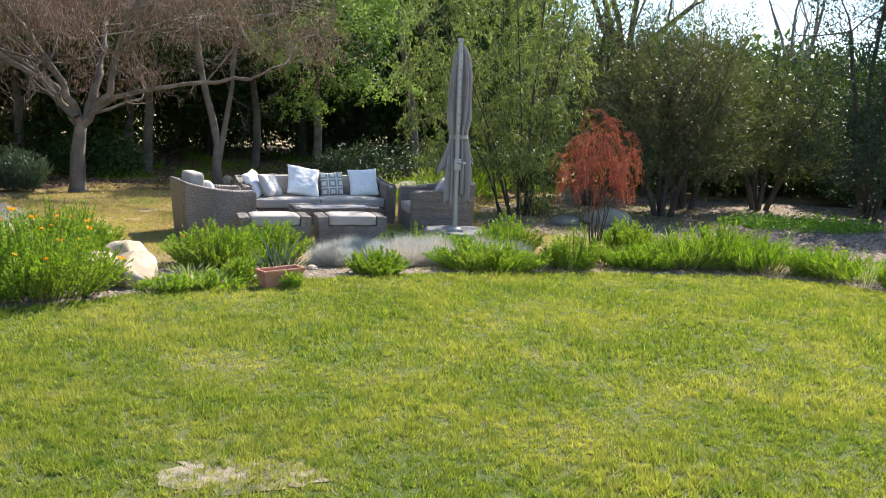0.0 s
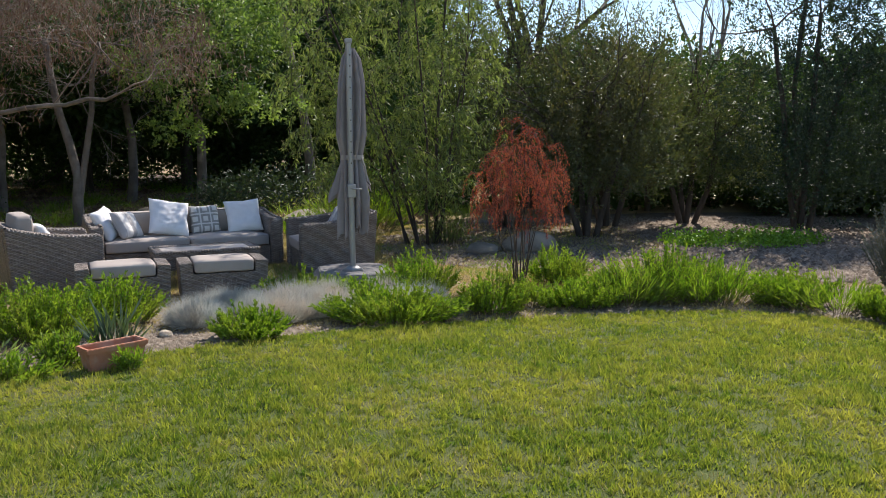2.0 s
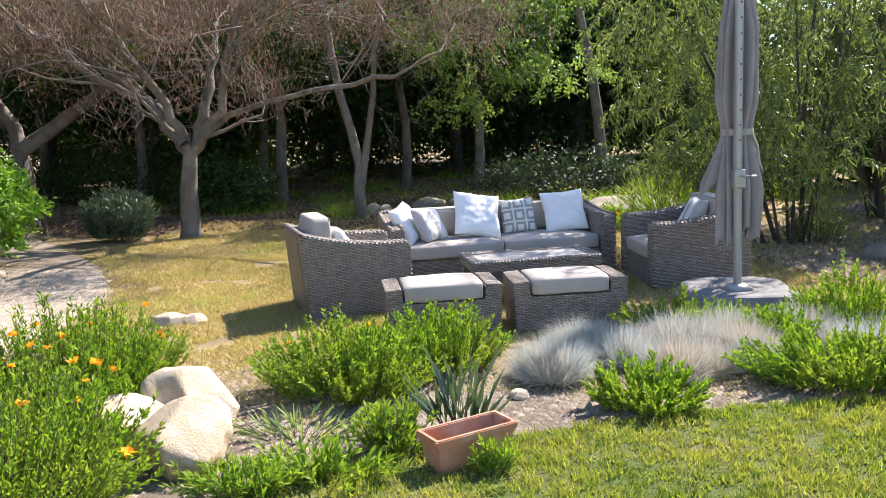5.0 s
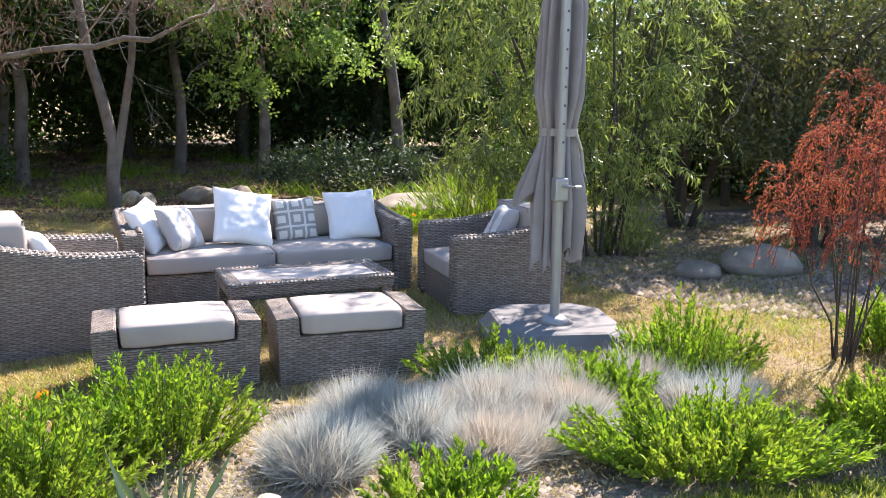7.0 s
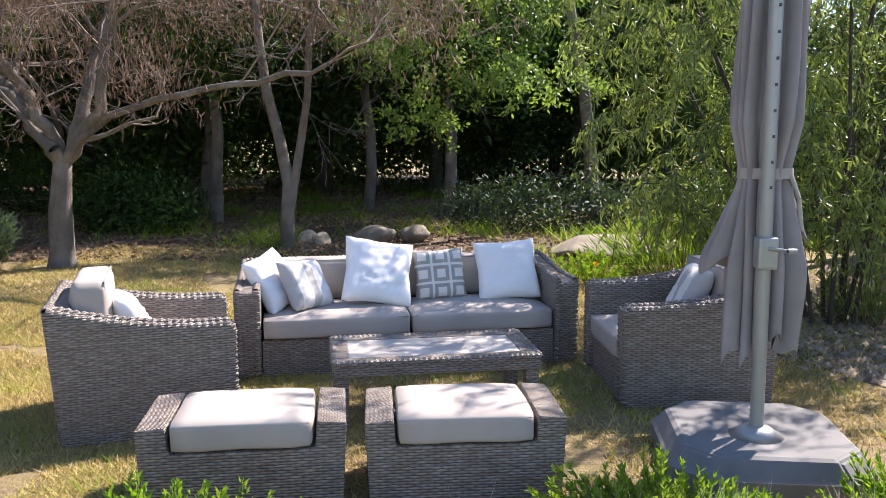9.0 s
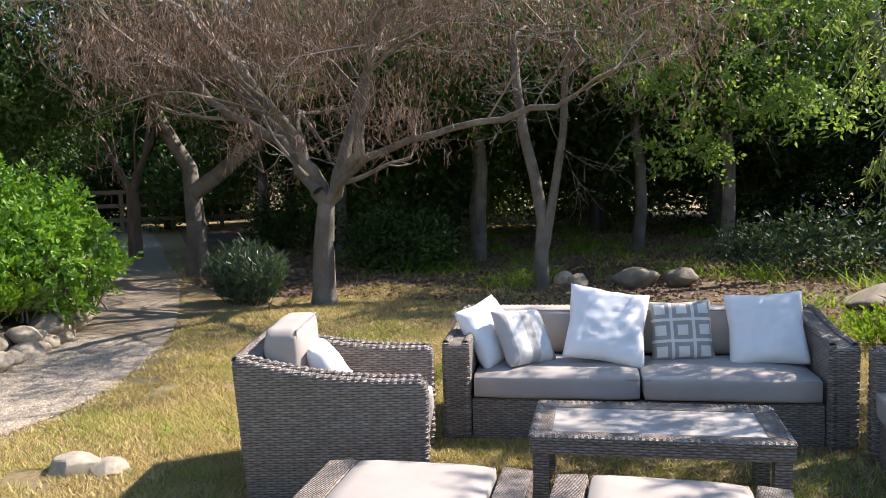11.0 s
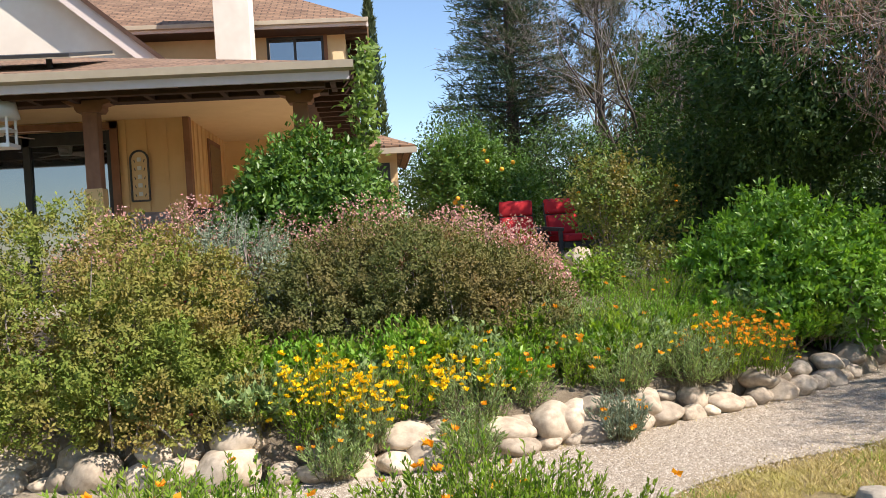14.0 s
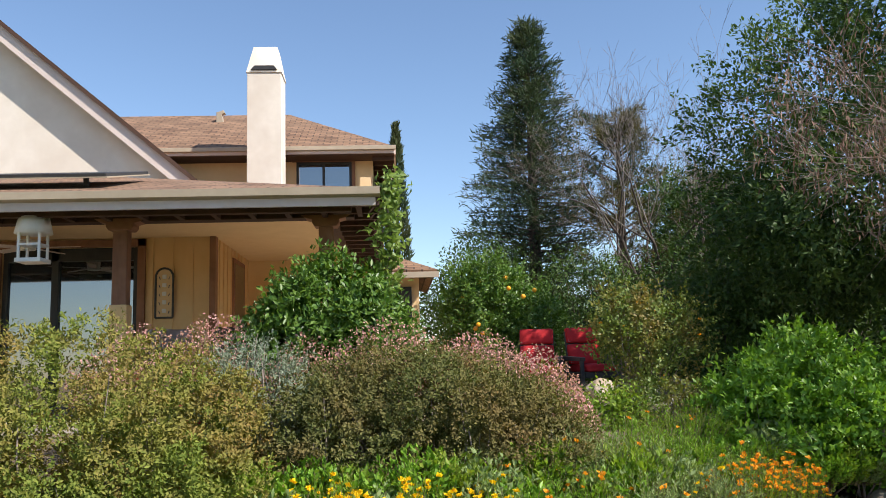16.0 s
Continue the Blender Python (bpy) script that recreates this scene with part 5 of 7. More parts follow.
def stem_tree(name, label, base, stems, mat, bark, blobs, clumps, per, spread, leaf, width, up=0.2, droop=0.0, sub=2, seed=1, radius=0.12, out=1.0, group="", shell=0.55, category="tree", shoot=0.0):
    """Trunk or stems given as rows of points, limbs into the crown, leaves in clumps."""
    t = thing(name, label, category, group, pose(*base))
    rng = np.random.default_rng(seed)
    segs = []
    for i, st in enumerate(stems):
        p, r = np.array(st[0], float), radius * (0.72 if i and st[0][2] > 0.3 else 1.0)
        for q in st[1:]:
            q = np.array(q, float)
            mid = (p + q) / 2 + rng.normal(0, 0.02, 3) * np.linalg.norm(q - p)
            segs += [(p, mid, r, r * 0.9), (mid, q, r * 0.9, r * 0.8)]
            p, r = q, r * 0.8
        for k in range(4):
            d = rand_dir(1, rng, 0.5)[0]
            branch_out(p, d, 0.9, r * 0.5, sub, rng, segs, 0.6, 0.75, 3, 0.1, 0.15)
    if shoot:
        P, grow, o = sprigs(blobs, clumps, per, shoot, spread, rng, shell, up)
        D = grow * 0.8 + rand_dir(len(P), rng) * 0.8
    else:
        P, o = clump_cloud(blobs, clumps, per, spread, rng, shell)
        D = o * out * 0.6 + np.cross(o, rand_dir(len(P), rng)) + rand_dir(len(P), rng, up) * 0.5
    D[:, 2] -= droop
    v, f = leaves(P, D, leaf, width, rng, 0.2, o + [0.12, 0.2, 0.45])
    trunk_mesh(segs, bark, t, 7)
    child("crown", raw_mesh("crown", v, f, mat), t)
    return t


# second grey tree behind the sofa, multi-stemmed, with pods and oak leaves beside it
stem_tree("pod_tree", "grey double-stemmed tree with dry brown pods behind the sofa", (-3.35, 17.3, 0), [[(0, 0, -0.05), (0.02, 0, 0.9), (-0.28, 0.05, 2.1), (-0.5, 0.2, 3.4)], [(0.03, 0, 0.6), (0.12, 0, 1.0), (0.33, 0, 2.1), (0.6, -0.2, 3.3)]], L_POD, M_BARK,
          [(0.2, -0.3, 3.8, 2.3, 1.6, 1.1), (1.2, -0.6, 3.4, 1.1, 0.9, 0.7)], 420, 14, 0.2, 0.075, 0.016, -0.4, 0.8, 4, 5, 0.11, 0.2)

# oak with light leaves reaching over behind the sofa
stem_tree("oak_tree", "young oak with light green leaves in sun", (0.6, 21.5, 0), [[(0, 0, -0.05), (-0.15, -0.2, 1.5), (-0.4, -0.6, 3.2), (-0.7, -0.9, 4.8)]], L_OAK, M_BARK,
          [(-1.9, -3.3, 2.55, 1.0, 0.7, 0.28), (-0.6, -3.4, 2.25, 0.8, 0.6, 0.22), (-2.9, -3.3, 3.1, 0.6, 0.6, 0.35), (-1.2, -2.5, 3.75, 1.5, 0.9, 0.35), (-2.5, -3.0, 1.75, 0.6, 0.5, 0.25), (-1.4, -1.5, 4.9, 1.9, 1.3, 0.7)], 620, 26, 0.06, 0.075, 0.045, 0.1, 0.1, 3, 9, 0.14, 0.7, shell=0.5, shoot=0.34)

# weeping willow-leaved tree beside the parasol
def weeping_tree():
    t = thing("willow_tree", "slender tree with hanging narrow bright green leaves", "tree", "", pose(2.95, 14.2, 0))
    rng = np.random.default_rng(12)
    segs = []
    for k in range(9):
        a = k * 0.7
        p = np.array([0.16 * math.cos(a) * (1 + 0.4 * (k % 3)), 0.14 * math.sin(a), -0.05])
        d = np.array([0.16 * math.cos(a) - 0.05, 0.12 * math.sin(a), 1.0])
        r = rng.uniform(0.018, 0.034)
        for s in range(5):
            d = d + rng.normal(0, 0.10, 3) * [1, 1, 0]
            q = p + d / np.linalg.norm(d) * rng.uniform(0.7, 0.95)
            segs.append((p, q, r, r * 0.84))
            p, r = q, r * 0.84
    LP, LD = [], []
    for k in range(760):
        a, rr = rng.uniform(0, 6.28), math.sqrt(rng.uniform(0.02, 1))
        z = rng.uniform(0.55, 4.6)
        wide = 0.62 + 0.38 * min(1.0, z / 2.0)
        p = np.array([-0.5 + 1.7 * wide * rr * math.cos(a), -0.1 + 1.25 * wide * rr * math.sin(a), z * (1 - 0.16 * rr) + 0.3])
        ln = rng.uniform(0.3, 0.8)
        d = np.array([rng.normal(0, 0.8), rng.normal(0, 0.8), 0.35])
        last = p
        for s in range(6):
            d = d + [0, 0, -0.34]
            q = last + d / np.linalg.norm(d) * ln / 6
            if q[2] < 0.1:
                break
            segs.append((last, q, 0.0035, 0.0025))
            m = 6
            LP.append(last + (q - last) * rng.uniform(0, 1, (m, 1)) + rng.normal(0, 0.012, (m, 3)))
            LD.append(rng.normal(0, 0.5, (m, 3)) + [0, 0, -0.7])
            last = q
    v, f = leaves(np.concatenate(LP), np.concatenate(LD), 0.10, 0.018, rng)
    trunk_mesh(segs, M_DBARK, t, 5)
    child("crown", raw_mesh("crown", v, f, L_WILLOW), t)


weeping_tree()


def red_tree():
    t = thing("red_shrub_tree", "small bare-stemmed tree with feathery rust-red foliage", "tree", "", pose(3.88, 10.6, 0))
    rng = np.random.default_rng(8)
    segs, LP, LD = [], [], []
    for k in range(11):
        a = k * 2.4
        out = 0.08 + 0.50 * (k / 10)
        top = 1.80 - 0.55 * (k / 10) + rng.uniform(-0.08, 0.08)
        p = np.array([0.05 * math.cos(a), 0.05 * math.sin(a), -0.02])
        e = np.array([out * math.cos(a), out * math.sin(a), top])
        knots = [p] + [p + (e - p) * np.array([s**1.3, s**1.3, s]) + rng.normal(0, 0.015, 3) for s in (0.2, 0.4, 0.6, 0.8)] + [e]
        r = 0.0095
        for u, w in zip(knots, knots[1:]):
            segs.append((u, w, r, r * 0.75))
            r *= 0.75
        for j in range(20):
            s = rng.uniform(0.58, 1.0)
            at = p + (e - p) * np.array([s**1.3, s**1.3, s])
            b = a + rng.normal(0, 1.1)
            reach = rng.uniform(0.10, 0.32) * (1.25 - 0.8 * s)
            d = np.array([math.cos(b), math.sin(b), rng.uniform(0.9, 1.8)])
            last = at
            for q in range(9):
                d = d * [0.9, 0.9, 1] + [0, 0, -0.42]
                nxt = last + d / np.linalg.norm(d) * (reach / 4 if q < 4 else 0.045)
                segs.append((last, nxt, 0.0026, 0.0018))
                LP.append(last + (nxt - last) * rng.uniform(0, 1, (7, 1)) + rng.normal(0, 0.010, (7, 3)))
                LD.append(rng.normal(0, 0.7, (7, 3)) + d)
                last = nxt
    v, f = leaves(np.concatenate(LP), np.concatenate(LD), 0.026, 0.0075, rng)
    trunk_mesh(segs, M_DBARK, t, 4)
    child("crown", raw_mesh("crown", v, f, L_RED), t)


red_tree()

# dark evergreen shrubs and small trees at the right
for i, (x, y, r, h) in enumerate(((4.5, 16.4, 1.5, 3.9), (6.3, 16.4, 1.5, 3.5), (7.9, 16.8, 1.3, 2.7), (9.6, 15.8, 1.4, 4.9), (11.4, 15.2, 1.8, 4.9), (13.4, 14.0, 1.8, 4.4), (5.6, 14.9, 1.35, 2.7))):
    big = [(0, 0, h * 0.62, r * 0.9, r * 0.8, h * 0.33), (r * 0.3, 0.1, h * 0.82, r * 0.5, r * 0.5, h * 0.22), (-r * 0.45, -0.2, h * 0.46, r * 0.7, r * 0.6, h * 0.25), (r * 0.45, -0.3, h * 0.42, r * 0.7, r * 0.6, h * 0.22)]
    _e = random.Random(60 + i)
    big += [(_e.uniform(-0.9, 0.9) * r, _e.uniform(-0.5, 0.5) * r, h * _e.uniform(0.72, 1.0), r * 0.17, r * 0.17, h * _e.uniform(0.13, 0.24)) for _ in range(8)]
    big += [(_e.uniform(-0.8, 0.8) * r, _e.uniform(-0.8, -0.3) * r, h * _e.uniform(0.28, 0.6), r * 0.3, r * 0.3, h * 0.09) for _ in range(5)]
    if i in (3, 4, 5):
        big += [(_e.uniform(-0.8, 0.8) * r, _e.uniform(-0.7, 0.3) * r, h * _e.uniform(0.12, 0.34), r * 0.5, r * 0.45, h * 0.12) for _ in range(7)]
    stem_tree("evergreen_shrub", "tall dark olive-green evergreen shrub at the garden edge", (x, y, 0), [[(0, 0, -0.05), (0.1, 0, h * 0.4), (0.2, 0.1, h * 0.75)], [(0.15, 0, 0), (0.5, -0.1, h * 0.5)], [(-0.1, 0, 0), (-0.5, -0.15, h * 0.45), (-0.7, -0.1, h * 0.7)], [(0, 0.1, 0), (-0.1, 0.3, h * 0.5), (0.1, 0.4, h * 0.85)]], (L_OLIVE, L_OLIVE, L_OLIVE, L_BLUEDARK, L_BLUEDARK, L_OLIVE, L_BROWNISH)[i], M_DBARK, big, 1500 if i in (3, 4, 5) else 1050, 19, 0.05, 0.07, 0.026, 1.0, 0, 2, 40 + i, 0.055, 0.6, "evergreen shrubs at the edge", 0.45, "shrub", 0.5)


def bare_crown_tree(name, label, base, h, r0, bark, seed, kids=3, depth=5, spread=0.42, pod=None, twig=None, limb=5, start=0.35, lean=(0, 0)):
    t = thing(name, label, "tree", "", pose(*base))
    rng = np.random.default_rng(seed)
    segs, tips = [], []
    top = np.array([lean[0], lean[1], h * start])
    segs.append((np.array([0, 0, -0.1]), top, r0, r0 * 0.8))
    for k in range(limb):
        a = 6.28 * k / limb + rng.uniform(-0.4, 0.4)
        d = np.array([math.cos(a) * 0.55, math.sin(a) * 0.55, 1.0])
        branch_out(top, d, h * 0.27, r0 * 0.5, depth - 1, rng, segs, spread, 0.72, kids, 0.22, 0.12, tips)
    trunk_mesh([s for s in segs if s[2] > 0.02], bark, t, 6)
    small = [s for s in segs if s[2] <= 0.02]
    if small:
        trunk_mesh(small, twig or bark, t, 3, "twigwork")
    if pod is not None:
        TP = np.repeat(np.array([p for p, d in tips]), 8, 0)
        TP = TP + rng.normal(0, 0.12, TP.shape)
        v, f = leaves(TP, rand_dir(len(TP), rng), 0.1, 0.03, rng)
        child("leaves", raw_mesh("leaves", v, f, pod), t)
    return t


bare_crown_tree("bare_tree", "dark-trunked tree with sparse bare branches against the sky", (5.6, 20.5, 0), 8.0, 0.20, M_DBARK, 61, 3, 5, 0.5, None, M_DBARK)
bare_crown_tree("bare_tree", "thin pale bare tree against the sky", (11.6, 26.0, 0), 8.5, 0.12, M_TWIG, 62, 3, 5, 0.3)
bare_crown_tree("bare_tree", "leafless grey tree with upright branches behind the patio", (-18.0, 13.9, 0.9), 9.6, 0.13, M_DBARK, 63, 3, 6, 0.5, None, M_BARK, 8, 0.12)
bare_crown_tree("bare_tree", "small reddish double-stemmed tree beside the path", (-13.4, 18.25, 0), 4.5, 0.17, M_RBARK, 64, 2, 3, 0.4, L_DARK, None, 3, 0.3)


# large dark trees: one built, then copies
def big_dark_tree(name, label, mat, seed, h, r, leaf, width, bark=M_DBARK, clumps=1250, per=17, trunk=0.2, low=0.16, group="dark trees behind the garden"):
    rng = np.random.default_rng(seed)
    blobs = [(0, 0, h * 0.62, r * 0.75, r * 0.75, h * 0.36)]
    for k in range(9):
        a = k * 2.4
        z = h * (low + (0.95 - low) * (k + 0.5) / 9)
        q = r * (0.62 - 0.35 * (z / h - 0.45))
        blobs.append((q * math.cos(a), q * math.sin(a), z, r * 0.5, r * 0.5, h * 0.13))
    return stem_tree(name, label, (0, 0, 0), [[(0, 0, -0.1), (0.1, 0, h * 0.3), (-0.1, 0.1, h * 0.6), (0, 0, h * 0.85)]], mat, bark, blobs, clumps, per, 0.32, leaf, width, 0.2, 0.1, 2, seed, trunk, 0.5, group, 0.5)


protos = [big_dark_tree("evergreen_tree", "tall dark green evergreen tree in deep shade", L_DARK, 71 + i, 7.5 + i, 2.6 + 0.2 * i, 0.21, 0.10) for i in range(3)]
spots = [(-3.8, 27.0), (-0.5, 29.0), (1.8, 29.5), (-2.0, 36.5), (-6.8, 27.0), (-9.5, 24.5), (-12.5, 27.0), (-15.5, 25.0), (-18.0, 29.0), (-21.0, 25.0), (-24.5, 28.5), (-5.0, 32.0), (-1.5, 33.0), (2.0, 35.0), (8.0, 19.5), (10.5, 18.6), (12.8, 17.4), (6.0, 19.0), (-10.0, 33.0), (-15.0, 35.0), (-22.0, 36.0), (-28.0, 33.0), (14.5, 18.5), (17.0, 13.5), (17.5, 8.0), (-29.0, 22.0), (-26.0, 18.0), (-22.0, 17.5)]
_rr = random.Random(4)
for i, (x, y) in enumerate(spots):
    m = pose(x, y, 0, 0, 0, _rr.uniform(0, 360))
    if i < 3:
        protos[i].matrix_world = m
    else:
        s = _rr.uniform(0.75, 1.1) * (0.36 if x > 5.5 and y < 22 else 1.0)
        copy_thing(protos[i % 3], m).scale = (s, s, s)

for x, y, r, h in ((-27.0, 30.0, 4.5, 4.2), (-19.0, 34.5, 5.0, 4.4), (-11.0, 34.0, 5.0, 4.4), (-3.0, 34.5, 5.0, 4.4), (5.0, 32.0, 5.0, 4.4), (12.0, 27.5, 4.5, 3.8), (17.5, 21.0, 4.0, 3.6), (19.5, 13.5, 4.0, 3.6), (-31.0, 24.0, 3.5, 4.2), (-27.5, 25.0, 3.0, 4.4), (8.5, 21.5, 4.5, 3.0), (13.5, 19.0, 3.2, 3.2), (-31.0, 17.0, 4.0, 4.6), (-28.0, 12.5, 4.0, 3.6)):
    dense_bush("woodland_edge", "dark mass of woodland shrubs beyond the garden", [(0, 0, h * 0.45, r, 1.6, h * 0.55), (0, 0.6, h * 0.5, r * 0.9, 1.2, h * 0.55)], 900, 16, 0.3, 0.24, 0.13, L_DARK, (x, y, 0), 0.3, ntwig=20, twig=M_DBARK)

# big dense tree over the path
stem_tree("evergreen_tree", "large dense dark green tree leaning over the garden path", (-9.35, 16.5, 0), [[(0, 0, -0.1), (0.05, 0, 0.9), (-0.1, 0.05, 1.8), (-0.8, -0.3, 3.2), (-1.2, -0.8, 5.2)], [(0.05, 0, 1.4), (0.9, 0.3, 2.0), (1.9, 0.6, 2.6)]], L_DARK, M_BARK,
          [(-1.6, -1.6, 4.9, 2.6, 2.6, 2.6), (-0.4, -2.6, 3.6, 1.8, 1.6, 1.3), (-2.6, -2.6, 3.0, 1.7, 1.6, 1.2), (1.0, -0.2, 3.9, 1.5, 1.6, 1.1), (0.2, -1.2, 6.2, 1.6, 1.8, 1.5), (-3.4, -0.5, 4.5, 1.6, 1.8, 2.0)], 3600, 22, 0.085, 0.10, 0.045, 0.3, 0.15, 2, 91, 0.20, 0.6, shell=0.6, shoot=0.42)
# the last three trees are added, with dense crowns, to shade the ground
for i, (x, y, hh) in enumerate(((-6.1, 20.2, 5.5), (-7.6, 22.5, 6.0), (-4.2, 23.0, 6.0), (-13.0, 21.5, 5.5), (-9.6, 20.4, 5.8), (-11.6, 24.0, 6.2), (-2.2, 21.8, 5.4))):
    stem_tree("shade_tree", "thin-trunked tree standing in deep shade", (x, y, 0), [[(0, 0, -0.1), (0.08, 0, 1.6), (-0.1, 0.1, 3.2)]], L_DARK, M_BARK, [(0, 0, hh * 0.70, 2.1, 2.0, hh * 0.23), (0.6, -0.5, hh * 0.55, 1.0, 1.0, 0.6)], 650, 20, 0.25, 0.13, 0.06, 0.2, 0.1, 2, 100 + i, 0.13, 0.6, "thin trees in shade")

# low hedges and understorey
def hedge(x, y, rx, ry, h, label, mat=L_DARK, n=260, seed=0):
    dense_bush("hedge_bush", label, [(0, 0, h * 0.45, rx, ry, h * 0.55)], n, 22, 0.16, 0.10, 0.045, mat, (x, y, 0), 0.3, ntwig=14, twig=M_DBARK)


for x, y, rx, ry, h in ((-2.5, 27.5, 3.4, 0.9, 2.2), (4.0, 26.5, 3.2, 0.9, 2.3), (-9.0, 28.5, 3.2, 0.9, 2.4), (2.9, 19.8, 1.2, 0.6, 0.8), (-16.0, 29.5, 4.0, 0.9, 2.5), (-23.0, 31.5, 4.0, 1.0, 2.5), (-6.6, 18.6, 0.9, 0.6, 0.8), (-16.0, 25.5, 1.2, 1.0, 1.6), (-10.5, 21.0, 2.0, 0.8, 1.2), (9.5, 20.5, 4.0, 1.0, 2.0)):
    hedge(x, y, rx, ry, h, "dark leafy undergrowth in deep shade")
# sun reaches this one, so a darker leaf colour stands in for shade
hedge(-0.3, 20.4, 1.5, 0.7, 0.7, "dark leafy undergrowth in deep shade", L_BLUEDARK)
stem_shrub(-6.35, 14.85, 0.62, 0.45, 0.82, 220, 0.10, 0.022, L_BLUEGREEN, "dark grey-green narrow-leaved shrub beside the path", 0, 26, "shrub")
dense_bush("ground_cover", "low bright green ground cover on mulch", [(0, 0, 0.05, 0.95, 0.5, 0.07), (0.7, 0.3, 0.05, 0.7, 0.4, 0.06), (-0.6, 0.25, 0.05, 0.5, 0.3, 0.06)], 300, 20, 0.07, 0.05, 0.03, L_GREEN, (7.7, 13.8, 0), 0.3, ntwig=0)
stem_shrub(3.3, 14.3, 0.5, 0.4, 0.6, 90, 0.09, 0.014, L_WILLOW, "loose green grass under the willow", 0, 12, "shrub")
stem_shrub(1.9, 16.3, 1.1, 0.7, 0.7, 260, 0.16, 0.016, L_SHRUB, "tall green grass clump behind the armchair", 0, 8, "grass_clump", tilt=1.0)
stem_shrub(0.9, 15.6, 0.5, 0.5, 0.35, 90, 0.05, 0.02, L_SHRUB, "low green plants behind the sofa", 0, 20, "ground_plant", "", L_ORANGE, 2)

# ---------- the bank ----------
dense_bush("reddish_shrub", "large rounded shrub with small green and reddish leaves on the bank", lumpy([(0, 0, 0.85, 0.92, 1.5, 0.82), (0.50, -0.1, 0.45, 0.75, 1.6, 0.65), (-0.1, 0.9, 0.65, 0.8, 0.8, 0.68), (0.1, -1.4, 0.9, 0.9, 1.2, 0.8), (0.55, 1.2, 0.32, 0.55, 0.62, 0.46), (0.62, 0.2, 0.25, 0.5, 0.8, 0.36), (0.66, 1.15, 0.16, 0.5, 0.75, 0.36), (0.6, -0.7, 0.25, 0.5, 0.9, 0.4)], 9, 3, 0.3), 6800, 19, 0.028, 0.038, 0.019, L_BUSH2, (-5.1, 4.75, 0.30), 0.2, flowers=L_RED, nfl=40, frad=0.012, ntwig=30, shoot=0.10, shell=0.80)
dense_bush("olive_shrub", "large dome of small olive-green leaves with bare grey twigs showing", lumpy([(0, 0, 0.60, 0.92, 1.2, 0.74), (0.15, -0.75, 0.50, 0.8, 0.75, 0.60), (0.2, 0.85, 0.45, 0.75, 0.75, 0.56), (-0.3, 0.2, 0.70, 0.75, 1.1, 0.60)], 9, 2, 0.3), 5400, 19, 0.024, 0.036, 0.018, L_BUSH, (-5.75, 7.55, 0.40), 0.3, ntwig=80, shoot=0.11, shell=0.76)


def salvia(x, y, z, rx, ry, h, n):
    t = stem_shrub(x, y, rx, ry, h, n, 0.045, 0.018, L_BUSH2, "airy shrub with many small pink flowers on the bank", z, 14, "pink_salvia", "pink flowering shrubs")
    a, rr = PR.uniform(0, 6.28, n * 8), np.sqrt(PR.uniform(0, 1, n * 8))
    P = np.stack([rx * rr * np.cos(a), ry * rr * np.sin(a), h * (1 - 0.4 * rr**2) * PR.uniform(0.62, 1.10, n * 8)], 1)
    v, f = leaves(P, rand_dir(len(P), PR), 0.030, 0.024, PR)
    child("flower_mass", raw_mesh("flower_mass", v, f, L_PINK), t, "small pink flowers")


salvia(-6.35, 8.2, 0.80, 0.45, 0.65, 1.02, 240)
salvia(-6.4, 7.35, 0.85, 0.42, 0.7, 1.15, 220)
salvia(-6.5, 6.55, 0.85, 0.35, 0.45, 1.05, 120)
salvia(-6.4, 4.95, 0.85, 0.4, 0.65, 1.15, 240)
salvia(-6.45, 8.8, 0.75, 0.40, 0.45, 0.95, 240)
salvia(-6.1, 9.05, 0.62, 0.28, 0.25, 0.72, 110)
salvia(-6.8, 5.6, 0.9, 0.4, 0.6, 1.2, 300)
salvia(-7.0, 8.3, 0.9, 0.5, 0.6, 1.0, 160)
dense_bush("silver_shrub", "silvery grey-green shrub between darker bushes", [(0, 0, 0.55, 0.5, 0.55, 0.55)], 420, 22, 0.018, 0.042, 0.012, L_SILVER, (-5.9, 6.15, 0.75), 0.7, shoot=0.2, shell=0.6, flowers=L_MAGENTA, nfl=1, frad=0.05, ntwig=30)
dense_bush("glossy_shrub", "big glossy green leafy shrub in front of the porch", lumpy([(0, 0, 0.95, 0.52, 0.60, 0.70), (0.1, -0.42, 0.7, 0.45, 0.45, 0.5), (0.0, 0.40, 0.75, 0.45, 0.42, 0.55)], 7, 4), 1150, 20, 0.055, 0.075, 0.038, L_GLOSSY, (-7.2, 6.74, 1.1), 0.4, ntwig=60, shoot=0.20, shell=0.72)
dense_bush("green_bush", "dense rounded bush of fresh green leaves overhanging the stone edging", lumpy([(0, 0, 0.75, 0.90, 1.10, 0.68), (0.45, 0.35, 0.5, 0.75, 0.85, 0.5), (0.3, -0.6, 0.55, 0.7, 0.6, 0.5)], 9, 1), 1500, 22, 0.05, 0.08, 0.038, L_GREEN, (-7.0, 11.75, 0.25), 0.35, ntwig=90, shoot=0.18, shell=0.74)
dense_bush("rose_bush", "tall rose bush with green and reddish leaves beside the patio chairs", [(0, 0, 0.75, 0.55, 0.75, 0.65), (0, -0.35, 1.0, 0.3, 0.35, 0.4)], 520, 16, 0.045, 0.055, 0.034, L_ROSELEAF, (-9.6, 10.95, 1.05), 0.7, shoot=0.4, shell=0.4, flowers=L_ORANGE, nfl=14, frad=0.02, ntwig=24)
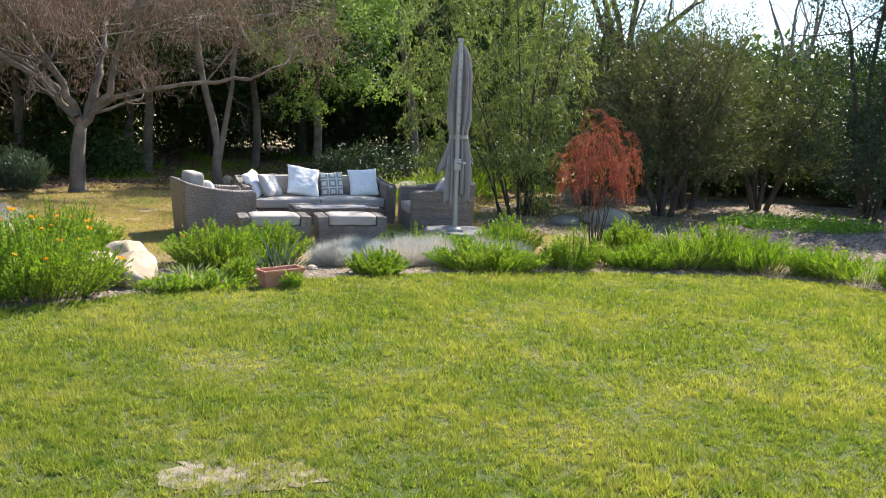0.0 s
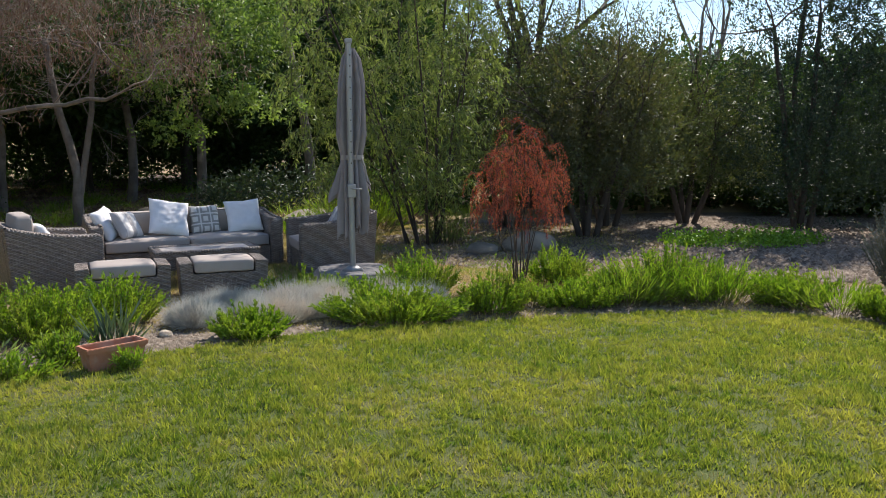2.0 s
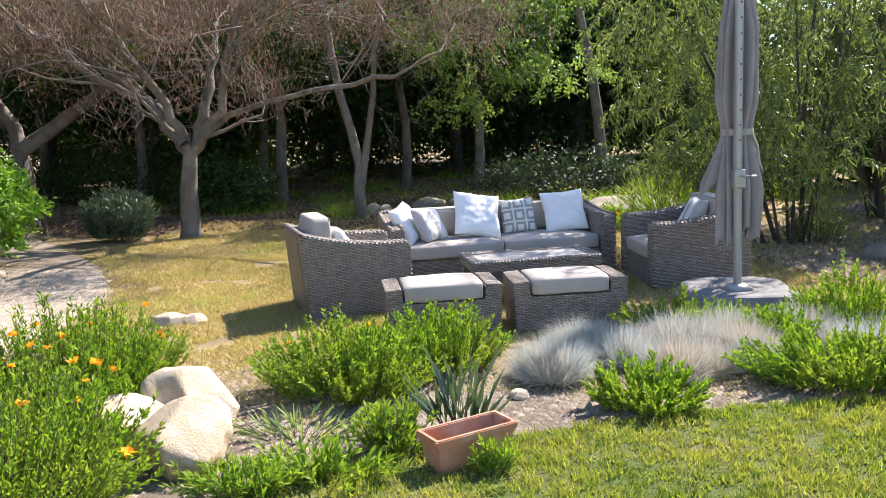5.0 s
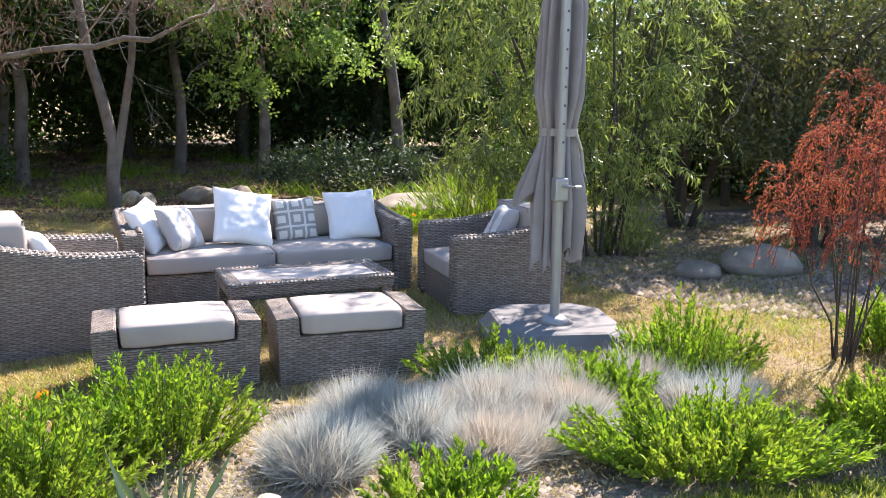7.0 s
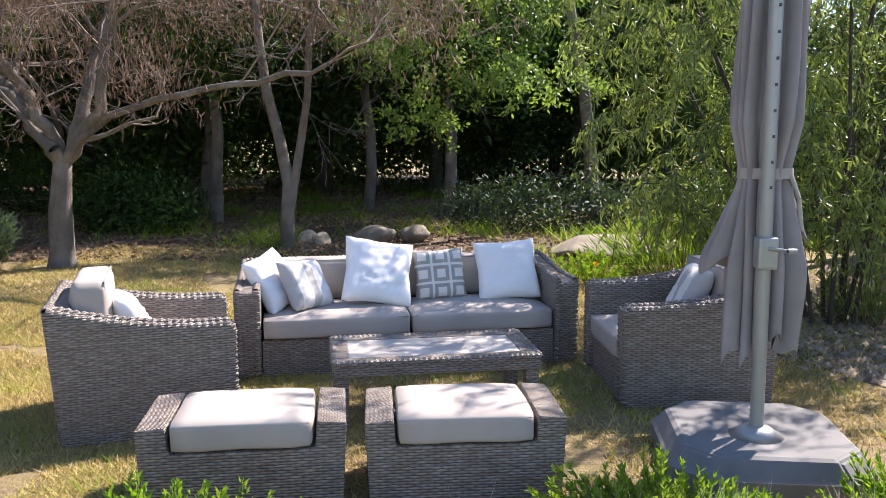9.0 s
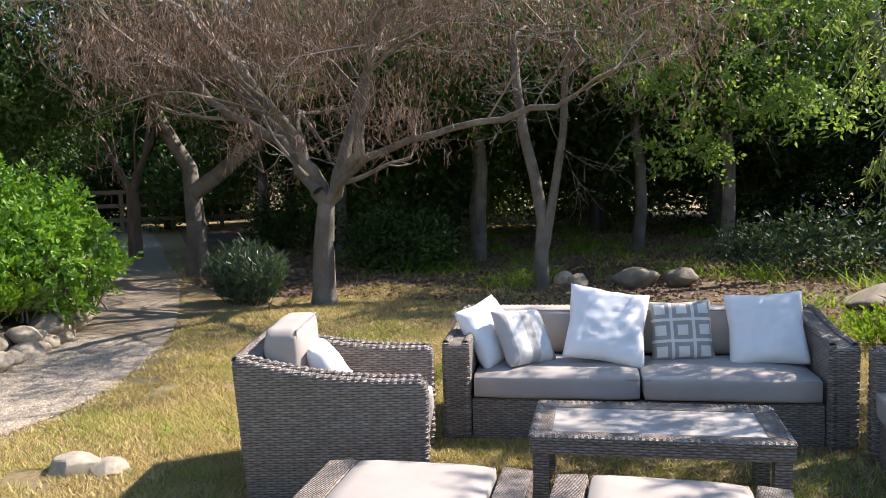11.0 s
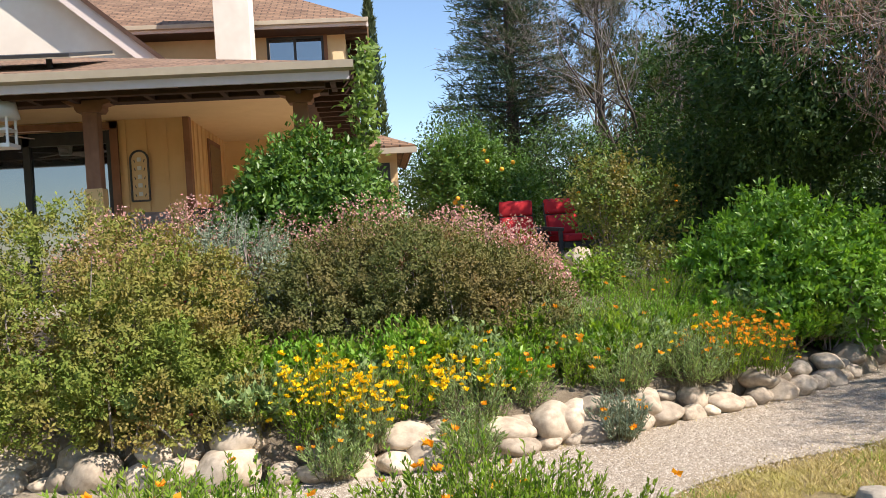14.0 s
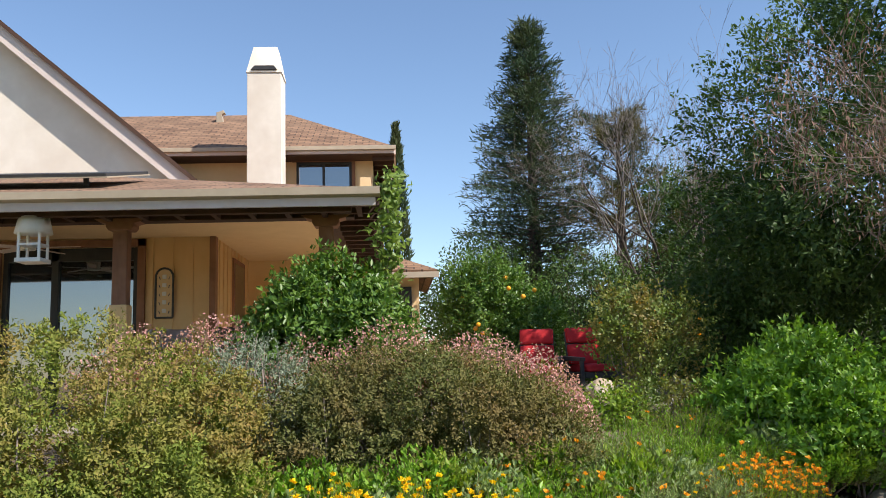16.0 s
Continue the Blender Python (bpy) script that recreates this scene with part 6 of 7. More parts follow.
dense_bush("leafy_shrub", "dark green leafy shrub at the patio edge", [(0, 0, 0.2, 0.45, 0.45, 0.24)], 150, 22, 0.09, 0.06, 0.03, L_SHRUB, (-7.5, 9.7, 0.80), 0.3, ntwig=16)
dense_bush("leafy_shrub", "green leafy shrub at the patio edge", [(0, 0, 0.22, 0.5, 0.6, 0.28)], 200, 22, 0.09, 0.06, 0.03, L_ROSELEAF, (-7.6, 10.4, 0.80), 0.3, ntwig=16)


def citrus():
    t = dense_bush("orange_tree", "round orange tree with ripe oranges by the house corner", lumpy([(0, 0, 1.35, 0.7, 0.75, 0.95), (0.2, 0.7, 1.05, 0.6, 0.7, 0.7), (-0.2, -0.3, 1.6, 0.5, 0.5, 0.7)], 7, 13, 0.42), 1000, 20, 0.07, 0.085, 0.04, L_GLOSSY, (-14.2, 9.2, 1.1), 0.5, ntwig=30, shoot=0.34, shell=0.5)
    m = surf("orange_peel", (0.85, 0.33, 0.02), (0.9, 0.45, 0.03), 6, None, 1, 0.45, 0.2, 90, 0.002)
    for k in range(24):
        d = Vector(rand_dir(1, PR)[0])
        bm = bmesh.new()
        bmesh.ops.create_icosphere(bm, subdivisions=2, radius=0.045, matrix=Matrix.Translation((0.2 + d.x * 0.72, 0.25 + d.y * 0.85, 1.4 + d.z * 0.75)))
        part("orange", bm, m, t, "", True)


citrus()


def vine():
    t = thing("climbing_vine", "bright green vine climbing the porch corner", "vine", "", pose(-7.35, 7.3, 1.1))
    P = []
    last = np.array([0.0, 0, 0])
    segs = []
    vr = np.random.default_rng(31)
    for k in range(26):
        q = np.array([vr.normal(0, 0.04), vr.normal(0.004 * k, 0.04), 0.10 * (k + 1)])
        segs.append((last, q, 0.012, 0.010))
        P.append(q + PR.normal(0, 1, (60, 3)) * [0.07, 0.075, 0.07])
        last = q
    v, f = leaves(np.concatenate(P), rand_dir(26 * 60, PR, -0.2), 0.085, 0.055, PR)
    child("foliage", raw_mesh("foliage", v, f, L_OAK), t)
    child("stemwork", raw_mesh("stemwork", *tubes(segs, 5), M_TWIG), t)


vine()


def flower_plant(x, y, z, r, h, n, leafmat_, petal, nfl, label):
    stem_shrub(x, y, r, r, h, n, 0.045, 0.010, leafmat_, label, z, 22, "flower_plant", "flowers along the edging", petal, nfl, 0.8)


for x, y, z, r, h, n, lm, pm, nf, lab in (
    (-4.35, 6.95, 0.30, 0.34, 0.62, 190, L_SHRUB, L_YELLOW, 150, "bushy plant covered in yellow daisy flowers"),
    (-4.25, 7.25, 0.25, 0.24, 0.50, 100, L_POPPYLEAF, L_YELLOW, 80, "bushy plant covered in yellow daisy flowers"),
    (-4.55, 7.55, 0.35, 0.30, 0.55, 120, L_SHRUB, L_YELLOW, 70, "bushy plant with yellow and orange flowers"),
    (-4.55, 8.05, 0.28, 0.34, 0.58, 150, L_POPPYLEAF, L_YELLOW, 70, "feathery plant with yellow-orange flowers"),
    (-4.75, 8.45, 0.35, 0.26, 0.42, 90, L_POPPYLEAF, L_ORANGE, 22, "feathery grey-green poppy plant with orange flowers"),
    (-5.1, 8.9, 0.40, 0.34, 0.46, 110, L_SHRUB, L_ORANGE, 18, "green plant with orange poppies"),
    (-5.3, 10.25, 0.36, 0.30, 0.55, 140, L_SHRUB, L_ORANGE, 90, "plant with many small orange flowers on the stones"),
    (-5.5, 10.75, 0.32, 0.28, 0.50, 110, L_SHRUB, L_ORANGE, 80, "plant with many small orange flowers on the stones"),
    (-5.35, 9.7, 0.45, 0.36, 0.42, 120, L_POPPYLEAF, L_YELLOW, 4, "feathery grey-green plant behind the stones"),
    (-5.5, 9.3, 0.50, 0.40, 0.45, 120, L_GREEN, L_ORANGE, 4, "fresh green leafy plant on the bank"),
    (-6.0, 9.9, 0.60, 0.50, 0.50, 150, L_GREEN, L_ORANGE, 3, "fresh green leafy plant on the bank"),
    (-6.6, 10.2, 0.75, 0.45, 0.55, 150, L_SHRUB, L_ORANGE, 2, "dark green plant on the bank"),
    (-4.35, 9.15, 0.02, 0.24, 0.36, 110, L_SILVER, L_ORANGE, 8, "grey-green poppy plant growing from the gravel"),
    (-3.95, 7.95, 0.05, 0.24, 0.36, 100, L_POPPYLEAF, L_ORANGE, 5, "grey-green poppy plant growing at the stones"),
    (-3.85, 7.05, 0.05, 0.22, 0.36, 90, L_POPPYLEAF, L_ORANGE, 8, "poppy plant hanging over the stones"),
    (-5.0, 7.0, 0.45, 0.45, 0.5, 130, L_SHRUB, L_YELLOW, 12, "leafy green plant with yellow flowers under the big bush"),
    (-5.1, 7.9, 0.45, 0.45, 0.5, 130, L_GREEN, L_YELLOW, 12, "leafy green plant with yellow flowers under the big bush"),
    (-5.2, 8.5, 0.45, 0.40, 0.5, 120, L_GREEN, L_ORANGE, 8, "leafy green plant with orange flowers on the bank"),
    (-4.5, 6.4, 0.30, 0.35, 0.5, 120, L_BUSH2, L_ORANGE, 2, "reddish green plant over the stones"),
    (-5.55, 9.0, 0.50, 0.40, 0.68, 170, L_POPPYLEAF, L_ORANGE, 5, "tall fresh green leafy plant on the bank"),
    (-5.7, 9.5, 0.50, 0.40, 0.62, 170, L_SHRUB, L_ORANGE, 3, "tall fresh green leafy plant on the bank"),
    (-6.3, 9.5, 0.60, 0.40, 0.60, 150, L_GREEN, L_ORANGE, 3, "tall fresh green leafy plant on the bank"),
    (-5.0, 9.3, 0.36, 0.32, 0.50, 150, L_POPPYLEAF, L_ORANGE, 3, "feathery green plant behind the stones"),
    (-5.15, 9.95, 0.36, 0.30, 0.46, 140, L_POPPYLEAF, L_YELLOW, 3, "feathery green plant behind the stones"),
    (-6.1, 10.6, 0.45, 0.40, 0.5, 120, L_GREEN, L_ORANGE, 2, "fresh green leafy plant on the bank"),
    (-4.9, 6.15, 0.35, 0.35, 0.5, 100, L_SHRUB, L_ORANGE, 2, "bright green young shrub between the bushes"),
):
    x, z = (x + 0.22, z - 0.08) if z > 0.2 else (x, z)
    flower_plant(x, y, z, r, h, n, lm, pm, nf, lab)


_gc = random.Random(9)
for i in range(28):
    y = 5.3 + i * 0.25
    wx = next(a for a, b in WALL_LINE if b >= y)
    d = _gc.uniform(0.25, 1.0)
    stem_shrub(wx - d - 0.1, y, 0.40, 0.40, _gc.uniform(0.28, 0.5), 130, 0.06, 0.03, (L_GREEN, L_SHRUB, L_POPPYLEAF)[i % 3], "low green leafy plant behind the stone edging", bank_height(d) - 0.03, 20, "ground_plant", "low plants behind the edging")


def conifer():
    t = thing("conifer", "tall blue-green conifer behind the patio", "tree", "", pose(-24.0, 11.9, 0.9))
    rng = np.random.default_rng(55)
    H = 11.8
    segs = [(np.array([0, 0, -0.1]), np.array([0, 0, H]), 0.28, 0.03)]
    P, D = [], []
    for k in range(300):
        z = 0.8 + (H - 0.9) * (k / 300) ** 0.9
        a = k * 2.4 + rng.normal(0, 0.3)
        ln = (0.25 + 3.3 * (1 - z / H) ** 0.8) * rng.uniform(0.6, 1.15)
        d = np.array([math.cos(a), math.sin(a), 0.25 - 0.35 * (1 - z / H)])
        e = np.array([0, 0, z]) + d * ln
        segs.append((np.array([0, 0, z]), e, 0.03, 0.008))
        m = int(150 * (0.35 + ln / 2.5))
        s = rng.uniform(0.15, 1.0, (m, 1))
        P.append(np.array([0, 0, z]) + d * ln * s + rng.normal(0, 0.10, (m, 3)) - [0, 0, 0.08])
        D.append(d + rng.normal(0, 0.6, (m, 3)) + [0, 0, 0.35])
    v, f = leaves(np.concatenate(P), np.concatenate(D), 0.22, 0.035, rng)
    trunk_mesh(segs, M_DBARK, t, 6)
    child("crown", raw_mesh("crown", v, f, L_CONIFER), t)
    return t


conifer()


def pine(x, y, h, seed, label):
    t = thing("pine_tree", label, "tree", "", pose(x, y, 0.9))
    rng = np.random.default_rng(seed)
    segs = [(np.array([0, 0, -0.1]), np.array([0.1, 0, h]), 0.2, 0.04)]
    P, D = [], []
    for k in range(70):
        z = h * rng.uniform(0.25, 1.0)
        a = rng.uniform(0, 6.28)
        ln = rng.uniform(0.8, 2.2) * (1.1 - 0.6 * z / h)
        e = np.array([math.cos(a) * ln, math.sin(a) * ln, z + 0.5 * ln])
        segs.append((np.array([0, 0, z]), e, 0.035, 0.012))
        for s in (0.6, 0.8, 1.0):
            c = np.array([0, 0, z]) + (e - [0, 0, z]) * s + rng.normal(0, 0.1, 3)
            d = rand_dir(60, rng, 0.5)
            P.append(c + d * 0.05)
            D.append(d)
    v, f = leaves(np.concatenate(P), np.concatenate(D), 0.26, 0.02, rng)
    trunk_mesh(segs, M_DBARK, t, 5)
    child("crown", raw_mesh("crown", v, f, L_PINE), t)


pine(-21.5, 14.0, 7.5, 56, "yellow-green pine behind the leafless tree")
pine(-20.0, 16.5, 5.5, 57, "small pine behind the patio")
for x, y, h, r in ((-16.5, 11.6, 2.9, 1.4), (-16.5, 14.2, 3.2, 1.5), (-15.0, 16.6, 3.2, 1.6), (-19.0, 9.6, 3.6, 1.3), (-14.0, 13.4, 2.2, 1.1), (-12.2, 13.2, 1.9, 0.9), (-20.5, 8.9, 2.7, 1.3)):
    dense_bush("hedge_bush", "dark green hedge behind the patio", [(0, 0, h * 0.5, r, r, h * 0.52)], 340, 22, 0.17, 0.10, 0.045, L_DARK, (x, y, 0.95), 0.3, ntwig=14, twig=M_DBARK)


def cypress():
    t = thing("cypress", "narrow dark cypress behind the house", "tree", "", pose(-24.0, 7.55, 0.9))
    rng = np.random.default_rng(58)
    n = 5200
    z = rng.uniform(0.2, 8.3, n)
    a = rng.uniform(0, 6.28, n)
    r = 0.42 * np.clip(1 - (z / 8.4) ** 3, 0.06, 1) * rng.uniform(0.6, 1.05, n)
    P = np.stack([r * np.cos(a), r * np.sin(a), z], 1)
    D = np.stack([np.cos(a) * 0.4, np.sin(a) * 0.4, np.ones(n)], 1) + rng.normal(0, 0.2, (n, 3))
    v, f = leaves(P, D, 0.22, 0.05, rng)
    trunk_mesh([(np.array([0, 0, -0.1]), np.array([0, 0, 7.5]), 0.1, 0.03)], M_DBARK, t, 6)
    child("crown", raw_mesh("crown", v, f, L_CONIFER), t)


cypress()

# ---------- house ----------
M_STUCCO = surf("cream_stucco", (0.72, 0.66, 0.57), (0.66, 0.60, 0.51), 3, (0.62, 0.55, 0.46), 0.8, 0.92, 0.4, 70, 0.006)
# both tans are brightened to make up for weak bounce light under the porch
M_TAN = surf("tan_painted_siding", (0.72, 0.47, 0.22), (0.67, 0.43, 0.195), 5, (0.75, 0.52, 0.255), 1.0, 0.8, 0.25, 40, 0.004, stretch=(1, 1, 0.15))
M_TANSTUCCO = surf("tan_stucco", (0.74, 0.53, 0.29), (0.69, 0.485, 0.26), 4, None, 1, 0.92, 0.35, 70, 0.006)
M_BROWN = surf("brown_stained_timber", (0.27, 0.128, 0.07), (0.19, 0.09, 0.05), 8, (0.30, 0.155, 0.09), 2, 0.75, 0.3, 40, 0.004, stretch=(1, 1, 0.2))
M_DARKBROWN = surf("dark_brown_rafter", (0.085, 0.045, 0.03), (0.06, 0.033, 0.022), 8, None, 1, 0.8, 0.3, 40, 0.004)
M_GUTTER = surf("cream_gutter", (0.42, 0.345, 0.25), (0.36, 0.295, 0.21), 4, None, 1, 0.5, 0.08, 40, 0.002, spec=0.4)
M_RAKE = surf("pinkish_white_trim", (0.62, 0.53, 0.48), (0.56, 0.47, 0.42), 5, None, 1, 0.7, 0.15, 40, 0.003)
M_GLASS = glassmat("dark_window_glass")
M_BLACK = surf("black_frame", (0.03, 0.03, 0.032), (0.045, 0.045, 0.045), 8, None, 1, 0.5, 0.05, 40, 0.001)
# patio stone is paler so that it throws more light into the porch
M_PATIO = surf("patio_stone", (0.50, 0.44, 0.36), (0.42, 0.37, 0.30), 4, None, 1, 0.9, 0.4, 30, 0.006)
M_REDCLOTH = surf("red_cushion_fabric", (0.55, 0.03, 0.035), (0.47, 0.025, 0.03), 6, (0.60, 0.045, 0.05), 1.6, 0.85, 0.2, 200, 0.002, spec=0.2)
M_WHITEPAINT = surf("white_paint", (0.78, 0.76, 0.72), (0.70, 0.68, 0.63), 6, None, 1, 0.6, 0.1, 50, 0.002)
M_FENCE = surf("weathered_fence_wood", (0.33, 0.24, 0.16), (0.24, 0.175, 0.12), 8, None, 1, 0.9, 0.3, 40, 0.004)


def shinglemat(name):
    m, n, l, p = _nodes(name)
    co = n.new("ShaderNodeTexCoord").outputs["UV"]
    b = n.new("ShaderNodeTexBrick")
    b.inputs["Scale"].default_value = 1.0
    b.inputs["Brick Width"].default_value, b.inputs["Row Height"].default_value = 0.30, 0.145
    # the wide dark mortar paints the shadow lines under the shingle rows
    b.inputs["Mortar Size"].default_value, b.inputs["Mortar Smooth"].default_value = 0.016, 0.25
    b.inputs["Color1"].default_value, b.inputs["Color2"].default_value, b.inputs["Mortar"].default_value = (0.27, 0.155, 0.09, 1), (0.14, 0.078, 0.045, 1), (0.03, 0.018, 0.012, 1)
    l.new(co, b.inputs["Vector"])
    col = _mix(n, l, _ramp(n, l, _noise(n, l, 1.3, co, 5), 0.35, 0.7), b.outputs["Color"], (0.30, 0.19, 0.115))
    l.new(_mix(n, l, 0.45, b.outputs["Color"], col), p.inputs["Base Color"])
    p.inputs["Roughness"].default_value = 0.95
    k = n.new("ShaderNodeBump")
    k.inputs["Strength"].default_value, k.inputs["Distance"].default_value = 0.9, 0.015
    l.new(b.outputs["Fac"], k.inputs["Height"])
    k.invert = True
    l.new(k.outputs[0], p.inputs["Normal"])
    return m


M_SHINGLE = shinglemat("brown_shingles")


def roof_plane(name, corners, parent, thick=0.06, label=""):
    """A shingled slope; UV in metres along the eave and up the slope."""
    bm = bmesh.new()
    uv = bm.loops.layers.uv.new("UVMap")
    c = [Vector(q) for q in corners]
    nrm = (c[1] - c[0]).cross(c[2] - c[1]).normalized()
    if nrm.z < 0:
        c = c[::-1]
        nrm = -nrm
    top = [bm.verts.new(q) for q in c]
    bot = [bm.verts.new(q - nrm * thick) for q in c]
    n = len(c)
    bm.faces.new(top)
    bm.faces.new(bot[::-1])
    for i in range(n):
        bm.faces.new((top[i], bot[i], bot[(i + 1) % n], top[(i + 1) % n]))
    e = Vector((0, 0, 1)).cross(nrm)
    e = e.normalized() if e.length > 1e-5 else Vector((1, 0, 0))
    s = nrm.cross(e)
    for f in bm.faces:
        for lp in f.loops:
            lp[uv].uv = (lp.vert.co.dot(e), lp.vert.co.dot(s))
    bmesh.ops.recalc_face_normals(bm, faces=bm.faces[:])
    return part(name, bm, M_SHINGLE, parent, label)


solid("patio", box(-16.0, -7.9, -6.0, 12.6, 0.9, 1.1, 0.02), M_PATIO, "raised stone patio beside the house", "patio", kind="structure")

house = thing("house", "two-storey house with tan siding, cream stucco gable and brown shingle roofs", "house")
FLOOR = 1.1


def wall_box(name, x0, x1, y0, y1, z0, z1, mat, label=""):
    return part(name, box(x0, x1, y0, y1, z0, z1), mat, house, label)


# porch wall with opening for the sliding door
wall_box("wall", -10.85, -10.6, -6.0, 1.71, FLOOR, 3.78, M_TAN)
wall_box("wall", -10.85, -10.6, 3.66, 4.75, FLOOR, 3.78, M_TAN)
wall_box("wall", -10.85, -10.6, 1.71, 3.66, 3.47, 3.78, M_TAN)
for y in list(np.arange(3.86, 4.76, 0.29)) + list(np.arange(-5.8, 1.6, 0.3)):
    part("batten", box(-10.6, -10.575, y - 0.022, y + 0.022, FLOOR, 3.62), M_TAN, house)
for k in range(8):
    part("batten", box(-10.6, -10.575, 1.75 + k * 0.26, 1.79 + k * 0.26, 3.58, 3.76), M_TAN, house)
part("corner_board", box(-10.72, -10.56, 4.70, 4.79, FLOOR, 3.76, 0.006), M_BROWN, house)
door = part("sliding_door", box(-10.74, -10.66, 1.72, 3.65, FLOOR, FLOOR + 0.05), M_BLACK, house, "dark sliding glass door")
for y0, y1 in ((1.71, 1.78), (2.40, 2.50), (3.58, 3.66)):
    part("door_frame", box(-10.74, -10.64, y0, y1, FLOOR + 0.05, 3.47, 0.004), M_BLACK, door)
part("door_frame", box(-10.74, -10.64, 1.78, 3.58, 3.28, 3.47, 0.004), M_BLACK, door)
part("pane", box(-10.70, -10.69, 1.78, 2.40, FLOOR + 0.05, 3.28), M_GLASS, door)
part("pane", box(-10.71, -10.70, 2.50, 3.58, FLOOR + 0.05, 3.28), M_GLASS, door)
for y0, y1, z0, z1 in ((1.60, 1.71, FLOOR, 3.58), (3.66, 3.77, FLOOR, 3.58), (1.60, 3.77, 3.47, 3.58)):
    part("door_trim", box(-10.605, -10.55, y0, y1, z0, z1, 0.005), M_BROWN, house)
# room behind the glass
wall_box("inner_wall", -14.6, -14.5, -3.0, 4.6, FLOOR, 3.7, M_TANSTUCCO)
# recess beside the door
wall_box("wall", -13.6, -10.85, 4.55, 4.75, FLOOR, 3.78, M_TAN)
wall_box("wall", -13.8, -13.6, 4.55, 7.0, FLOOR, 3.78, M_TAN)
for x in np.arange(-13.4, -10.9, 0.3):
    part("batten", box(x - 0.02, x + 0.02, 4.75, 4.772, FLOOR, 3.7), M_TAN, house)
w = part("window", box(-12.9, -11.9, 4.755, 4.80, 2.05, 3.45, 0.005), M_BROWN, house)
part("pane", box(-12.82, -11.98, 4.80, 4.805, 2.13, 3.37), M_GLASS, w)
wall_box("wall", -23.0, -13.8, 6.8, 7.0, FLOOR, 5.2, M_TANSTUCCO)

# porch ceiling, beam, posts
part("eave_beam", box(-7.56, -7.46, -6.0, 6.95, 3.355, 3.50, 0.008), M_DARKBROWN, house)
part("porch_soffit", box(-8.30, -7.25, -6.0, 7.15, 3.505, 3.53), M_DARKBROWN, house, "dark brown eave boards")
part("porch_ceiling", box(-13.6, -8.30, -6.0, 6.95, 3.60, 3.66), M_TANSTUCCO, house, "tan boarded porch ceiling")
part("beam", box(-8.3, -8.1, -6.0, 6.95, 3.40, 3.60, 0.01), M_DARKBROWN, house)
part("beam", box(-13.6, -8.3, 6.55, 6.72, 3.44, 3.60, 0.01), M_DARKBROWN, house)


def porch_post(y):
    p = part("porch_post", box(-8.285, -8.115, y - 0.085, y + 0.085, FLOOR, 3.30, 0.012), M_BROWN, house, "square brown timber post")
    part("capital", prism([(y - 0.13, 3.30), (y + 0.13, 3.30), (y + 0.16, 3.34), (y + 0.16, 3.38), (y + 0.24, 3.40), (y + 0.30, 3.44), (y - 0.30, 3.44), (y - 0.24, 3.40), (y - 0.16, 3.38), (y - 0.16, 3.34)], -8.31, -8.09, "x", 0.006), M_BROWN, p)
    if y == 4.2:
        part("post_base", box(-8.30, -8.10, y - 0.10, y + 0.10, FLOOR, FLOOR + 1.32, 0.008), M_TAN, p)


for y in (-1.0, 4.2, 6.61):
    porch_post(y)

# lower hip roof over the porch
EZ, EX, EY, RX, RZ = 3.56, -7.2, 7.23, -11.4, 4.72
roof_plane("lower_roof", [(EX, -8, EZ), (EX, EY, EZ), (RX, EY + (RX - EX), RZ), (RX, -8, RZ)], house)
roof_plane("lower_roof", [(EX, EY, EZ), (-20.0, EY, EZ), (-20.0, EY - 4.2, RZ), (RX, EY + (RX - EX), RZ)], house)
part("fascia", box(EX - 0.04, EX, -8, EY, EZ - 0.19, EZ - 0.06), M_RAKE, house)
part("gutter", prism([(EX, EZ - 0.10), (EX + 0.09, EZ - 0.08), (EX + 0.10, EZ), (EX + 0.085, EZ), (EX + 0.08, EZ - 0.07), (EX + 0.0, EZ - 0.085)], -8, EY + 0.05, "y"), M_GUTTER, house, "cream metal gutter")
part("fascia", box(-20, EX, EY, EY + 0.04, EZ - 0.19, EZ - 0.06), M_DARKBROWN, house)
for i in range(14):
    x = EX - 0.25 - i * 0.42
    part("rafter", box(x - 0.03, x + 0.03, 6.72, EY, 3.40, 3.52, 0.004), M_DARKBROWN, house)
for i in range(30):
    y = EY - 0.2 - i * 0.42
    part("rafter", box(-8.1, EX - 0.05, y - 0.03, y + 0.03, 3.40, 3.50, 0.004), M_DARKBROWN, house)
# solar panel on the lower roof
sp = thing("solar_panel", "dark solar panel on a frame above the porch roof", "solar panel", "", Matrix.Translation((-8.05, 0, 3.835)) @ pose(0, 0, 0, 0, 14.0, 0))
part("panel", box(-1.7, 0, -4.0, 4.05, 0.10, 0.14, 0.004), M_BLACK, sp)
part("frame", box(-1.72, 0.02, -4.02, 4.07, 0.085, 0.10), M_GUTTER, sp)
for y in (-3.0, -0.5, 1.8, 3.7):
    part("bracket", box(-0.3, -0.24, y, y + 0.05, -0.02, 0.086), M_BLACK, sp)

# cream gable
GX = -11.5
slope = (7.34 - 4.73) / (4.16 - 1.09)
def gz(y):
    return 4.73 + (4.16 - y) * slope
bm = prism([(4.05, 4.5), (4.05, gz(4.05) - 0.16), (-1.2, gz(-1.2) - 0.16), (-6.4, gz(4.05) - 0.16), (-6.4, 4.5)], GX - 0.2, GX, "x")
part("gable_wall", bm, M_STUCCO, house, "cream stucco gable wall")
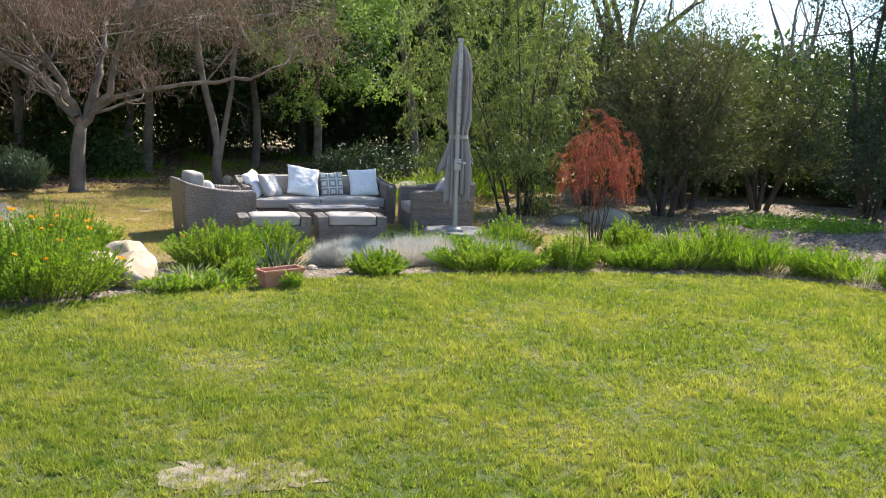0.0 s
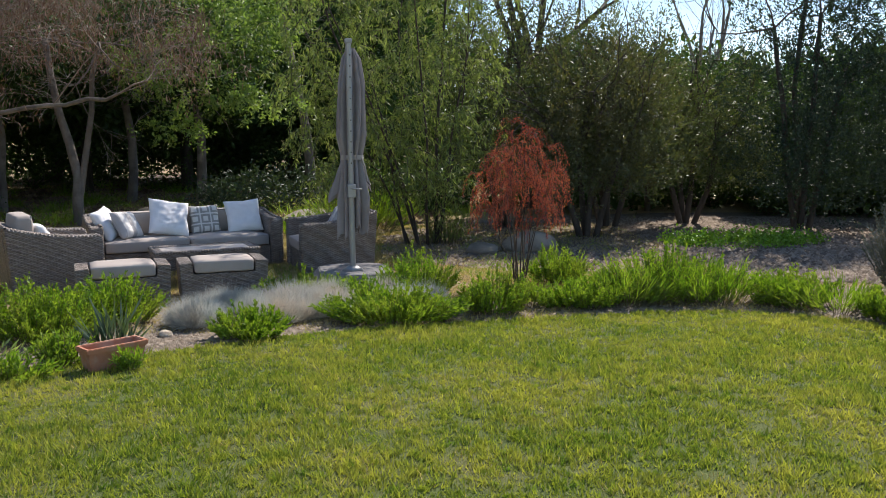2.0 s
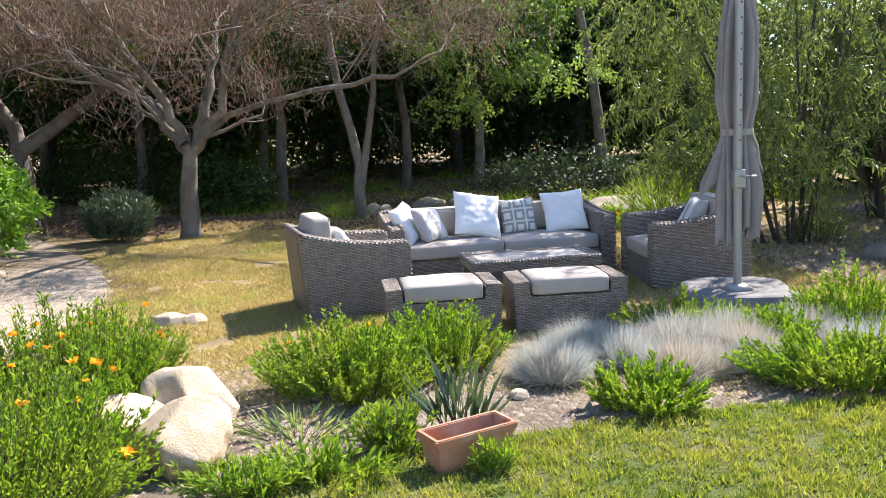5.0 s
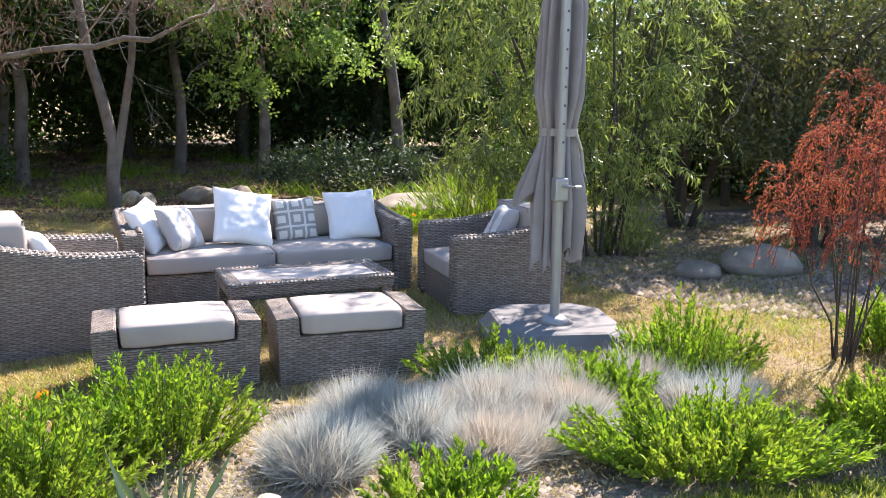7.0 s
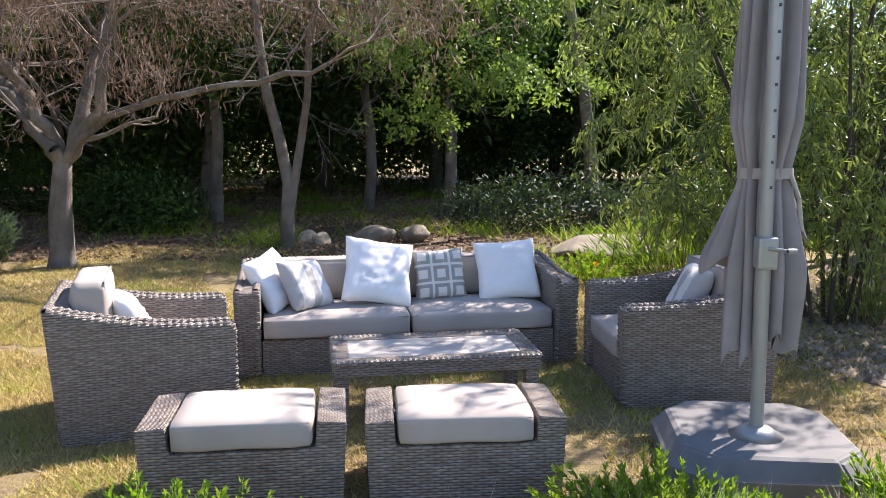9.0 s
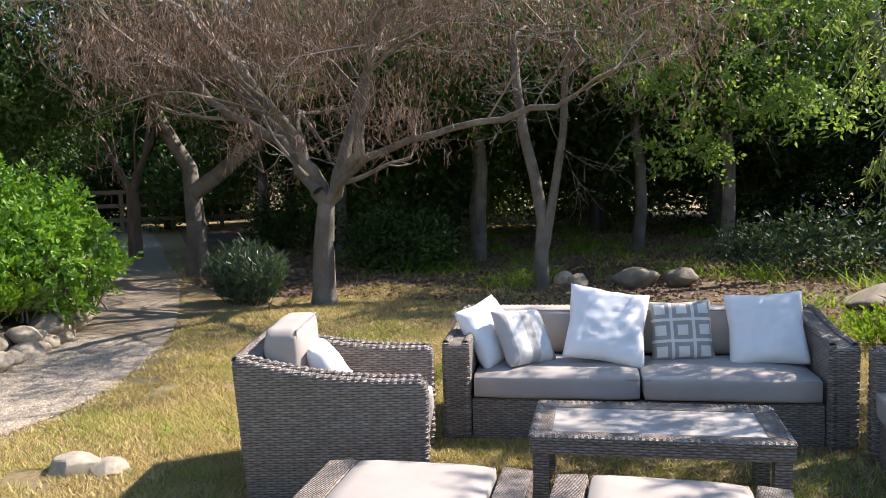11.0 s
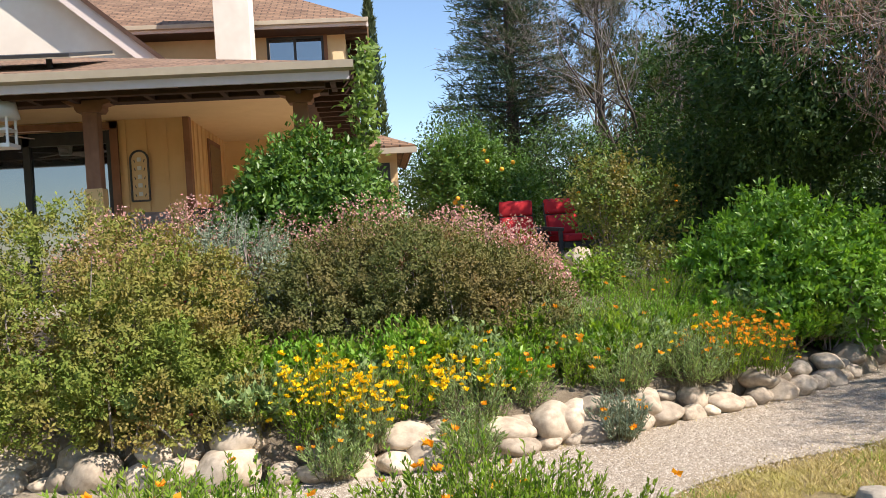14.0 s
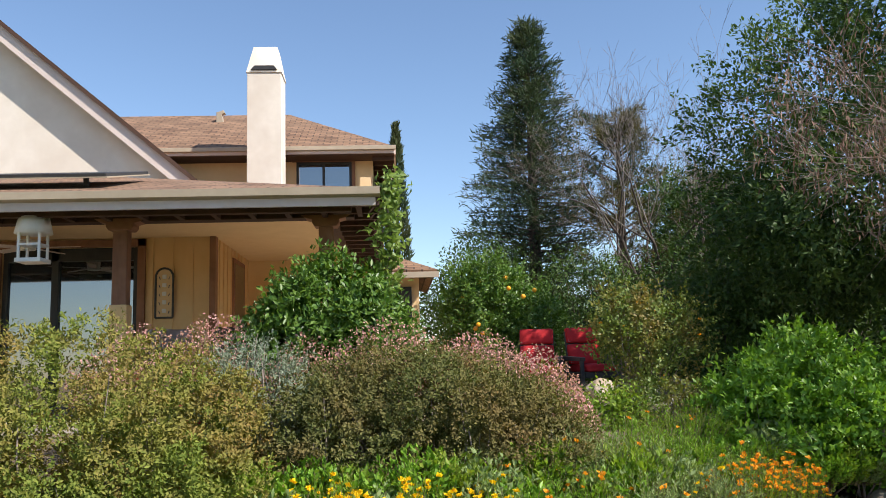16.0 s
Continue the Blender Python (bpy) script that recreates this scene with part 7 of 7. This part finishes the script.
part("rake_board", prism([(4.25, gz(4.25) - 0.02), (-1.2, gz(-1.2) - 0.02), (-1.2, gz(-1.2) - 0.30), (4.25 - 0.1, gz(4.25) - 0.22)], GX + 0.20, GX + 0.25, "x"), M_RAKE, house)
# dark strip added over the shingle edge to imitate its shadow
part("roof_edge_shade", prism([(4.36, gz(4.36) + 0.045), (-1.2, gz(-1.2) + 0.045), (-1.2, gz(-1.2) - 0.04), (4.36, gz(4.36) - 0.04)], GX + 0.283, GX + 0.30, "x"), M_DARKBROWN, house, "dark brown strip standing in for the shadow on the roof edge")
part("rake_soffit", prism([(4.2, gz(4.2) - 0.10), (-1.2, gz(-1.2) - 0.10), (-1.2, gz(-1.2) - 0.16), (4.2, gz(4.2) - 0.16)], GX, GX + 0.20, "x"), M_RAKE, house)
roof_plane("gable_roof", [(GX + 0.28, 4.35, gz(4.35) + 0.03), (GX - 5.6, 4.35, gz(4.35) + 0.03), (GX - 5.6, -1.2, gz(-1.2) + 0.03), (GX + 0.28, -1.2, gz(-1.2) + 0.03)], house, 0.05)
roof_plane("gable_roof", [(GX + 0.28, -1.2, gz(-1.2) + 0.03), (GX - 5.6, -1.2, gz(-1.2) + 0.03), (GX - 5.6, -6.8, gz(4.35) + 0.03), (GX + 0.28, -6.8, gz(4.35) + 0.03)], house, 0.05)

# upper storey
wall_box("upper_wall", -23.0, -17.2, -2.0, 5.2, 4.0, 6.45, M_TANSTUCCO)
wall_box("upper_wall", -23.0, -17.2, 6.48, 6.97, 4.0, 6.45, M_TANSTUCCO)
wall_box("upper_wall", -23.0, -17.5, 5.2, 6.48, 4.0, 6.45, M_TANSTUCCO)
uw = part("window", box(-17.28, -17.18, 5.2, 6.48, 5.42, 6.36, 0.004), M_BLACK, house)
part("pane", box(-17.178, -17.172, 5.26, 5.80, 5.48, 6.30), M_GLASS, uw)
# same glass as the left pane; only reflection makes it paler
part("pane", box(-17.178, -17.172, 5.86, 6.42, 5.48, 6.30), M_GLASS, uw, "right pane of dark reflecting glass")
part("window_trim", box(-17.2, -17.15, 5.1, 6.56, 6.36, 6.44), M_BROWN, uw)
part("window_trim", box(-17.2, -17.15, 6.48, 6.56, 5.42, 6.36), M_BROWN, uw)
UX, UY, UZ, URX, URZ = -16.6, 7.47, 6.56, -20.0, 8.38
roof_plane("upper_roof", [(UX, -3, UZ), (UX, UY, UZ), (URX, 4.7, URZ), (URX, -3, URZ)], house)
roof_plane("upper_roof", [(UX, UY, UZ), (-23.6, UY, UZ), (URX, 4.7, URZ)], house)
roof_plane("upper_roof", [(-23.6, -3, UZ), (-23.6, UY, UZ), (URX, 4.7, URZ), (URX, -3, URZ)], house)
part("fascia", box(UX, UX + 0.04, -3, UY, UZ - 0.17, UZ - 0.03), M_RAKE, house)
part("fascia", box(-23.6, UX, UY, UY + 0.04, UZ - 0.19, UZ - 0.03), M_RAKE, house)
part("gutter", box(UX + 0.04, UX + 0.12, -3, UY + 0.04, UZ - 0.10, UZ - 0.005, 0.01), M_GUTTER, house)
part("soffit", box(-23.5, UX, 6.97, UY, UZ - 0.19, UZ - 0.16), M_DARKBROWN, house)
part("soffit", box(-17.2, UX, -3, 6.97, UZ - 0.19, UZ - 0.16), M_DARKBROWN, house)
for i in range(12):
    x = -16.8 - i * 0.5
    part("rafter", box(x - 0.03, x + 0.03, 6.97, UY, UZ - 0.28, UZ - 0.19), M_DARKBROWN, house)
part("roof_vent", prism([(2.92, 7.95), (3.10, 7.95), (3.06, 8.17), (3.14, 8.2), (3.10, 8.28), (2.92, 8.22)], -19.35, -19.2, "x", 0.01), M_GUTTER, house)
ch = part("chimney", box(-16.2, -15.5, 4.36, 5.08, 4.2, 7.93, 0.01), M_STUCCO, house, "cream stucco chimney")
bm = bmesh.new()
lo = [bm.verts.new(q) for q in ((-16.22, 4.34, 7.93), (-15.48, 4.34, 7.93), (-15.48, 5.10, 7.93), (-16.22, 5.10, 7.93))]
hi = [bm.verts.new(q) for q in ((-16.05, 4.47, 8.56), (-15.66, 4.47, 8.56), (-15.66, 4.98, 8.56), (-16.05, 4.98, 8.56))]
bm.faces.new(lo[::-1])
bm.faces.new(hi)
for i in range(4):
    bm.faces.new((lo[i], lo[(i + 1) % 4], hi[(i + 1) % 4], hi[i]))
part("chimney_cap", bm, M_STUCCO, ch)
part("flue_slot", prism([(4.44, 7.98), (5.0, 7.98), (4.93, 8.07), (4.52, 8.07)], -15.51, -15.46, "x"), M_BLACK, ch)
# low side wing
wall_box("wing_wall", -19.0, -14.6, 7.0, 7.9, FLOOR, 3.35, M_TANSTUCCO)
roof_plane("wing_roof", [(-14.0, 6.9, 3.42), (-14.0, 8.25, 3.42), (-15.4, 7.2, 3.95), (-15.4, 6.9, 3.95)], house)
roof_plane("wing_roof", [(-14.0, 8.25, 3.42), (-19.0, 8.25, 3.42), (-19.0, 7.2, 3.95), (-15.4, 7.2, 3.95)], house)
part("fascia", box(-14.04, -13.97, 6.95, 8.27, 3.27, 3.38), M_GUTTER, house)
part("wing_window", box(-14.6, -14.55, 7.35, 7.75, 2.3, 3.15), M_BLACK, house)

# plaque beside the door
pl = thing("wall_plaque", "arched wrought-iron plaque with five small motifs on the siding", "wall decoration", "", pose(-10.55, 4.055, 2.41))
ring = [(-0.125, 0.0), (0.125, 0.0), (0.125, 0.60)] + [(0.125 * math.cos(a), 0.60 + 0.125 * math.sin(a)) for a in np.linspace(0.2, 2.94, 9)] + [(-0.125, 0.60)]
segs = [((0, a[0], a[1]), (0, b[0], b[1]), 0.016, 0.016) for a, b in zip(ring, ring[1:] + ring[:1])]
child("iron_frame", raw_mesh("iron_frame", *tubes(segs, 6), M_DARKMETAL, True), pl)
part("backing", prism([(y * 0.92, z) for y, z in ring], -0.012, -0.006, "x"), M_TANSTUCCO, pl)
for k in range(5):
    part("motif", box(-0.005, 0.008, -0.03, 0.03, 0.07 + 0.125 * k, 0.13 + 0.125 * k, 0.01), M_WHITEPAINT, pl)
    for s in (-1, 1):
        v, f = tubes([((0, s * 0.075, 0.10 + 0.125 * k), (0, s * 0.06, 0.06 + 0.125 * k), 0.006, 0.006)], 5)
        child("scroll", raw_mesh("scroll", v, f, M_DARKMETAL, True), pl)

# hanging white lantern under the eave
la = thing("hanging_lantern", "white wooden lantern feeder hanging from the porch eave", "lantern", "", pose(-7.6, 3.43, 2.88))
bm = bmesh.new()
bmesh.ops.create_cone(bm, cap_ends=True, segments=24, radius1=0.20, radius2=0.16, depth=0.18, matrix=Matrix.Translation((0, 0, 0.40)))
bmesh.ops.create_cone(bm, cap_ends=True, segments=24, radius1=0.16, radius2=0.02, depth=0.06, matrix=Matrix.Translation((0, 0, 0.52)))
part("cap", bm, M_WHITEPAINT, la, "pale domed cap", True)
for sx in (-1, 1):
    for sy in (-1, 1):
        part("post", box(sx * 0.11 - 0.012, sx * 0.11 + 0.012, sy * 0.11 - 0.012, sy * 0.11 + 0.012, 0.0, 0.31), M_WHITEPAINT, la)
part("tray", box(-0.14, 0.14, -0.14, 0.14, -0.015, 0.03, 0.006), M_WHITEPAINT, la)
part("rail", box(-0.125, 0.125, -0.125, 0.125, 0.17, 0.195, 0.004), M_WHITEPAINT, la)
v, f = tubes([((0, 0, 0.53), (0, 0, 0.60), 0.006, 0.006)], 6)
child("hook", raw_mesh("hook", v, f, M_DARKMETAL), la)

# ceiling fan
fan = thing("ceiling_fan", "ceiling fan with pale blades under the porch ceiling", "fan", "", pose(-9.5, 2.55, 3.30))
bm = bmesh.new()
bmesh.ops.create_cone(bm, cap_ends=True, segments=18, radius1=0.09, radius2=0.11, depth=0.14, matrix=Matrix.Translation((0, 0, 0.06)))
bmesh.ops.create_cone(bm, cap_ends=True, segments=10, radius1=0.015, radius2=0.015, depth=0.2, matrix=Matrix.Translation((0, 0, 0.2)))
part("motor", bm, M_WHITEPAINT, fan)
for k in range(5):
    b = part("blade", box(0.12, 0.66, -0.065, 0.065, 0.02, 0.03, 0.004), M_RAKE, fan)
    b.matrix_local = pose(0, 0, 0, 8, 0, 72 * k + 20)

# grill and covered chair on the porch
gr = thing("barbecue_grill", "black barbecue grill standing on the porch", "grill", "", pose(-9.6, 5.35, FLOOR, 0, 0, 10))
part("cart", box(-0.25, 0.25, -0.35, 0.35, 0.05, 0.75, 0.02), M_BLACK, gr)
bm = prism([(-0.27, 0.75), (0.27, 0.75), (0.25, 0.98), (0.12, 1.10), (-0.12, 1.10), (-0.27, 0.95)], -0.36, 0.36, "y", 0.02)
part("lid", bm, M_DARKMETAL, gr)
v, f = tubes([((0.30, -0.25, 0.88), (0.30, 0.25, 0.88), 0.012, 0.012)], 8)
child("handle", raw_mesh("handle", v, f, M_METAL, True), gr)
for s in (-1, 1):
    part("side_shelf", box(-0.2, 0.2, s * 0.36 - 0.0 if s > 0 else -0.62, 0.62 if s > 0 else -0.36, 0.70, 0.74), M_BLACK, gr)


def patio_chair(m, label, mat, frame_mat):
    t = thing("patio_chair", label, "chair", "patio chairs", m)
    part("back_frame", prism([(-0.38, 0.28), (-0.32, 0.28), (-0.46, 1.02), (-0.52, 1.02)], -0.30, 0.30, "y", 0.012), frame_mat, t)
    part("seat_frame", box(-0.36, 0.32, -0.30, 0.30, 0.22, 0.32, 0.02), frame_mat, t)
    for s in (-1, 1):
        a, b = sorted((s * 0.30, s * 0.40))
        part("armrest", prism([(-0.42, 0.52), (0.34, 0.50), (0.36, 0.56), (-0.42, 0.60)], a, b, "y", 0.015), frame_mat, t)
        for x in (-0.36, 0.30):
            part("leg", box(x - 0.03, x + 0.03, a + 0.02, b - 0.02, 0, 0.52, 0.006), frame_mat, t)
    cushion(-0.34, 0.36, -0.28, 0.28, 0.325, 0.44, 0.02, mat, t, "seat_cushion")
    for z0, z1 in ((0.45, 0.80), (0.815, 1.08)):
        c = cushion(-0.06, 0.05, -0.29, 0.29, 0, z1 - z0, 0.02, mat, t, "back_cushion")
        c.matrix_local = pose(-0.30 - 0.19 * (z0 - 0.3), 0, z0, 0, -10.5, 0)
    return t


patio_chair(pose(-12.3, 9.82, FLOOR, 0, 0, -8), "patio armchair with red cushions and dark frame", M_REDCLOTH, M_DARKMETAL)
patio_chair(pose(-12.2, 10.74, FLOOR, 0, 0, 12), "patio armchair with red cushions and dark frame turned aside", M_REDCLOTH, M_DARKMETAL)
patio_chair(pose(-9.0, 4.75, FLOOR, 0, 0, 40), "grey covered chair on the porch", M_CANVAS, M_DARKMETAL)
put_rock(BOULDERS[0], -8.55, 10.0, 1.17, 0.26, 40, "golden boulder at the patio edge", name="boulder")
put_rock(GREYS[1], -10.4, 11.6, 1.1, 0.34, 0, "grey boulder under the rose bush", name="boulder")

# wooden fence beyond the trees
fe = thing("fence", "weathered wooden fence with rails in a sunny gap beyond the trees", "fence", "", pose(-22.75, 20.8, 0, 0, 0, 53))
for i in range(6):
    part("post", box(i * 1.5 - 0.06, i * 1.5 + 0.06, -0.06, 0.06, 0, 1.35), M_FENCE, fe)
for z in (0.35, 0.8, 1.22):
    part("rail", box(0, 7.5, -0.03, 0.03, z, z + 0.12), M_FENCE, fe)
